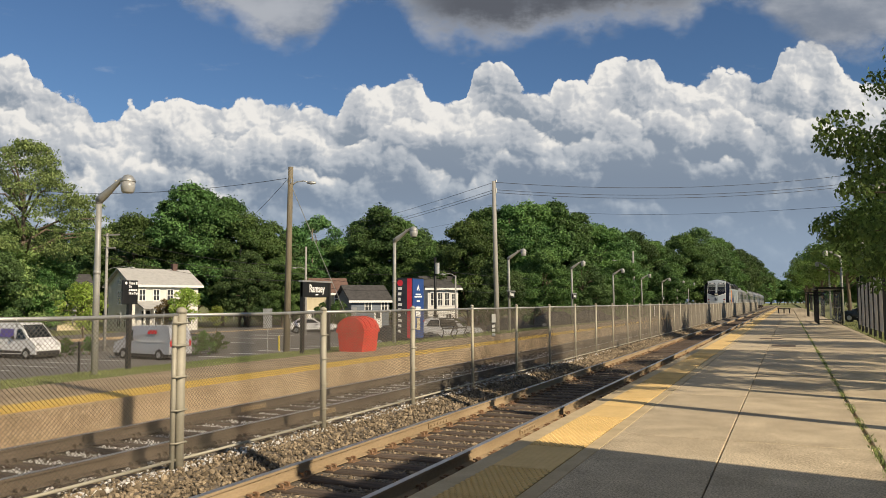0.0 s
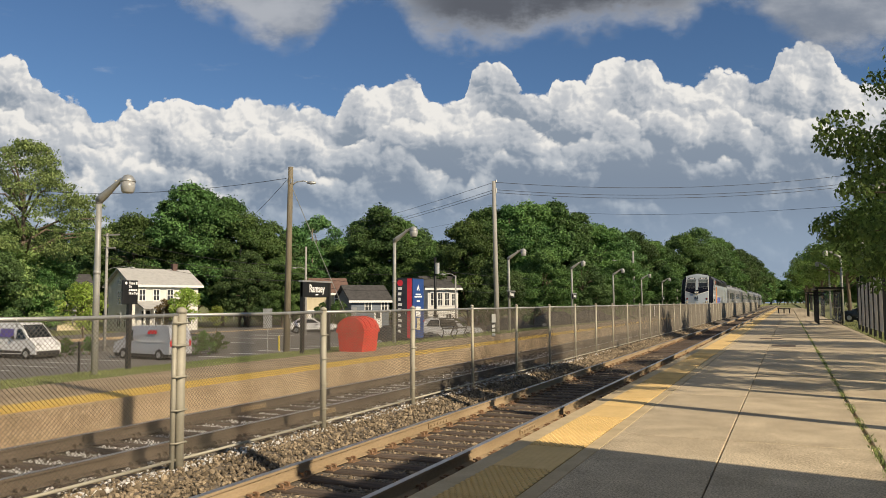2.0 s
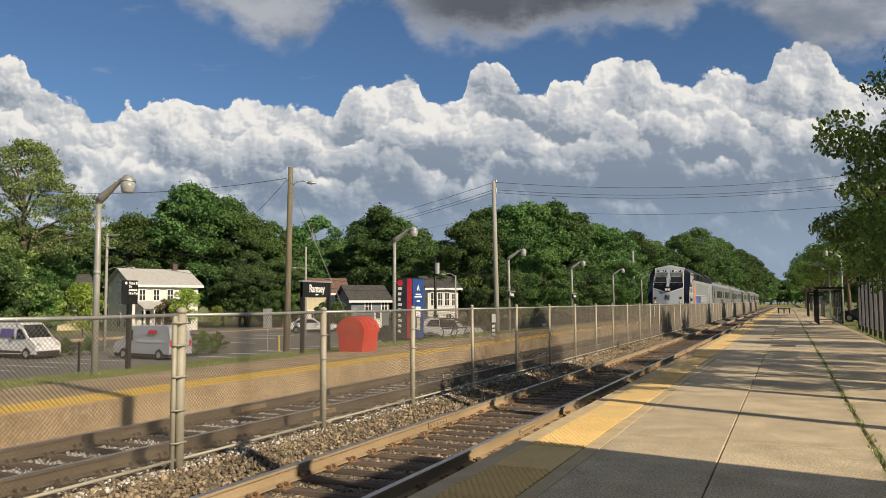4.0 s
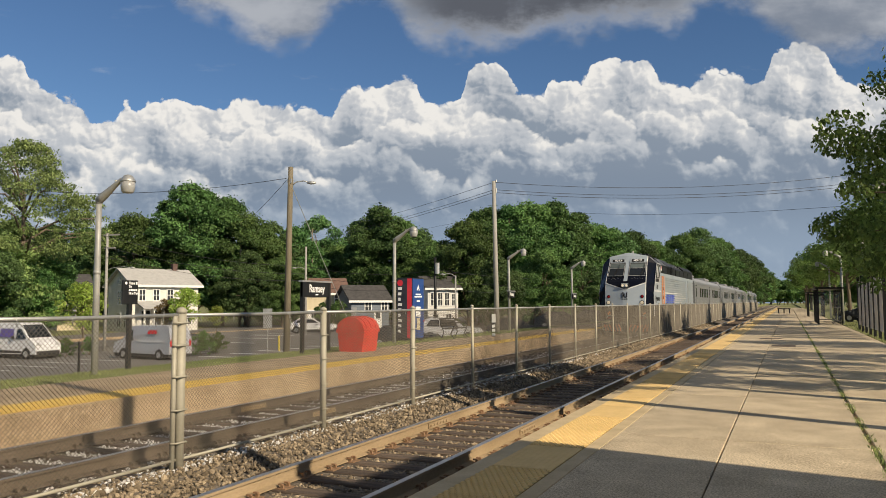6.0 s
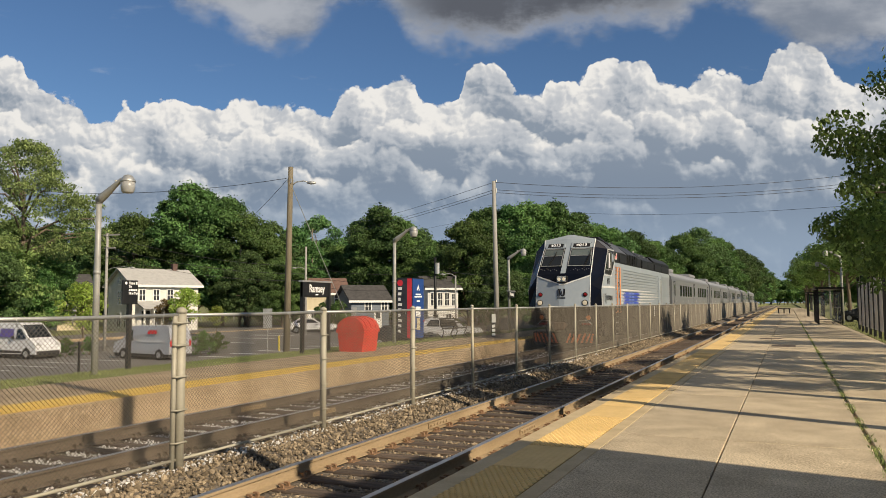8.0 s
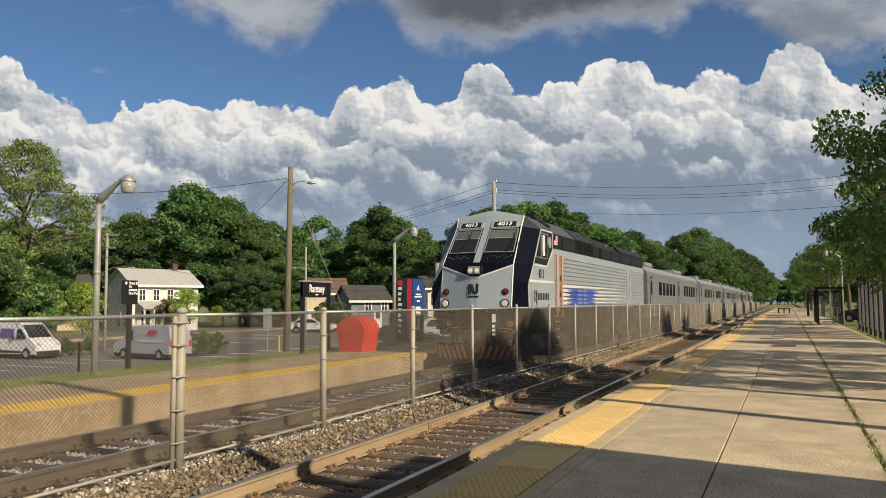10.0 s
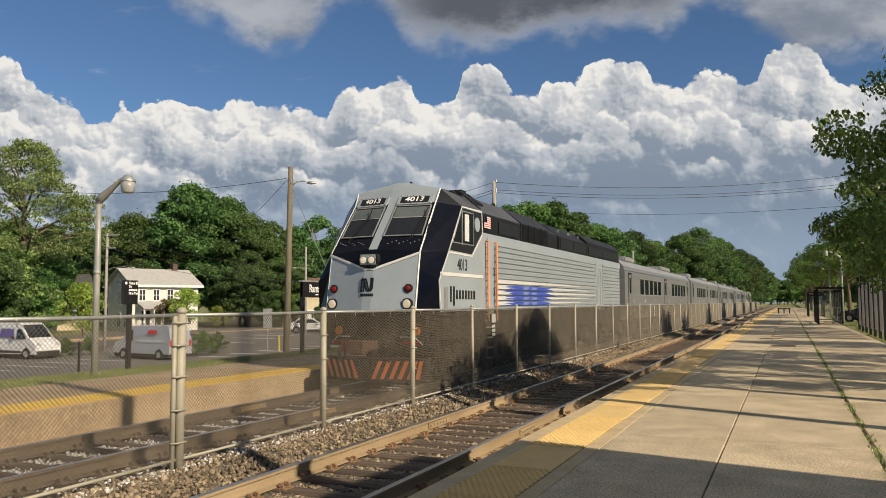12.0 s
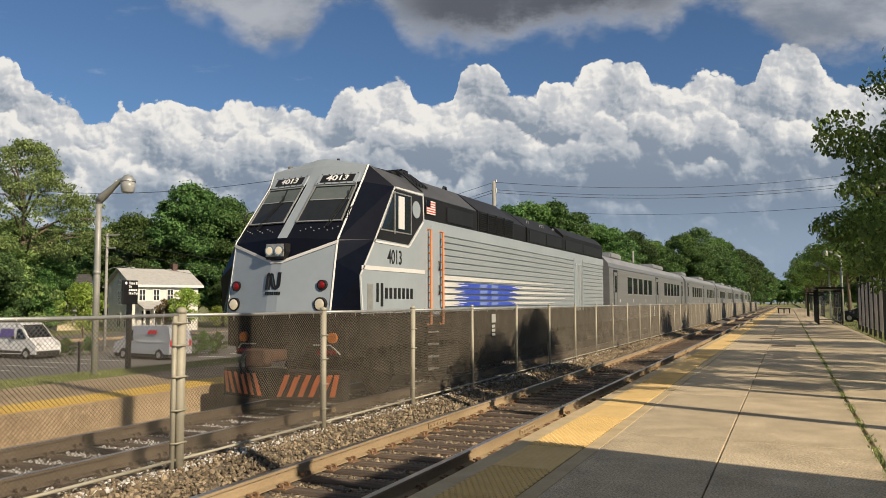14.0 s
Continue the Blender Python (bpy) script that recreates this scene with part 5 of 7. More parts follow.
    put_copy(sm, *spot(pu(330), 66), -1.05, 80, 0.95)
    put_copy(sm, *spot(pu(385), 70), -1.05, 150, 0.6)
    bu = tree("bush", "clipped round green bush beside the house", 2.4, 1.2, 0.1, 52, None, 0.10, 700, 30, "leaf_mid", category="bush", trunk_r=0.05)
    for i, (px, d, s) in enumerate(((575, 82, 1.25), (600, 82, 1.35), (360, 56, 0.8), (385, 58, 0.7), (255, 58, 0.5), (120, 56, 0.6), (160, 58, 0.6))):
        x, y = spot(pu(px), d)
        if i == 0:
            at(bu, x, y, ground_z(x, y), 0, s)
        else:
            put_copy(bu, x, y, ground_z(x, y), 50 * i, s)
    # undergrowth that closes the view along the tracks and behind the car park
    for px, d, sc in ((1335, 420, 6.0), (1350, 510, 7.0), (1364, 540, 7.0), (1378, 540, 7.2), (1392, 540, 7.2), (1406, 540, 7.0), (1420, 500, 6.4), (1440, 330, 4.4), (1458, 240, 3.4), (1478, 200, 3.0), (1500, 165, 3.0), (1525, 150, 2.8), (1552, 140, 2.8), (590, 104, 2.6), (700, 106, 2.6), (845, 100, 2.8), (900, 98, 2.6)):
        x, y = spot(pu(px), d)
        put_copy(bu, x, y, ground_z(x, y) if x < -13.2 else 0.17, 37 * px % 360, sc, "dense dark undergrowth at the foot of the woods")
    rd = tree("young_tree", "small tree with reddish brown leaves", 4.2, 1.5, 0.7, 53, None, 0.09, 560, 40, "leaf_brown", trunk_r=0.06)
    at(rd, *spot(pu(298), 68), -1.05, 0, 0.85)


treeline()

# ---- train ----
M["silver"] = mat("silver_train_paint", (0.315, 0.36, 0.39), (0.36, 0.405, 0.435), 0.7, 0.36, metal=0.1, bump=0.02)
M["navy"] = mat("dark_navy_paint", (0.004, 0.005, 0.010), (0.006, 0.008, 0.015), 0.8, 0.22, spec=0.14)
M["charcoal"] = mat("charcoal_roof_paint", (0.010, 0.010, 0.010), (0.018, 0.018, 0.018), 1.5, 0.5, bump=0.05, spec=0.18)
M["roof_grey"] = mat("sooty_grey_roof", (0.05, 0.052, 0.055), (0.085, 0.087, 0.09), 1.5, 0.45)
M["stainless"] = mat("brushed_stainless", (0.24, 0.245, 0.245), (0.31, 0.315, 0.315), 0.5, 0.42, metal=0.5, stretch=(1, 0.1, 8))
M["coach_roof"] = mat("grey_coach_roof", (0.26, 0.265, 0.27), (0.33, 0.335, 0.34), 0.8, 0.5, metal=0.3)
M["train_glass"] = mat("dark_train_glass", (0.010, 0.014, 0.018), (0.018, 0.022, 0.028), 1.0, 0.05, spec=0.3)
M["white_stripe"] = mat("white_stripe_paint", (0.62, 0.615, 0.59), (0.70, 0.69, 0.665), 2.0, 0.4)
M["blue_stripe"] = mat("blue_livery_paint", (0.03, 0.07, 0.48), (0.05, 0.11, 0.60), 2.0, 0.35)
M["pale_blue"] = mat("pale_blue_livery_paint", (0.16, 0.24, 0.58), (0.22, 0.30, 0.64), 2.0, 0.35)
M["orange_rail"] = mat("orange_handrail_paint", (0.66, 0.25, 0.10), (0.74, 0.32, 0.15), 4.0, 0.5)
M["orange"] = mat("orange_warning_paint", (0.52, 0.12, 0.03), (0.60, 0.16, 0.04), 4.0, 0.5)
M["red_lens"] = mat("red_marker_lens", (0.17, 0.006, 0.009), (0.24, 0.009, 0.012), 3.0, 0.12)
M["lit_lens"] = mat("lit_headlamp_lens", (0.18, 0.155, 0.12), None, 3.0, 0.12, emit=((1.0, 0.82, 0.54), 0.45))
M["visor"] = mat("grey_green_visor", (0.085, 0.105, 0.10), (0.12, 0.14, 0.135), 2.0, 0.15)
M["ditch_lens"] = mat("lit_ditch_lens", (0.35, 0.30, 0.22), (0.5, 0.44, 0.34), 14.0, 0.1, metal=0.5, emit=((1.0, 0.82, 0.54), 0.28))
M["dark_rust"] = mat("dark_rusty_casting", (0.05, 0.027, 0.018), (0.11, 0.055, 0.035), 6.0, 0.85, bump=0.3)
M["chrome"] = mat("lamp_bezel_metal", (0.5, 0.5, 0.5), (0.6, 0.6, 0.6), 4.0, 0.25, metal=0.9)
M["truck"] = mat("grimy_running_gear", (0.018, 0.016, 0.014), (0.04, 0.034, 0.028), 2.5, 0.85, bump=0.2, spec=0.2)
M["amber"] = mat("amber_marker", (0.75, 0.22, 0.02), None, 3.0, 0.3)


def hull(verts, faces, mats):
    """A mesh from named corners, mirrored to the other side, with a paint for each face."""
    bm = bmesh.new()
    got = {}
    def v(p):
        k = tuple(round(c, 4) for c in p)
        if k not in got:
            got[k] = bm.verts.new(k)
        return got[k]
    for names, mi in faces:
        for s in (1, -1):
            ps = [v((verts[q][0] * s, *verts[q][1:])) for q in names]
            ps = [p for i, p in enumerate(ps) if p is not ps[i - 1]]
            if len(set(ps)) > 2:
                try:
                    bm.faces.new(ps if s > 0 else ps[::-1]).material_index = mi
                except ValueError:
                    pass
    return bm


def ribbon(bm, pts, w, n, lift=0.006):
    """A flat raised band of width w along pts on a face with normal n."""
    n = Vector(n).normalized()
    for a, b in zip(pts, pts[1:]):
        a, b = Vector(a), Vector(b)
        d = (b - a).normalized()
        s = n.cross(d) * w / 2
        e = d * w * 0.3
        sheet(bm, [a - s - e, b - s + e, b + s + e, a + s - e], n * lift)


def disc(bm, c, r, d, depth, n=20):
    c, d = Vector(c), Vector(d).normalized()
    tube(bm, [c, c + d * depth], r, n)


def axle(parent, y, r=0.5):
    a = new("wheelset")
    a.parent, a.matrix_basis = parent, pose(0, y, r)
    for s in (-1, 1):
        bm = bmesh.new()
        tube(bm, [(s * 0.68, 0, 0), (s * 0.72, 0, 0), (s * 0.73, 0, 0), (s * 0.82, 0, 0)], [r + 0.025, r + 0.025, r, r - 0.005], 28)
        for k in range(5):
            q = 2 * math.pi * k / 5
            tube(bm, [(s * 0.81, 0.26 * math.cos(q), 0.26 * math.sin(q)), (s * 0.83, 0.26 * math.cos(q), 0.26 * math.sin(q))], 0.05, 8)
        part("wheel", bm, M["truck"], a)
    bm = bmesh.new()
    tube(bm, [(-0.95, 0, 0), (0.95, 0, 0)], 0.09, 12)
    part("axle_shaft", bm, M["truck"], a)
    return a


def truck(t, y, base, r):
    bm = bmesh.new()
    for s in (-1, 1):
        x = s * 1.02
        prism(bm, [(y - base / 2 - 0.55, r + 0.0), (y - base / 2 - 0.4, r + 0.3), (y - 0.5, r + 0.32), (y - 0.35, r + 0.05), (y + 0.35, r + 0.05), (y + 0.5, r + 0.32), (y + base / 2 + 0.4, r + 0.3), (y + base / 2 + 0.55, r), (y + base / 2, r - 0.16), (y - base / 2, r - 0.16)], x - 0.06, x + 0.06, "x")
        for k in (-1, 1):
            tube(bm, [(x, y + k * base / 2, r), (x + s * 0.16, y + k * base / 2, r)], 0.15, 14)
            for q in (-0.32, 0.32):
                tube(bm, [(x, y + k * base / 2 + q, r + 0.05), (x, y + k * base / 2 + q, r + 0.45)], 0.1, 10)
    box(bm, -1.0, 1.0, y - 0.3, y + 0.3, r, r + 0.4)
    part("truck_frame", bm, M["truck"], t)


def locomotive():
    t = thing("locomotive", "silver and navy diesel passenger locomotive with lit headlights", "locomotive", pose(CX2, 11.09, ZT2))
    wheelsets = []
    c, L = 0.105, 19.2
    def ws(z):  # windscreen plane
        return 0.10 + 0.83 * (z - 2.94)
    P = {
        "c0": (c, -0.26, 1.60), "k0": (1.09, -0.077, 1.60), "c1": (c, -0.10, 2.53), "k1": (1.09, 0.14, 2.86), "k05": (1.09, 0.078, 2.50),
        "c2": (c, 0.05, 2.94), "k2": (1.093, 0.155, 2.885), "c3": (c, ws(4.03) - 0.05, 4.03), "k3": (1.03, ws(4.03) + 0.06, 4.03),
        "c4": (c, 1.20, 4.40), "k4": (1.06, 1.26, 4.37), "r0": (0.0, 1.40, 4.60), "c5": (c, 1.38, 4.58),
        "s0": (1.49, 0.27, 1.60), "s1": (1.49, 0.21, 2.26), "s2": (1.49, 0.72, 2.91), "s3": (1.49, 1.47, 3.96),
        "b0": (1.49, 2.75, 1.60), "b1": (1.49, 2.75, 2.91), "b3": (1.49, 2.75, 3.99), "b4": (1.05, 2.75, 4.33), "b5": (c, 2.75, 4.60),
        "m0": (0.0, -0.26, 1.60), "m1": (0.0, -0.10, 2.53), "m2": (0.0, 0.05, 2.94), "m3": (0.0, ws(4.03) - 0.05, 4.03), "m4": (0.0, 1.20, 4.40), "m5": (0, 1.38, 4.58), "mb": (0, 2.75, 4.60), "mb0": (0, 2.75, 1.60),
    }
    faces = [(("m0", "c0", "c1", "m1"), 0), (("c0", "k0", "k05", "k1", "c1"), 0), (("m1", "c1", "c2", "m2"), 1), (("c1", "k1", "k2", "c2"), 1),
             (("m2", "c2", "c3", "m3"), 0), (("c2", "k2", "k3", "c3"), 1), (("m3", "c3", "c4", "m4"), 0), (("c3", "k3", "k4", "c4"), 0),
             (("m4", "c4", "c5", "m5"), 0), (("c4", "k4", "c5"), 0), (("c5", "k4", "b4", "b5"), 0), (("m5", "c5", "b5", "mb"), 0),
             (("k0", "s0", "s1", "k05"), 1), (("k05", "s1", "s2", "k1"), 1), (("k1", "s2", "k2"), 1), (("k2", "s2", "s3", "k3"), 1), (("k3", "s3", "k4"), 1),
             (("k4", "s3", "b3", "b4"), 2), (("s0", "b0", "b1", "s2", "s1"), 0), (("s2", "b1", "b3", "s3"), 0),
             (("m0", "mb0", "b0", "s0", "k0", "c0"), 2), (("mb0", "mb", "b5", "b4", "b3", "b1", "b0"), 2)]
    bm = hull(P, faces, None)
    bevel(bm, 0.018, 2, 14)
    part("cab", bm, [M["silver"], M["navy"], M["roof_grey"]], t, "silver cab with navy corners and screen surround")
    def nose(x, z):  # lower face of the nose, swept back to the corners
        return -0.26 + 0.172 * (z - 1.6) + 0.183 * max(0.0, (abs(x) - c) / 0.965)
    # windscreens, each in its frame, with number boards above
    for s in (-1, 1):
        fn = Vector((s * 0.11, -0.765, 0.635)).normalized()
        def q(x, z, lift=0.0):
            f = (abs(x) - c) / 0.95
            return Vector((s * abs(x), ws(z) - 0.05 * (1 - f) + (0.10 - 0.035 * (z - 2.94)) * f, z)) + Vector(fn) * lift
        bm = bmesh.new()
        sheet(bm, [q(0.155, 3.25, 0.014), q(0.985, 3.25, 0.014), q(0.955, 3.93, 0.014), q(0.155, 3.93, 0.014)], Vector(fn) * 0.006)
        g = part("windscreen", bm, M["train_glass"], t, "raked dark windscreen")
        bm = bmesh.new()
        ribbon(bm, [q(0.14, 3.23, 0.014), q(1.005, 3.23, 0.014), q(0.97, 3.95, 0.014), q(0.14, 3.95, 0.014), q(0.14, 3.23, 0.014)], 0.025, fn, 0.02)
        part("windscreen_frame", bm, M["galv"], g)
        bm = bmesh.new()
        sheet(bm, [q(0.175, 3.67, 0.019), q(0.955, 3.67, 0.019), q(0.945, 3.92, 0.019), q(0.175, 3.92, 0.019)], Vector(fn) * 0.003)
        part("sun_visor", bm, M["visor"], g, "grey-green sun visor across the upper screen")
        bm = bmesh.new()
        sheet(bm, [q(0.175, 3.655, 0.022), q(0.955, 3.655, 0.022), q(0.955, 3.675, 0.022), q(0.175, 3.675, 0.022)], Vector(fn) * 0.004)
        part("visor_rail", bm, M["galv"], g)
        bm = bmesh.new()
        a0, a1 = q(0.75, 3.12, 0.03), q(0.45 if s < 0 else 0.92, 3.72, 0.05)
        tube(bm, [a0, a1], 0.011, 5)
        tube(bm, [a0 + Vector((0.05, 0, 0)), a1 + Vector((0.02, 0, -0.02))], 0.008, 5)
        tube(bm, [a1 + Vector((-0.05, -0.01, -0.12)), a1 + Vector((0.04, 0.06, 0.16))], 0.012, 5)
        part("wiper", bm, M["black"], t)
        bm = bmesh.new()
        for i in range(9):
            disc(bm, q(0.3 + 0.085 * i, 3.06 + 0.03 * ((i * 7) % 3), 0.0), 0.012, fn, 0.014, 8)
        part("bolt", bm, M["galv"], t, "small bright bolts under the windscreen")["kind"] = "stuff"
        # number board
        def nb(x, z, lift):
            return q(x, z, lift + 0.012)
        bm = bmesh.new()
        sheet(bm, [nb(0.125, 3.975, 0.0), nb(0.95, 3.975, 0.0), nb(0.95, 4.20, 0.0), nb(0.125, 4.20, 0.0)], Vector(fn) * 0.03)
        b = part("number_board", bm, M["silver"], t, "riveted number board with white digits")
        bm = bmesh.new()
        sheet(bm, [nb(0.20, 4.01, 0.03), nb(0.87, 4.01, 0.03), nb(0.87, 4.165, 0.03), nb(0.20, 4.165, 0.03)], Vector(fn) * 0.006)
        part("digit_panel", bm, M["black"], b)
        bm = bmesh.new()
        for i in range(6):
            for z in (3.99, 4.185):
                disc(bm, nb(0.165 + 0.148 * i, z, 0.03), 0.011, fn, 0.008, 6)
        part("rivet", bm, M["black"], b)["kind"] = "stuff"
        cen = nb(0.535, 4.088, 0.04)
        dg = letters("number_lettering", "4013", 0.19, M["white_paint"], b, Matrix.Identity(4), 0.003, bold=0.004)
        ax, ay = Vector((0.987 * 1.2, s * 0.16 * 1.2, 0)), Vector((0, 0.79, 1.0)).normalized()
        dg.data.transform(Matrix((ax, ay, fn)).transposed().to_4x4())
        dg.matrix_basis = Matrix.Translation(cen)
    # headlights in a black box in the middle
    bm = bmesh.new()
    prism(bm, [(-0.19, 2.55), (0.19, 2.55), (0.235, 2.68), (0.20, 2.83), (-0.20, 2.83), (-0.235, 2.68)], -0.15, 0.05, "y")
    hb = part("headlight_box", bm, M["black"], t)
    bm = bmesh.new()
    sheet(bm, [(-0.19, -0.151, 2.60), (0.19, -0.151, 2.60), (0.18, -0.151, 2.82), (-0.18, -0.151, 2.82)], (0, -0.010, 0))
    part("reflector_plate", bm, M["galv"], hb)
    for x in (-0.098, 0.098):
        bm = bmesh.new()
        disc(bm, (x, -0.158, 2.70), 0.09, (0, -1, 0), 0.03, 20)
        h = part("headlight", bm, M["chrome"], hb, "round lit headlight")
        bm = bmesh.new()
        tube(bm, [(x, -0.186, 2.70), (x, -0.195, 2.70), (x, -0.203, 2.70)], [0.072, 0.06, 0.025], 20)
        part("lens", bm, M["lit_lens"], h, smooth=True)
    for s in (-1, 1):
        for z, r, m_, nm, lab in ((2.09, 0.07, "red_lens", "marker_light", "red marker light"), (1.765, 0.098, "ditch_lens", "ditch_light", "lit white ditch light")):
            y = nose(0.91, z) + 0.02
            bm = bmesh.new()
            disc(bm, (s * 0.91, y, z), r + 0.022, (0, -1, 0), 0.07, 22)
            h = part(nm, bm, M["black"], t, lab)
            bm = bmesh.new()
            tube(bm, [(s * 0.91, y - 0.066, z), (s * 0.91, y - 0.085, z), (s * 0.91, y - 0.095, z)], [r, r * 0.8, r * 0.3], 20)
            part("lens", bm, M[m_], h, smooth=True)
    # white chevron and edge lines
    bm = bmesh.new()
    for s in (-1, 1):
        ribbon(bm, [(s * -0.02, -0.108, 2.505), (s * c, -0.108, 2.505), (s * 1.09, 0.125, 2.84)], 0.05, (s * 0.22, -1, 0.1), 0.012)
    part("chevron_stripe", bm, M["white_stripe"], t, "white chevron stripe across the nose")
    for s in (-1, 1):
        bm = bmesh.new()
        ribbon(bm, [(s * 1.09, -0.077, 1.61), (s * 1.09, 0.078, 2.5), (s * 1.093, 0.15, 2.885)], 0.03, (s * 0.6, -0.8, 0.1), 0.008)
        ribbon(bm, [(s * 1.093, 0.15, 2.885), (s * 1.035, 1.06, 4.03), (s * 1.062, 1.25, 4.36)], 0.032, (s * 0.62, -0.6, 0.5), 0.014)
        ribbon(bm, [(s * 1.495, 0.33, 1.6), (s * 1.495, 0.24, 2.26), (s * 1.495, 0.745, 2.91), (s * 1.495, 1.49, 3.95), (s * 1.495, 2.70, 3.95), (s * 1.495, 2.74, 3.42)], 0.032, (s, 0, 0), 0.006)
        ribbon(bm, [(s * 1.495, 2.74, 3.42), (s * 1.495, 2.08, 2.86), (s * 1.495, 0.72, 2.88)], 0.038, (s, 0, 0), 0.006)
        ribbon(bm, [(s * 1.495, 0.30, 2.40), (s * 1.495, 2.75, 2.40)], 0.075, (s, 0, 0), 0.006)
        part("edge_stripe", bm, M["white_stripe"], t)
        bm = bmesh.new()
        sheet(bm, [(s * 1.491, 0.78, 2.93), (s * 1.491, 2.05, 2.90), (s * 1.491, 2.70, 3.44), (s * 1.491, 2.67, 3.92), (s * 1.491, 1.50, 3.92)], (s * 0.005, 0, 0))
        part("window_surround", bm, M["black"], t)
        bm = bmesh.new()
        sheet(bm, [(s * 1.497, 0.98, 3.14), (s * 1.497, 1.42, 3.14), (s * 1.497, 1.42, 3.80), (s * 1.497, 1.40, 3.80)], (s * 0.004, 0, 0))
        sheet(bm, [(s * 1.497, 1.50, 3.14), (s * 1.497, 2.12, 3.14), (s * 1.497, 2.12, 3.82), (s * 1.497, 1.50, 3.82)], (s * 0.004, 0, 0))
        g = part("cab_window", bm, M["train_glass"], t)
        bm = bmesh.new()
        ribbon(bm, [(s * 1.5, 0.93, 3.11), (s * 1.5, 2.15, 3.11), (s * 1.5, 2.15, 3.85), (s * 1.5, 1.42, 3.85), (s * 1.5, 0.93, 3.11)], 0.022, (s, 0, 0), 0.012)
        ribbon(bm, [(s * 1.5, 1.46, 3.08), (s * 1.5, 1.46, 3.86)], 0.03, (s, 0, 0), 0.02)
        part("window_frame", bm, M["galv"], g)
        bm = bmesh.new()
        sheet(bm, [(s * 1.502, 1.62, 3.18), (s * 1.502, 1.86, 3.18), (s * 1.502, 1.86, 3.80), (s * 1.502, 1.62, 3.80)], (s * 0.01, 0, 0))
        part("blind", bm, M["white_stripe"], g, "pale roller blind behind the cab window")
        bm = bmesh.new()
        tube(bm, [(s * 1.5, 2.38, 3.62), (s * 1.512, 2.38, 3.62)], 0.17, 24)
        part("round_panel", bm, M["silver"], t)
        # flag: red and white bars with a blue corner
        bm = bmesh.new()
        sheet(bm, [(s * 1.492, 2.88, 3.60), (s * 1.492, 3.30, 3.60), (s * 1.492, 3.30, 3.88), (s * 1.492, 2.88, 3.88)], (s * 0.004, 0, 0))
        fl = part("flag_decal", bm, M["white_stripe"], t, "red and white striped flag decal")
        for i in range(5):
            bm = bmesh.new()
            sheet(bm, [(s * 1.493, 2.885, 3.628 + 0.05 * i), (s * 1.493, 3.295, 3.628 + 0.05 * i), (s * 1.493, 3.295, 3.65 + 0.05 * i), (s * 1.493, 2.885, 3.65 + 0.05 * i)], (s * 0.005, 0, 0))
            part("red_bar", bm, M["red_plastic"], fl)
        bm = bmesh.new()
        sheet(bm, [(s * 1.494, 2.88, 3.74), (s * 1.494, 3.05, 3.74), (s * 1.494, 3.05, 3.88), (s * 1.494, 2.88, 3.88)], (s * 0.008, 0, 0))
        part("blue_corner", bm, M["navy"], fl)
        # step recess, digits, and emblem bars on the cab side
        bm = bmesh.new()
        box(bm, s * 1.47 - 0.03, s * 1.47 + 0.03, 0.48, 0.66, 1.62, 2.12)
        part("step_recess", bm, M["galv"], t)
        letters("road_number", "4013", 0.37, M["black"], t, pose(s * 1.494, 1.50, 2.62, 90, 0, 90 * s), 0.003, squeeze=0.78, bold=0.003)
        bm = bmesh.new()
        for i in range(7):
            y = 1.12 + 0.17 * i
            sheet(bm, [(s * 1.492, y, 1.86), (s * 1.492, y + 0.10, 1.86), (s * 1.492, y + 0.10, 2.06), (s * 1.492, y, 2.06)], (s * 0.006, 0, 0))
        sheet(bm, [(s * 1.492, 0.80, 1.80), (s * 1.492, 0.88, 1.80), (s * 1.492, 0.88, 2.14), (s * 1.492, 0.80, 2.14)], (s * 0.006, 0, 0))
        sheet(bm, [(s * 1.492, 0.96, 1.72), (s * 1.492, 1.05, 1.72), (s * 1.492, 1.05, 2.14), (s * 1.492, 0.96, 2.14)], (s * 0.006, 0, 0))
        part("emblem_bars", bm, M["black"], t)
        # door between two orange handrails
        bm = bmesh.new()
        sheet(bm, [(s * 1.49, 3.08, 1.5), (s * 1.49, 3.48, 1.5), (s * 1.49, 3.48, 3.38), (s * 1.49, 3.08, 3.38)], (s * 0.012, 0, 0))
        d = part("cab_door", bm, M["silver"], t)
        bm = bmesh.new()
        tube(bm, [(s * 1.53, 3.4, 2.45), (s * 1.55, 3.4, 2.55), (s * 1.53, 3.4, 2.65)], 0.015, 6)
        tube(bm, [(s * 1.53, 3.4, 1.95), (s * 1.55, 3.4, 2.05), (s * 1.53, 3.4, 2.15)], 0.015, 6)
        part("door_handle", bm, M["black"], d)
        for y in (2.93, 3.52):
            bm = bmesh.new()
            tube(bm, [(s * 1.49, y, 3.27), (s * 1.57, y, 3.27), (s * 1.57, y, 1.35), (s * 1.49, y, 1.35)], 0.027, 8)
            for i in range(11):
                box(bm, s * 1.53 - 0.04, s * 1.53 + 0.04, y + 0.02, y + 0.05, 1.5 + 0.16 * i, 1.53 + 0.16 * i)
            part("handrail", bm, M["orange_rail"], t, "orange-painted vertical handrail")
        # mirror arm beside the windscreen
        bm = bmesh.new()
        tube(bm, [(s * 1.10, 0.50, 3.30), (s * 1.13, 0.42, 3.33), (s * 1.12, 0.52, 3.48), (s * 1.08, 0.66, 3.52)], 0.012, 6)
        part("mirror_bracket", bm, M["black"], t)
    # emblem on the nose: two bent bands side by side
    bm = bmesh.new()
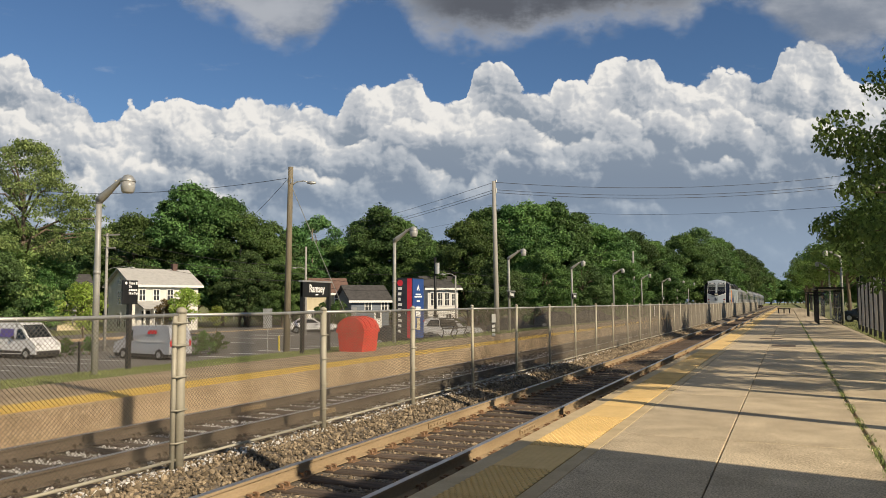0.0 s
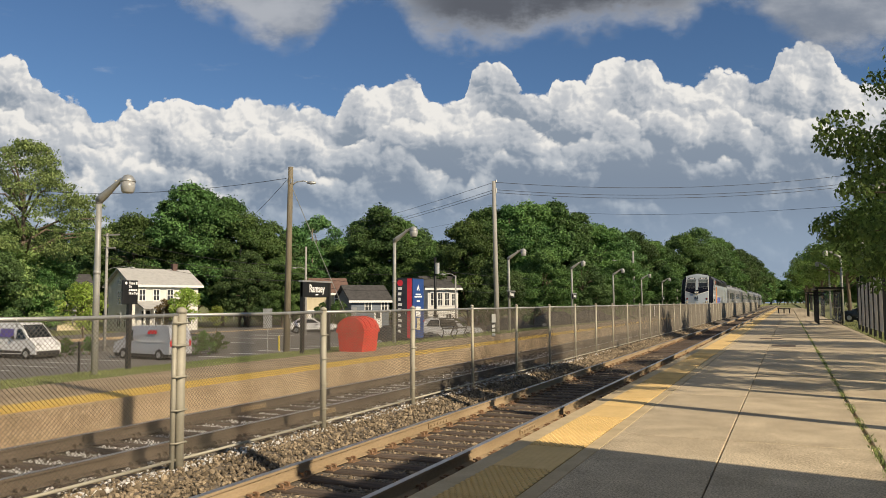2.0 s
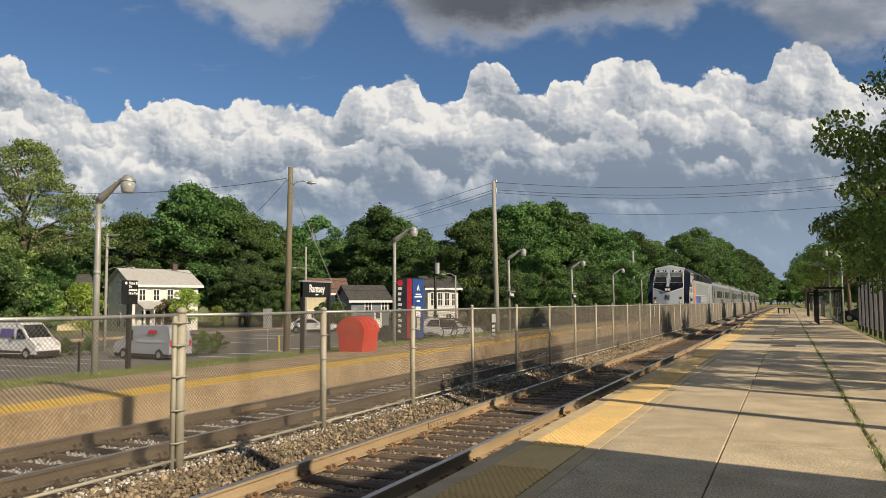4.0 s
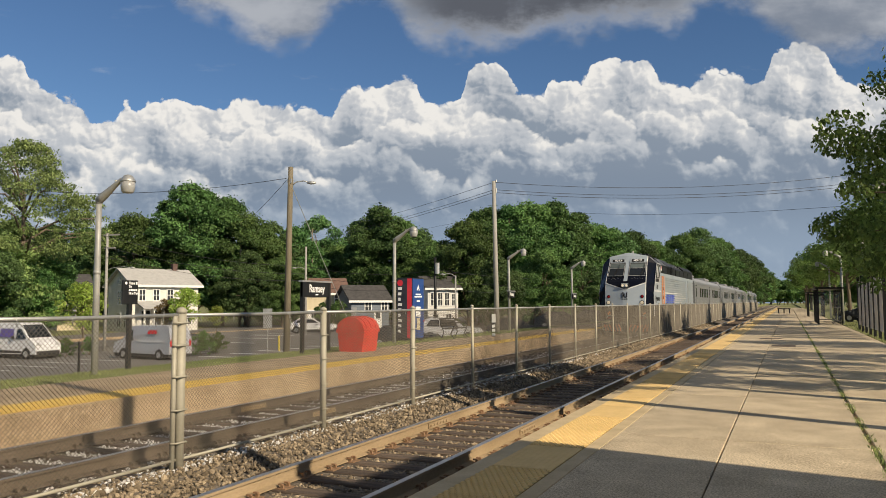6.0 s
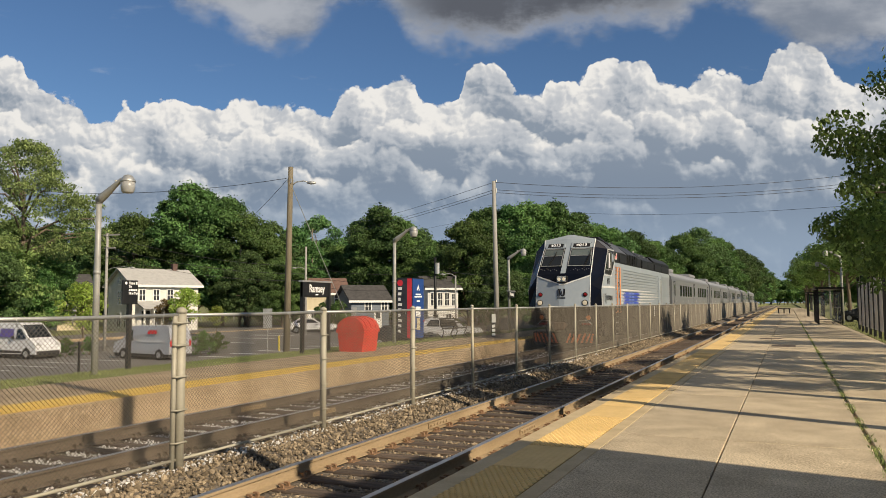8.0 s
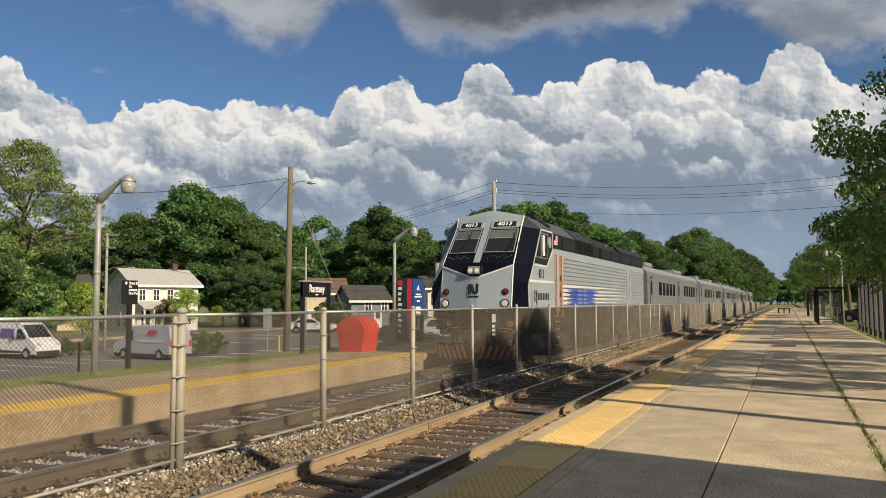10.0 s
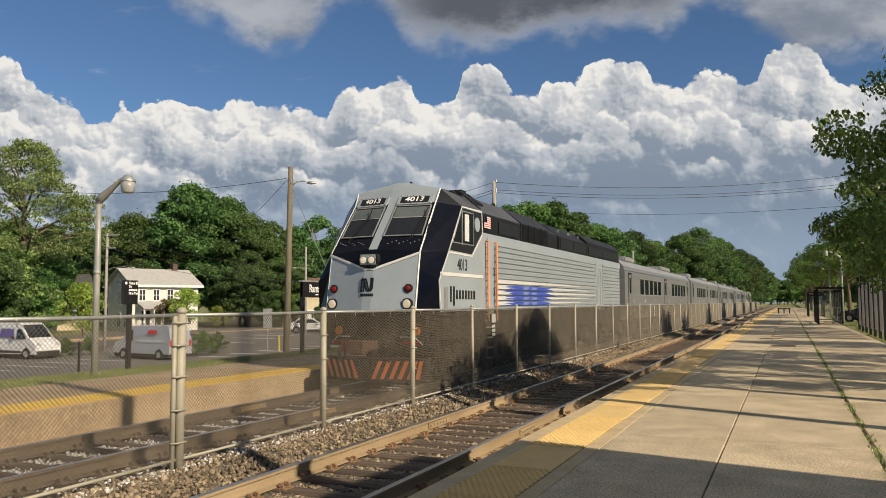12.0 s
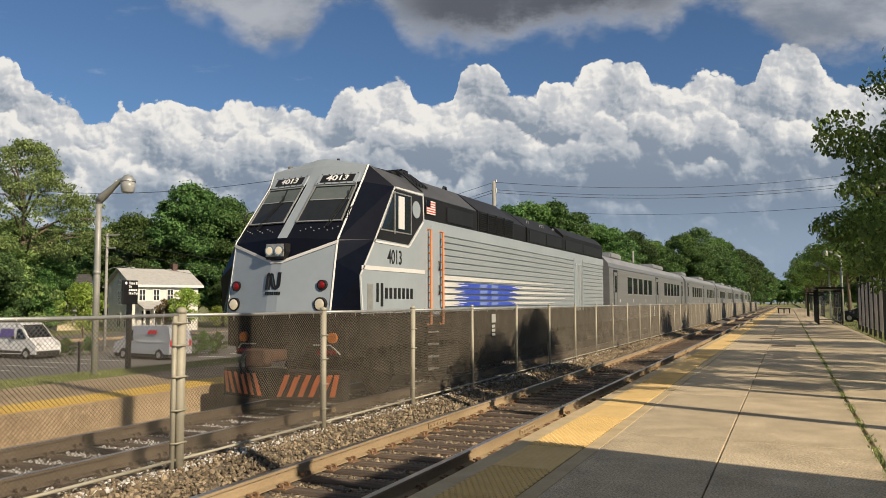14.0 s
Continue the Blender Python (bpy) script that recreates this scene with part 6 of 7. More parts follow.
    for o, w in ((0.0, 0.04), (0.06, 0.028)):
        pts = [(-0.15 + o, 2.03), (-0.15 + o, 2.27), (-0.13 + o, 2.30), (-0.10 + o, 2.28), (-0.04 + o, 2.10), (-0.005 + o, 2.05), (0.04 + o * 0.6, 2.04), (0.075 + o * 0.6, 2.07), (0.085 + o * 0.6, 2.11), (0.085 + o * 0.6, 2.31)]
        ribbon(bm, [(x, nose(0, z), z) for x, z in pts], w, (0, -1, 0.2), 0.010)
    part("emblem", bm, M["black"], t)
    bm = bmesh.new()
    for i in range(7):
        x = -0.165 + 0.047 * i
        sheet(bm, [(x, nose(0, 1.93), 1.93), (x + 0.035, nose(0, 1.93), 1.93), (x + 0.035, nose(0, 1.985), 1.985), (x, nose(0, 1.985), 1.985)], (0, -0.008, 0))
    part("emblem_bars", bm, M["black"], t)
    # main body: silver sides, dark upper works
    bm = bmesh.new()
    box(bm, -1.45, 1.45, 2.75, L, 1.60, 3.47)
    for s in (-1, 1):
        box(bm, s * 1.45, s * 1.488, 2.75, L, 3.215, 3.47)
        box(bm, s * 1.45, s * 1.488, 2.75, 3.64, 1.60, 3.215)
        box(bm, s * 1.45, s * 1.480, 14.56, 15.84, 1.60, 3.215)
    part("engine_body", bm, M["silver"], t)
    for s in (-1, 1):
        for y0, y1 in ((3.66, 14.55), (15.85, L - 0.12)):
            for i in range(11):
                z = 1.70 + 0.138 * i
                bm = bmesh.new()
                prism(bm, [(s * 1.46, z), (s * 1.484, z + 0.004), (s * 1.502, z + 0.100), (s * 1.502, z + 0.108), (s * 1.46, z + 0.112)], y0, y1)
                part("side_rib", bm, M["silver"], t)
        bm = bmesh.new()
        for y0, y1 in ((14.60, 15.80),):
            for y in (y0, y1 - 0.06):
                box(bm, s * 1.49 - 0.02, s * 1.49 + 0.02, y, y + 0.06, 1.5, 3.3)
            box(bm, s * 1.485 - 0.012, s * 1.485 + 0.012, 14.85, 15.5, 1.5, 3.15)
        part("engine_door", bm, M["silver"], t)
        bm = bmesh.new()
        tube(bm, [(s * 1.5, 15.0, 3.1), (s * 1.56, 15.0, 3.05), (s * 1.56, 15.0, 1.7), (s * 1.5, 15.0, 1.65)], 0.015, 6)
        tube(bm, [(s * 1.5, 15.35, 3.1), (s * 1.56, 15.35, 3.05), (s * 1.56, 15.35, 1.7), (s * 1.5, 15.35, 1.65)], 0.015, 6)
        part("grab_rail", bm, M["galv"], t)
        bm = bmesh.new()
        box(bm, s * 1.49 - 0.02, s * 1.49 + 0.025, 2.75, L, 1.60, 1.68)
        part("sill", bm, M["silver"], t)
        # paint streaks across the ribs: white, then blue over it
        rnd = random.Random(21)
        for i in range(5):
            z = 1.70 + 0.138 * i
            bm = bmesh.new()
            sheet(bm, [(s * 1.504, 3.7, z + 0.012), (s * 1.504, 14.5 - 1.2 * abs(i - 2), z + 0.055), (s * 1.5175, 14.5 - 1.2 * abs(i - 2), z + 0.085), (s * 1.5175, 3.7, z + 0.112)], (-s * 0.012, 0, 0))
            part("white_streak", bm, M["white_stripe"], t)
        for i in range(4):
            z = 1.70 + 0.138 * i
            bm = bmesh.new()
            y0, y1 = 4.9 + 0.25 * rnd.random(), 7.6 + 0.3 * rnd.random()
            n = 6
            for k in range(n):
                za, zb = z + 0.012 + 0.1 * k / n, z + 0.012 + 0.1 * (k + 0.93) / n
                xa, xb = 1.508 + 0.0135 * k / n, 1.508 + 0.0135 * (k + 1) / n
                e0, e1 = rnd.uniform(0.0, 0.9), rnd.uniform(0.0, 1.2)
                sheet(bm, [(s * xa, y0 - e0, za), (s * xa, y1 + e1, za), (s * xb, y1 + e1 * 0.8, zb), (s * xb, y0 - e0 * 0.8, zb)], (-s * 0.006, 0, 0))
            part("blue_streak", bm, M["blue_stripe"], t)
        bm = bmesh.new()
        for k in range(2):
            for i in range(4):
                z = 1.72 + 0.138 * i
                y = 5.75 + 0.75 * k
                sheet(bm, [(s * 1.516, y, z), (s * 1.516, y + 0.42, z), (s * 1.5265, y + 0.5, z + 0.075), (s * 1.5265, y, z + 0.075)], (-s * 0.004, 0, 0))
        part("pale_blue_bars", bm, M["pale_blue"], t)
    def upper(y0, y1, w, zs, zt, wt, m_, nm, lab=""):
        bm = bmesh.new()
        prism(bm, [(-w, 3.47), (w, 3.47), (w, zs), (wt, zt), (-wt, zt), (-w, zs)], y0, y1)
        bevel(bm, 0.02)
        return part(nm, bm, M[m_], t, lab)
    u1 = upper(2.75, 5.72, 1.46, 3.93, 4.40, 0.92, "charcoal", "roof_section", "charcoal upper body with a grey sloping roof")
    u2 = upper(5.78, 8.42, 1.46, 3.98, 4.42, 0.92, "black", "radiator_section", "black louvred radiator section")
    u3 = upper(8.46, 9.5, 1.44, 3.92, 4.38, 0.86, "charcoal", "roof_section")
    u4 = upper(9.56, 13.3, 1.47, 3.90, 4.34, 0.92, "charcoal", "roof_section")
    u5 = upper(13.36, L - 0.05, 1.46, 4.00, 4.28, 1.15, "charcoal", "roof_section")
    for s in (-1, 1):
        for i in range(9):
            bm = bmesh.new()
            z = 3.53 + 0.05 * i
            prism(bm, [(s * 1.455, z), (s * 1.485, z - 0.012), (s * 1.485, z), (s * 1.455, z + 0.02)], 5.86, 8.34)
            part("louvre", bm, M["charcoal"], u2)
        for y in (6.4, 7.0, 7.6):
            bm = bmesh.new()
            box(bm, s * 1.475 - 0.015, s * 1.475 + 0.015, y, y + 0.03, 3.5, 3.97)
            part("louvre_post", bm, M["charcoal"], u2)
        for y0, y1, o in ((3.95, 5.45, u1), (9.75, 11.3, u4), (11.45, 13.1, u4), (13.6, 15.9, u5), (16.0, 18.9, u5)):
            bm = bmesh.new()
            sheet(bm, [(s * 1.468, y0, 3.53), (s * 1.468, y1, 3.53), (s * 1.468, y1, 3.85), (s * 1.468, y0, 3.85)], (s * 0.012, 0, 0))
            part("panel", bm, M["black"], o)
        for y in (10.3, 11.6, 11.8, 13.0):
            bm = bmesh.new()
            tube(bm, [(s * 1.2, y, 4.10), (s * 1.2, y + 0.02, 4.18), (s * 1.2, y + 0.2, 4.18), (s * 1.2, y + 0.22, 4.10)], 0.012, 5)
            part("lifting_loop", bm, M["galv"], u4)
        bm = bmesh.new()
        for y0, y1 in ((2.76, 5.7),):
            sheet(bm, [(s * 1.45, y0, 3.95), (s * 1.45, y1, 3.95), (s * 0.93, y1, 4.405), (s * 0.93, y0, 4.405)], (0, 0, 0.012))
        part("roof_slope", bm, M["roof_grey"], u1)
        bm = bmesh.new()
        sheet(bm, [(s * 1.44, 2.72, 4.02), (s * 1.44, 2.80, 4.02), (s * 0.94, 2.80, 4.46), (s * 0.94, 2.72, 4.46)], (0, 0, 0.03))
        for i in range(5):
            y = 2.9 + 0.14 * i
            sheet(bm, [(s * 1.2, y, 4.20), (s * 1.2, y + 0.08, 4.20), (s * 0.8, y + 0.08, 4.5), (s * 0.8, y, 4.5)], (0, 0, 0.05))
        part("roof_vents", bm, M["black"], u1)
    bm = bmesh.new()
    tube(bm, [(0.3, 2.9, 4.55), (0.3, 3.3, 4.56)], 0.09, 10)
    tube(bm, [(0.55, 3.0, 4.50), (0.55, 3.5, 4.52)], 0.08, 10)
    box(bm, 0.1, 0.75, 3.2, 3.5, 4.4, 4.62)
    part("air_horn", bm, M["black"], t)
    bm = bmesh.new()
    tube(bm, [(0, 1.9, 4.6), (0, 1.9, 4.68)], 0.03, 8)
    box(bm, -0.95, -0.85, 1.9, 2.0, 4.3, 4.45)
    tube(bm, [(0.9, 5.0, 4.38), (0.9, 5.05, 4.48), (0.9, 5.15, 4.48), (0.9, 5.2, 4.38)], 0.03, 6)
    part("roof_fitting", bm, M["black"], t)
    # underframe and running gear
    bm = bmesh.new()
    box(bm, -1.42, 1.42, 0.35, L - 0.1, 1.0, 1.60)
    part("underframe", bm, M["truck"], t)
    bm = bmesh.new()
    prism(bm, [(-1.3, 1.0), (1.3, 1.0), (1.3, 0.55), (1.0, 0.25), (-1.0, 0.25), (-1.3, 0.55)], 6.6, 11.9)
    part("fuel_tank", bm, M["truck"], t)
    for y in (3.6, 15.4):
        truck(t, y, 2.8, 0.52)
        for k in (-1, 1):
            wheelsets.append(axle(t, y + 1.4 * k, 0.52))
    for s in (-1, 1):
        bm = bmesh.new()
        box(bm, s * 1.4 - 0.07, s * 1.4 + 0.07, 2.95, 2.98, 0.38, 1.3)
        ladder = part("step_stringer", bm, M["truck"], t)
        bm = bmesh.new()
        box(bm, s * 1.4 - 0.07, s * 1.4 + 0.07, 3.48, 3.51, 0.38, 1.3)
        part("step_stringer", bm, M["truck"], t)
        for i in range(4):
            bm = bmesh.new()
            box(bm, s * 1.4 - 0.09, s * 1.4 + 0.09, 2.98, 3.48, 0.42 + 0.25 * i, 0.45 + 0.25 * i)
            part("step", bm, M["galv"], ladder)
    # front end below the nose
    bm = bmesh.new()
    prism(bm, [(-1.15, 0.30), (0.0, 0.08), (1.15, 0.30), (1.4, 0.55), (-1.4, 0.55)], 0.85, 1.60, "z")
    part("buffer_beam", bm, M["truck"], t)
    bm = bmesh.new()
    prism(bm, [(-1.25, 0.05), (-0.25, -0.25), (0.25, -0.25), (1.25, 0.05), (1.25, 0.3), (-1.25, 0.3)], 0.14, 0.62, "z")
    pilot = part("pilot", bm, M["truck"], t, "pilot plate with orange warning stripes")
    for s in (-1, 1):
        for i in range(6):
            bm = bmesh.new()
            x0 = 0.16 + 0.18 * i
            def f(x, z, lift=-0.012):
                return (s * x, -0.25 + 0.3 * max(0.0, x - 0.25) + lift, z)
            sheet(bm, [f(x0, 0.2), f(x0 + 0.085, 0.2), f(x0 + 0.235 if x0 < 0.95 else x0 + 0.16, 0.57), f(x0 + 0.15 if x0 < 0.95 else x0 + 0.08, 0.57)], (0, -0.008, 0))
            part("warning_stripe", bm, M["orange"], pilot)
        bm = bmesh.new()
        disc(bm, (s * 0.95, 0.26, 1.18), 0.09, (0, -1, 0), 0.06, 14)
        part("amber_lamp", bm, M["amber"], t)
        bm = bmesh.new()
        tube(bm, [(s * 0.45, -0.1, 1.0), (s * 0.47, -0.3, 0.85), (s * 0.42, -0.35, 0.6)], 0.03, 6)
        tube(bm, [(s * 0.6, -0.1, 1.0), (s * 0.63, -0.28, 0.8), (s * 0.58, -0.3, 0.55)], 0.025, 6)
        part("brake_hose", bm, M["black"], t)
        bm = bmesh.new()
        tube(bm, [(s * 0.72, 0.14, 0.93), (s * 1.05, 0.20, 0.93)], 0.045, 8)
        part("red_cover", bm, M["red_lens"], t)
        bm = bmesh.new()
        tube(bm, [(s * 0.62, 0.13, 1.06), (s * 0.95, 0.16, 1.06), (s * 1.12, 0.22, 0.90)], 0.014, 6)
        part("uncoupling_lever", bm, M["galv"], t)
    bm = bmesh.new()
    box(bm, -0.12, 0.12, -0.5, 0.1, 0.78, 0.98)
    box(bm, -0.2, 0.2, -0.68, -0.45, 0.72, 1.02)
    bevel(bm, 0.03)
    part("coupler", bm, M["dark_rust"], t)
    return t, wheelsets


def coach():
    t = thing("coach", "stainless steel passenger coach with a row of dark windows", "railway coach", pose(CX2, 31, ZT2))
    L = 25.6
    prof = [(-1.46, 1.0), (1.46, 1.0), (1.485, 1.7), (1.485, 3.15), (1.42, 3.42), (1.22, 3.64), (0.85, 3.79), (0.4, 3.86), (-0.4, 3.86), (-0.85, 3.79), (-1.22, 3.64), (-1.42, 3.42), (-1.485, 3.15), (-1.485, 1.7)]
    bm = bmesh.new()
    prism(bm, prof, 0.55, L - 0.25)
    bmesh.ops.recalc_face_normals(bm, faces=bm.faces)
    for f in bm.faces:
        f.material_index = 1 if f.normal.z > 0.25 else 0
    part("body", bm, [M["stainless"], M["coach_roof"]], t)
    for s in (-1, 1):
        for i in range(3):
            bm = bmesh.new()
            z = (1.25, 1.62, 3.22)[i]
            box(bm, s * 1.487 - 0.012, s * 1.487 + 0.012, 0.6, L - 0.3, z, z + 0.03)
            part("side_rib", bm, M["stainless"], t)
        for y in [4.35 + 1.42 * k for k in range(5)] + [15.65 + 1.42 * k for k in range(5)]:
            bm = bmesh.new()
            box(bm, s * 1.48 - 0.02, s * 1.48 + 0.02, y, y + 1.12, 2.16, 2.92)
            bevel(bm, 0.015)
            w = part("window", bm, M["train_glass"], t)
            bm = bmesh.new()
            ribbon(bm, [(s * 1.487, y - 0.02, 2.13), (s * 1.487, y + 1.14, 2.13), (s * 1.487, y + 1.14, 2.95), (s * 1.487, y - 0.02, 2.95), (s * 1.487, y - 0.02, 2.13)], 0.04, (s, 0, 0), 0.02)
            part("window_frame", bm, M["galv"], w)
        for y, wd in ((1.35, 0.85), (12.55, 0.95), (23.55, 0.85)):
            bm = bmesh.new()
            box(bm, s * 1.47 - 0.02, s * 1.47 + 0.02, y, y + wd, 1.05, 3.15)
            d = part("door", bm, M["charcoal"], t, "recessed dark door")
            bm = bmesh.new()
            box(bm, s * 1.478 - 0.02, s * 1.478 + 0.02, y + 0.12, y + wd - 0.12, 1.1, 3.05)
            part("door_leaf", bm, M["stainless"], d)
            bm = bmesh.new()
            box(bm, s * 1.485 - 0.02, s * 1.485 + 0.02, y + 0.25, y + wd - 0.25, 2.2, 2.9)
            part("door_glass", bm, M["train_glass"], d)
        for y in (2.6, 5.8, 9.2, 14.4, 17.0, 20.4):
            bm = bmesh.new()
            box(bm, s * 1.487 - 0.006, s * 1.487 + 0.006, y, y + 0.13, 1.78, 1.93)
            part("notice_plate", bm, M["white_stripe"], t)
    for y0, y1 in ((4.2, 6.6), (16.2, 20.2)):
        bm = bmesh.new()
        box(bm, -0.8, 0.8, y0, y1, 3.8, 4.08)
        bevel(bm, 0.06, 2)
        part("roof_unit", bm, M["coach_roof"], t)
    for y0, y1 in ((0.1, 0.56), (L - 0.26, L + 0.2)):
        bm = bmesh.new()
        box(bm, -0.7, 0.7, y0, y1, 1.05, 3.3)
        part("gangway", bm, M["rubber"], t)
    bm = bmesh.new()
    box(bm, -1.2, 1.2, 7.0, 18.5, 0.45, 1.02)
    part("equipment_box", bm, M["truck"], t)
    ax = []
    for y in (3.9, 21.9):
        truck(t, y, 2.5, 0.42)
        for k in (-1, 1):
            ax.append(axle(t, y + 1.25 * k, 0.42))
    return t


loco, loco_axles = locomotive()
coaches = [coach()]
for _ in range(4):
    coaches.append(copy_thing(coaches[0], pose(CX2, 31, ZT2)))
for _c in coaches:
    tagged(_c, group="coaches of the train")

# ---- cloudy sky far behind everything ----
# cumulus tops from left to right, and the lower edge of the grey cloud overhead
TOPS = ((-120, 80), (0, 97), (25, 93), (55, 125), (100, 160), (160, 182), (175, 208), (205, 210), (235, 175), (252, 186), (272, 170), (320, 165), (352, 181), (400, 190), (425, 171), (450, 167), (480, 181), (560, 180), (592, 196), (608, 171), (645, 155), (680, 152), (722, 128), (762, 166), (818, 172), (836, 122), (870, 106), (905, 126), (972, 172), (988, 136), (1042, 142), (1062, 117), (1155, 104), (1190, 141), (1240, 139), (1262, 122), (1335, 133), (1358, 142), (1378, 100), (1438, 79), (1488, 120), (1530, 150), (1700, 140))
BASES = ((-120, -60), (280, -40), (335, 5), (400, 30), (450, 62), (525, 76), (575, 48), (610, 5), (650, -10), (715, 20), (745, 55), (850, 80), (960, 62), (1060, 56), (1140, 38), (1205, 48), (1262, 8), (1300, 2), (1360, 34), (1410, 66), (1490, 98), (1570, 90), (1700, 90))


class Nodes:
    """Short names for building a node tree."""
    def __init__(self, tree):
        self.n, self.l = tree.nodes, tree.links

    def put(self, socket, v):
        if hasattr(v, "is_output"):
            self.l.new(v, socket)
        else:
            socket.default_value = v

    def m(self, op, a, b=0.0, c=0.0, clamp=False):
        x = self.n.new("ShaderNodeMath")
        x.operation, x.use_clamp = op, clamp
        for i, v in enumerate((a, b, c)):
            self.put(x.inputs[i], v)
        return x.outputs[0]

    def step(self, v, a, b, lo=0.0, hi=1.0):
        x = self.n.new("ShaderNodeMapRange")
        x.interpolation_type = "SMOOTHSTEP"
        for i, q in enumerate((v, a, b, lo, hi)):
            self.put(x.inputs[i], q)
        return x.outputs[0]

    def vec(self, op, a, b=(0, 0, 0)):
        x = self.n.new("ShaderNodeVectorMath")
        x.operation = op
        self.put(x.inputs[0], a)
        self.put(x.inputs[3] if op == "SCALE" else x.inputs[1], b)
        return x.outputs[0]

    def noise(self, v, scale, detail=4.0, rough=0.55, color=False):
        x = self.n.new("ShaderNodeTexNoise")
        x.inputs["Scale"].default_value, x.inputs["Detail"].default_value, x.inputs["Roughness"].default_value = scale, detail, rough
        self.put(x.inputs["Vector"], v)
        return x.outputs["Color" if color else "Fac"]

    def cells(self, v, scale):
        x = self.n.new("ShaderNodeTexVoronoi")
        x.feature = "SMOOTH_F1"
        x.inputs["Scale"].default_value, x.inputs["Smoothness"].default_value = scale, 0.12
        self.put(x.inputs["Vector"], v)
        return x.outputs["Distance"]

    def mix(self, f, a, b):
        x = self.n.new("ShaderNodeMix")
        x.data_type = "RGBA"
        self.put(x.inputs[0], f)
        self.put(x.inputs[6], (*a, 1) if isinstance(a, tuple) else a)
        self.put(x.inputs[7], (*b, 1) if isinstance(b, tuple) else b)
        return x.outputs[2]

    def curve(self, v, pts, x0, x1, y0, y1):
        """A smooth line through pts, in their own units."""
        x = self.n.new("ShaderNodeFloatCurve")
        c = x.mapping.curves[0]
        for i, (px, py) in enumerate(pts):
            q = ((px - x0) / (x1 - x0), (py - y0) / (y1 - y0))
            if i < 2:
                c.points[i].location = q
            else:
                c.points.new(*q)
        c.points[0].location = ((pts[0][0] - x0) / (x1 - x0), (pts[0][1] - y0) / (y1 - y0))
        x.mapping.use_clip = False
        x.mapping.update()
        self.put(x.inputs["Value"], self.m("DIVIDE", self.m("SUBTRACT", v, x0), x1 - x0))
        return self.m("MULTIPLY_ADD", x.outputs[0], y1 - y0, y0)


def sky_sheet(name, label, dist, build, v0, v1, glow=0.66):
    m = bpy.data.materials.new(name)
    m.use_nodes = True
    N = Nodes(m.node_tree)
    out = N.n["Material Output"]
    N.n.remove(N.n["Principled BSDF"])
    tc = N.n.new("ShaderNodeTexCoord")
    p = N.vec("SCALE", tc.outputs["Object"], 1351.6 / dist)
    p = N.vec("ADD", p, (784, -441, 0))
    col, alpha = build(N, p)
    em, tr, mx = N.n.new("ShaderNodeEmission"), N.n.new("ShaderNodeBsdfTransparent"), N.n.new("ShaderNodeMixShader")
    N.put(em.inputs["Color"], col)
    em.inputs["Strength"].default_value = glow
    N.put(mx.inputs[0], alpha)
    N.l.new(tr.outputs[0], mx.inputs[1])
    N.l.new(em.outputs[0], mx.inputs[2])
    N.l.new(mx.outputs[0], out.inputs["Surface"])
    k = dist / 1351.6
    xs = (-300, 1870)
    ob = new(name, raw(name, [((x - 784) * k, (441 - y) * k, 0) for y in (v1, v0) for x in xs], [(0, 1, 3, 2)], m))
    ob.matrix_basis = Matrix.Translation(EYE + AIM * dist) @ Matrix((AIM_R, AIM_U, -AIM)).transposed().to_4x4()
    tagged(ob, label, "sky", kind="structure")
    return ob


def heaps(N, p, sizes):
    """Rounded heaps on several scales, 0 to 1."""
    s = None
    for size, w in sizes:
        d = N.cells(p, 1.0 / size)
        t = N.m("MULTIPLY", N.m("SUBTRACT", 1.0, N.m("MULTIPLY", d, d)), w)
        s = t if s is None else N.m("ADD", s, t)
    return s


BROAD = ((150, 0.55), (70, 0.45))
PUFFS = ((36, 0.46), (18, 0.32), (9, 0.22))


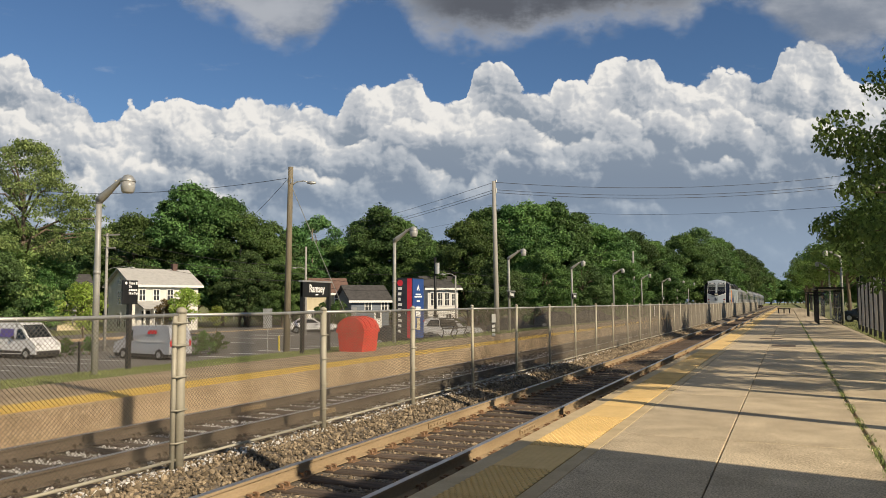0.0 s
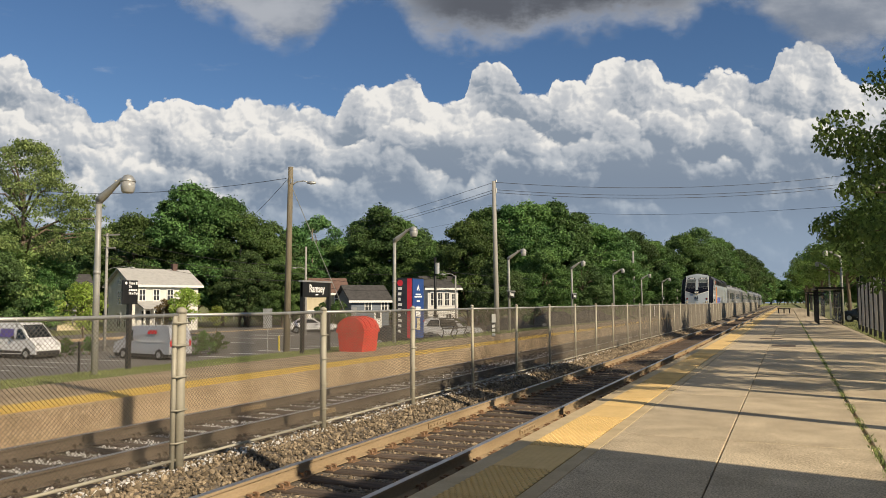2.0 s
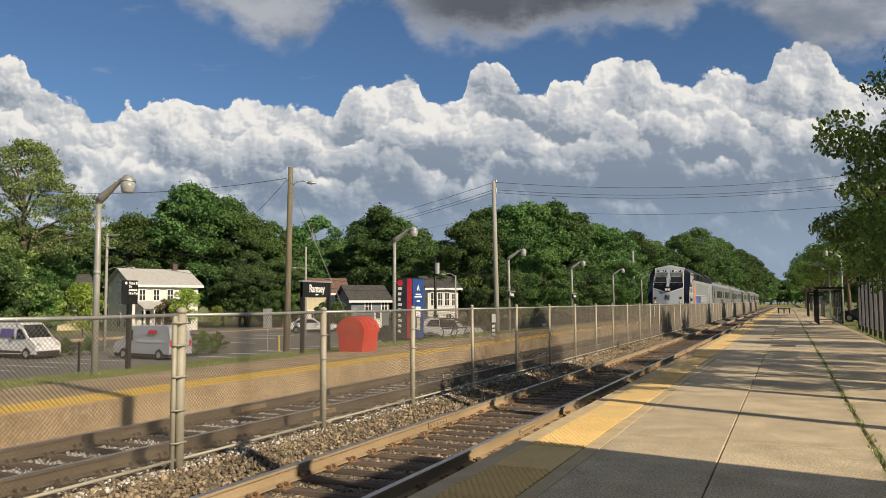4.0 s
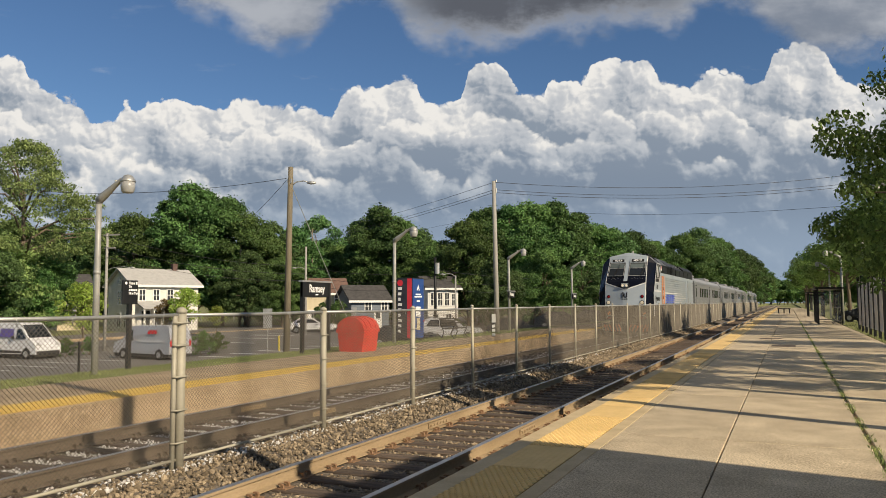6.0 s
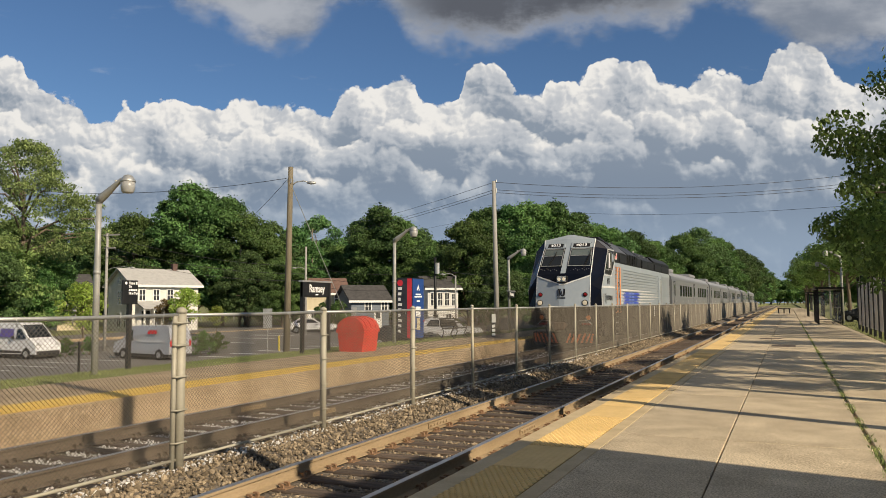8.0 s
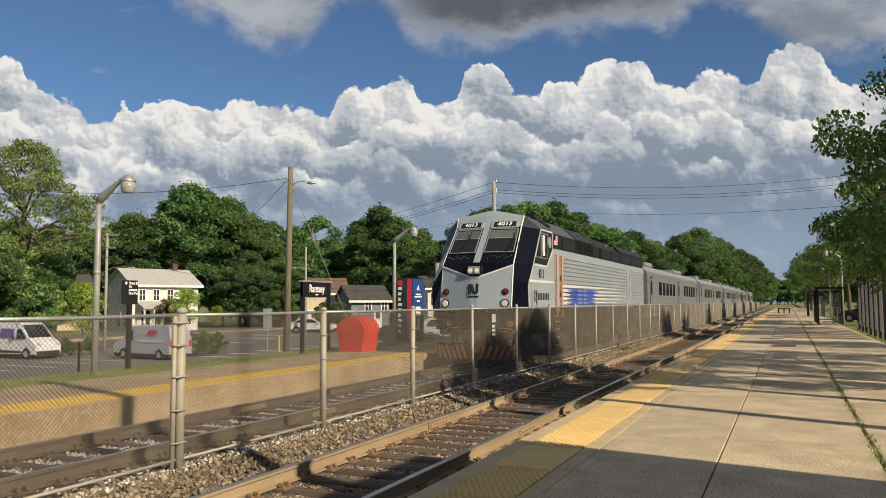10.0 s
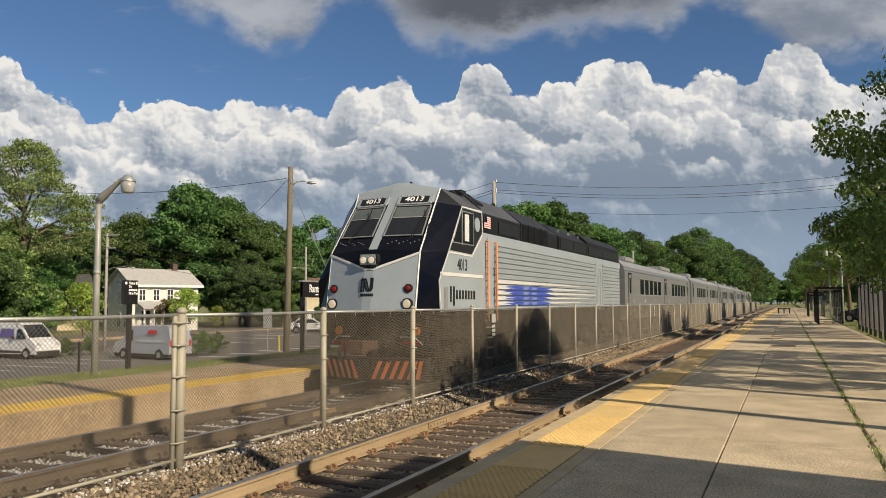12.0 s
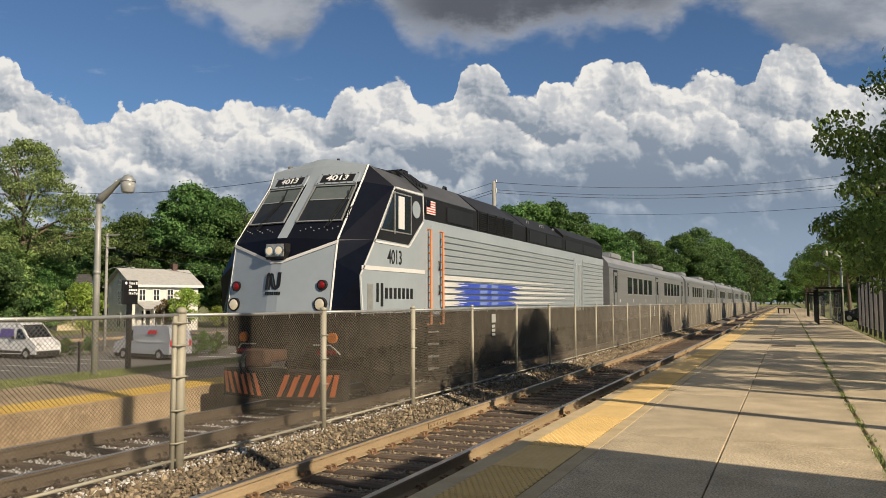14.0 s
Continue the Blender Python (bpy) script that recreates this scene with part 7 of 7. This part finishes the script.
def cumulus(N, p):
    """Heaps stacked from back to front, light and shade painted in: bright on the sunward rim and grey towards the
    foot.
    """
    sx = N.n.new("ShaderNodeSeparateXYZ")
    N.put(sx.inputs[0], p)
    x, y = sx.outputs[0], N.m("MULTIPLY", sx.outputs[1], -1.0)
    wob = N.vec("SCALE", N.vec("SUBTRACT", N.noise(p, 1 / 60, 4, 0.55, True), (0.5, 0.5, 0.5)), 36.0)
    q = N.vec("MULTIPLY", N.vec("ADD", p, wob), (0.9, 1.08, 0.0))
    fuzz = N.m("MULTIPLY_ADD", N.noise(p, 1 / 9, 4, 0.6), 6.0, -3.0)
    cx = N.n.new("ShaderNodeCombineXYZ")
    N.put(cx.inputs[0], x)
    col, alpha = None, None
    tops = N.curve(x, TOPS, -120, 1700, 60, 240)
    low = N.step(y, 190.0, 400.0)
    # painted-in shade: the long grey belly under the heaps, deeper to one side
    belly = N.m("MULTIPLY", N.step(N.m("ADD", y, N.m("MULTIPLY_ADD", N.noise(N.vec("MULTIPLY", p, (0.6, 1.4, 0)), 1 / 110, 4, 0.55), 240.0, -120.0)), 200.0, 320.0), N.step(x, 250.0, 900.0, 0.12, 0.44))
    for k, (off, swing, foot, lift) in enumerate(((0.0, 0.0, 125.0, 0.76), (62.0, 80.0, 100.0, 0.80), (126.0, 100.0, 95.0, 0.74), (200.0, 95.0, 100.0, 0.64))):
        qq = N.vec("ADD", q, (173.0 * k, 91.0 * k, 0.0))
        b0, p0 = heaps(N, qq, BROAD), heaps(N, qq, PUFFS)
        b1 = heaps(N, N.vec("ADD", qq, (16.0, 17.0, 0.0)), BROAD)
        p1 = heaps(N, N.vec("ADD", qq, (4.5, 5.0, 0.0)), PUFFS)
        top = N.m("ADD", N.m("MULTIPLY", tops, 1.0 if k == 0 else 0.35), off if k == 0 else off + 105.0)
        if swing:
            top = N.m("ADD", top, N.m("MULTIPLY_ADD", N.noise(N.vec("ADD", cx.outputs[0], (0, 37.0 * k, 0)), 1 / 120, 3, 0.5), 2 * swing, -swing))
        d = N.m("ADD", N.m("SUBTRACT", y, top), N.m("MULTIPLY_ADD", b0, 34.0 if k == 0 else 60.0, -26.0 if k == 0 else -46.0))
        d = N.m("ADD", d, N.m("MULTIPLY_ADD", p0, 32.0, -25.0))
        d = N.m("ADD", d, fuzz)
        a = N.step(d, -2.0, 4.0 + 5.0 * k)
        # sunlight from the upper right, painted in as brightness on the heaps' slopes
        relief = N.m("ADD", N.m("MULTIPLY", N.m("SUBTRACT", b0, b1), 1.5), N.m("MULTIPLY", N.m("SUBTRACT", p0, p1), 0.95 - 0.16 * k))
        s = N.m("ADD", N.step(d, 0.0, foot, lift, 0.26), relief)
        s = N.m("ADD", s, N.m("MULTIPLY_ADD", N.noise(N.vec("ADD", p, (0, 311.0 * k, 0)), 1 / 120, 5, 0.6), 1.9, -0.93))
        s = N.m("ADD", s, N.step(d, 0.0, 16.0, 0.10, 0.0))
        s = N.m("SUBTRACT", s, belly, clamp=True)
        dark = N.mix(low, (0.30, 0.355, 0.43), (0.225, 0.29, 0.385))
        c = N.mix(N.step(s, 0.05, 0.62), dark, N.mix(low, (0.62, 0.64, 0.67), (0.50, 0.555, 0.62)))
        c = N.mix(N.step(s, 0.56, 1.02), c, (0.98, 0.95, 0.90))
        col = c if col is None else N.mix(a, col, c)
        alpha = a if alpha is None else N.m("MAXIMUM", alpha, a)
    # haze towards the horizon, mixed into the cloud colour
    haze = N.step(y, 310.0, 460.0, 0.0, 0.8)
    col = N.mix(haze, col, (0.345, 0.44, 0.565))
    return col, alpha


def overhead(N, p):
    sx = N.n.new("ShaderNodeSeparateXYZ")
    N.put(sx.inputs[0], p)
    x, y = sx.outputs[0], N.m("MULTIPLY", sx.outputs[1], -1.0)
    base = N.curve(x, BASES, -120, 1700, -120, 140)
    depth = N.m("SUBTRACT", base, y)
    n1 = N.noise(N.vec("MULTIPLY", p, (0.8, 1.2, 0)), 1 / 70, 8, 0.62)
    n2 = N.noise(N.vec("MULTIPLY", p, (0.5, 1.5, 0)), 1 / 150, 5, 0.55)
    d2 = N.m("ADD", depth, N.m("MULTIPLY_ADD", n1, 110.0, -55.0))
    alpha = N.m("MULTIPLY", N.step(d2, -20.0, 38.0), 0.94)
    # self-shade of the thick middle, painted in as a darker core
    core = N.m("MULTIPLY", N.step(N.m("ADD", d2, N.m("MULTIPLY_ADD", n2, 70.0, -35.0)), 8.0, 66.0), N.m("MULTIPLY", N.step(x, 640.0, 820.0), N.step(x, 1120.0, 1300.0, 1.0, 0.0)))
    col = N.mix(N.step(N.m("ADD", n2, N.m("MULTIPLY", n1, 0.5)), 0.55, 0.95), (0.25, 0.285, 0.345), (0.50, 0.52, 0.56))
    col = N.mix(core, col, (0.125, 0.13, 0.145))
    return col, alpha


def wisps(N, p):
    c = N.noise(N.vec("MULTIPLY", p, (0.35, 1.3, 0)), 1 / 60, 6, 0.62)
    sx = N.n.new("ShaderNodeSeparateXYZ")
    N.put(sx.inputs[0], p)
    y = N.m("MULTIPLY", sx.outputs[1], -1.0)
    a = N.m("MULTIPLY", N.step(c, 0.60, 0.78), N.step(y, 60.0, 190.0, 0.10, 0.5))
    return N.mix(c, (0.40, 0.47, 0.60), (0.75, 0.77, 0.80)), a


clouds = [(sky_sheet("backdrop_cumulus", "glowing backdrop of white cumulus above the woods, its sunlight and shade painted in", 3600, cumulus, -40, 640), 1.0),
          (sky_sheet("backdrop_overhead", "grey cloud bases along the top of the sky", 3300, overhead, -200, 220), 1.2),
          (sky_sheet("backdrop_wisps", "thin wisps of cloud in the blue", 3900, wisps, -60, 420), 0.8)]

# ---- loose stone and paving pieces ----
def off_rails(px, py):
    ok = np.ones(len(px), bool)
    for cx in (CX1, CX2):
        for s in (-1, 1):
            ok &= np.abs(px - cx - s * 0.7535) > 0.11
        on_tie = (np.abs(((py - 1.0) / 0.505 + 0.5) % 1.0 - 0.5) < 0.27) & (np.abs(px - cx) < 1.33)
        ok &= ~on_tie
    return ok


stones("ballast_stones", M["ballast"], 48000, (-7.1, -3.1, 4.5, 30), 0.0265, 1, "loose broken grey-brown ballast stones", off_rails)
stones("ballast_stones", M["ballast"], 15000, (-7.1, -5.3, 26, 75), 0.042, 4, "loose broken grey-brown ballast stones along the fence", off_rails)
stones("ballast_stones", M["white_stone"], 30000, (-9.7, -6.35, 4.5, 30), 0.021, 2, "pale crushed stones along the far track", off_rails)
stones("rusty_stones", M["rust"], 900, (-5.75, -4.75, 7.5, 14), 0.022, 6, "rust-stained stones beside the rail", off_rails)
slabs(near)


def blades(name, n, region, h, seed, label, zf, clump=None):
    """Grass as bent two-sided blades, one mesh."""
    rng = np.random.RandomState(seed)
    x0, x1, y0, y1 = region
    px, py = rng.uniform(x0, x1, n), y0 + (y1 - y0) * rng.uniform(0, 1, n) ** 1.5
    if clump is not None:
        ok = np.array([noise.noise((0.0, y * 1.3, 4.0)) + 0.25 * noise.noise((3.0, y * 6.0, 1.0)) for y in py]) > clump
        px, py = px[ok], py[ok]
    n = len(px)
    pz = np.array([zf(x) for x in px])
    a = rng.uniform(0, 2 * np.pi, n)
    hh = h * rng.uniform(0.5, 1.3, n)
    w = hh * 0.10
    lean = rng.uniform(0.1, 0.6, n) * hh
    b = rng.uniform(0, 2 * np.pi, n)
    base = np.stack([px, py, pz], -1)
    side = np.stack([np.cos(a) * w, np.sin(a) * w, 0 * a], -1)
    tip = np.stack([np.cos(b) * lean, np.sin(b) * lean, hh], -1)
    v = np.stack([base - side, base + side, base + side * 0.6 + tip * 0.6, base + tip], 1).reshape(-1, 3)
    ob = new(name, raw(name, v.tolist(), np.arange(4 * n).reshape(-1, 4).tolist(), M["blade"]))
    tagged(ob, label, "grass", kind="stuff")


blades("seam_weeds", 9000, (0.765, 0.885, 6.0, 70.0), 0.055, 9, "green weeds growing in the platform joint", lambda x: 0.17, -0.12)
blades("verge_grass", 30000, (-15.3, -12.8, 7.0, 45.0), 0.07, 10, "rough green grass behind the far platform", ground_z)
blades("right_verge_grass", 5000, (3.45, 6.0, 26.0, 70.0), 0.10, 11, "green grass beside the platform", lambda x: 0.17)

# ---- what moves ----
ARRIVE = [(0.0, 100.83), (0.5, 95.01), (1.0, 89.33), (1.5, 83.79), (2.0, 78.42), (2.5, 73.22), (3.0, 68.2), (3.5, 63.38), (4.0, 58.76), (4.5, 54.35), (5.0, 50.16), (5.5, 46.18), (6.0, 42.43), (6.5, 38.89), (7.0, 35.59), (7.5, 32.5), (8.0, 29.64), (8.5, 27.0), (9.0, 24.58), (9.5, 22.37), (10.0, 20.37), (10.5, 18.58), (11.0, 16.98), (11.5, 15.57), (12.0, 14.34), (12.5, 13.29), (13.0, 12.4), (13.5, 11.67), (14.0, 11.09)]


def place_at(t):
    """Where the train stands at t, on a smooth curve through ARRIVE."""
    k = min(max(int(t / 0.5), 0), len(ARRIVE) - 2)
    p = [ARRIVE[min(max(k + j, 0), len(ARRIVE) - 1)][1] for j in (-1, 0, 1, 2)]
    u = t / 0.5 - k
    return p[1] + 0.5 * u * (p[2] - p[0] + u * (2 * p[0] - 5 * p[1] + 4 * p[2] - p[3] + u * (3 * (p[1] - p[2]) + p[3] - p[0])))


def roll_wheels(axles):
    for a in axles:
        x, y, r = a.matrix_basis.translation
        walk(a, [(i / FPS, Matrix.Translation((x, y, r)) @ Matrix.Rotation((11.09 - place_at(i / FPS)) / r, 4, "X")) for i in range(0, 421)])


def motions():
    roll_wheels(loco_axles)
    for c in coaches:
        roll_wheels([o for o in c.children if o.name.startswith("wheelset")])
    walk(loco, [(t, pose(CX2, y, ZT2)) for t, y in ARRIVE])
    for i, c in enumerate(coaches):
        walk(c, [(t, pose(CX2, y + 19.75 + 25.91 * i, ZT2)) for t, y in ARRIVE])

    for c, speed in clouds:
        o = c.matrix_basis.copy()
        k = o.translation.length / 1351.6 * speed
        way = (AIM_R * -23.0 + Vector((AIM.x, AIM.y, 0)) * 14.0) * k
        walk(c, [(t, Matrix.Translation(way * (t / 14.0)) @ o) for t in (0.0, 7.0, 14.0)])


motions()
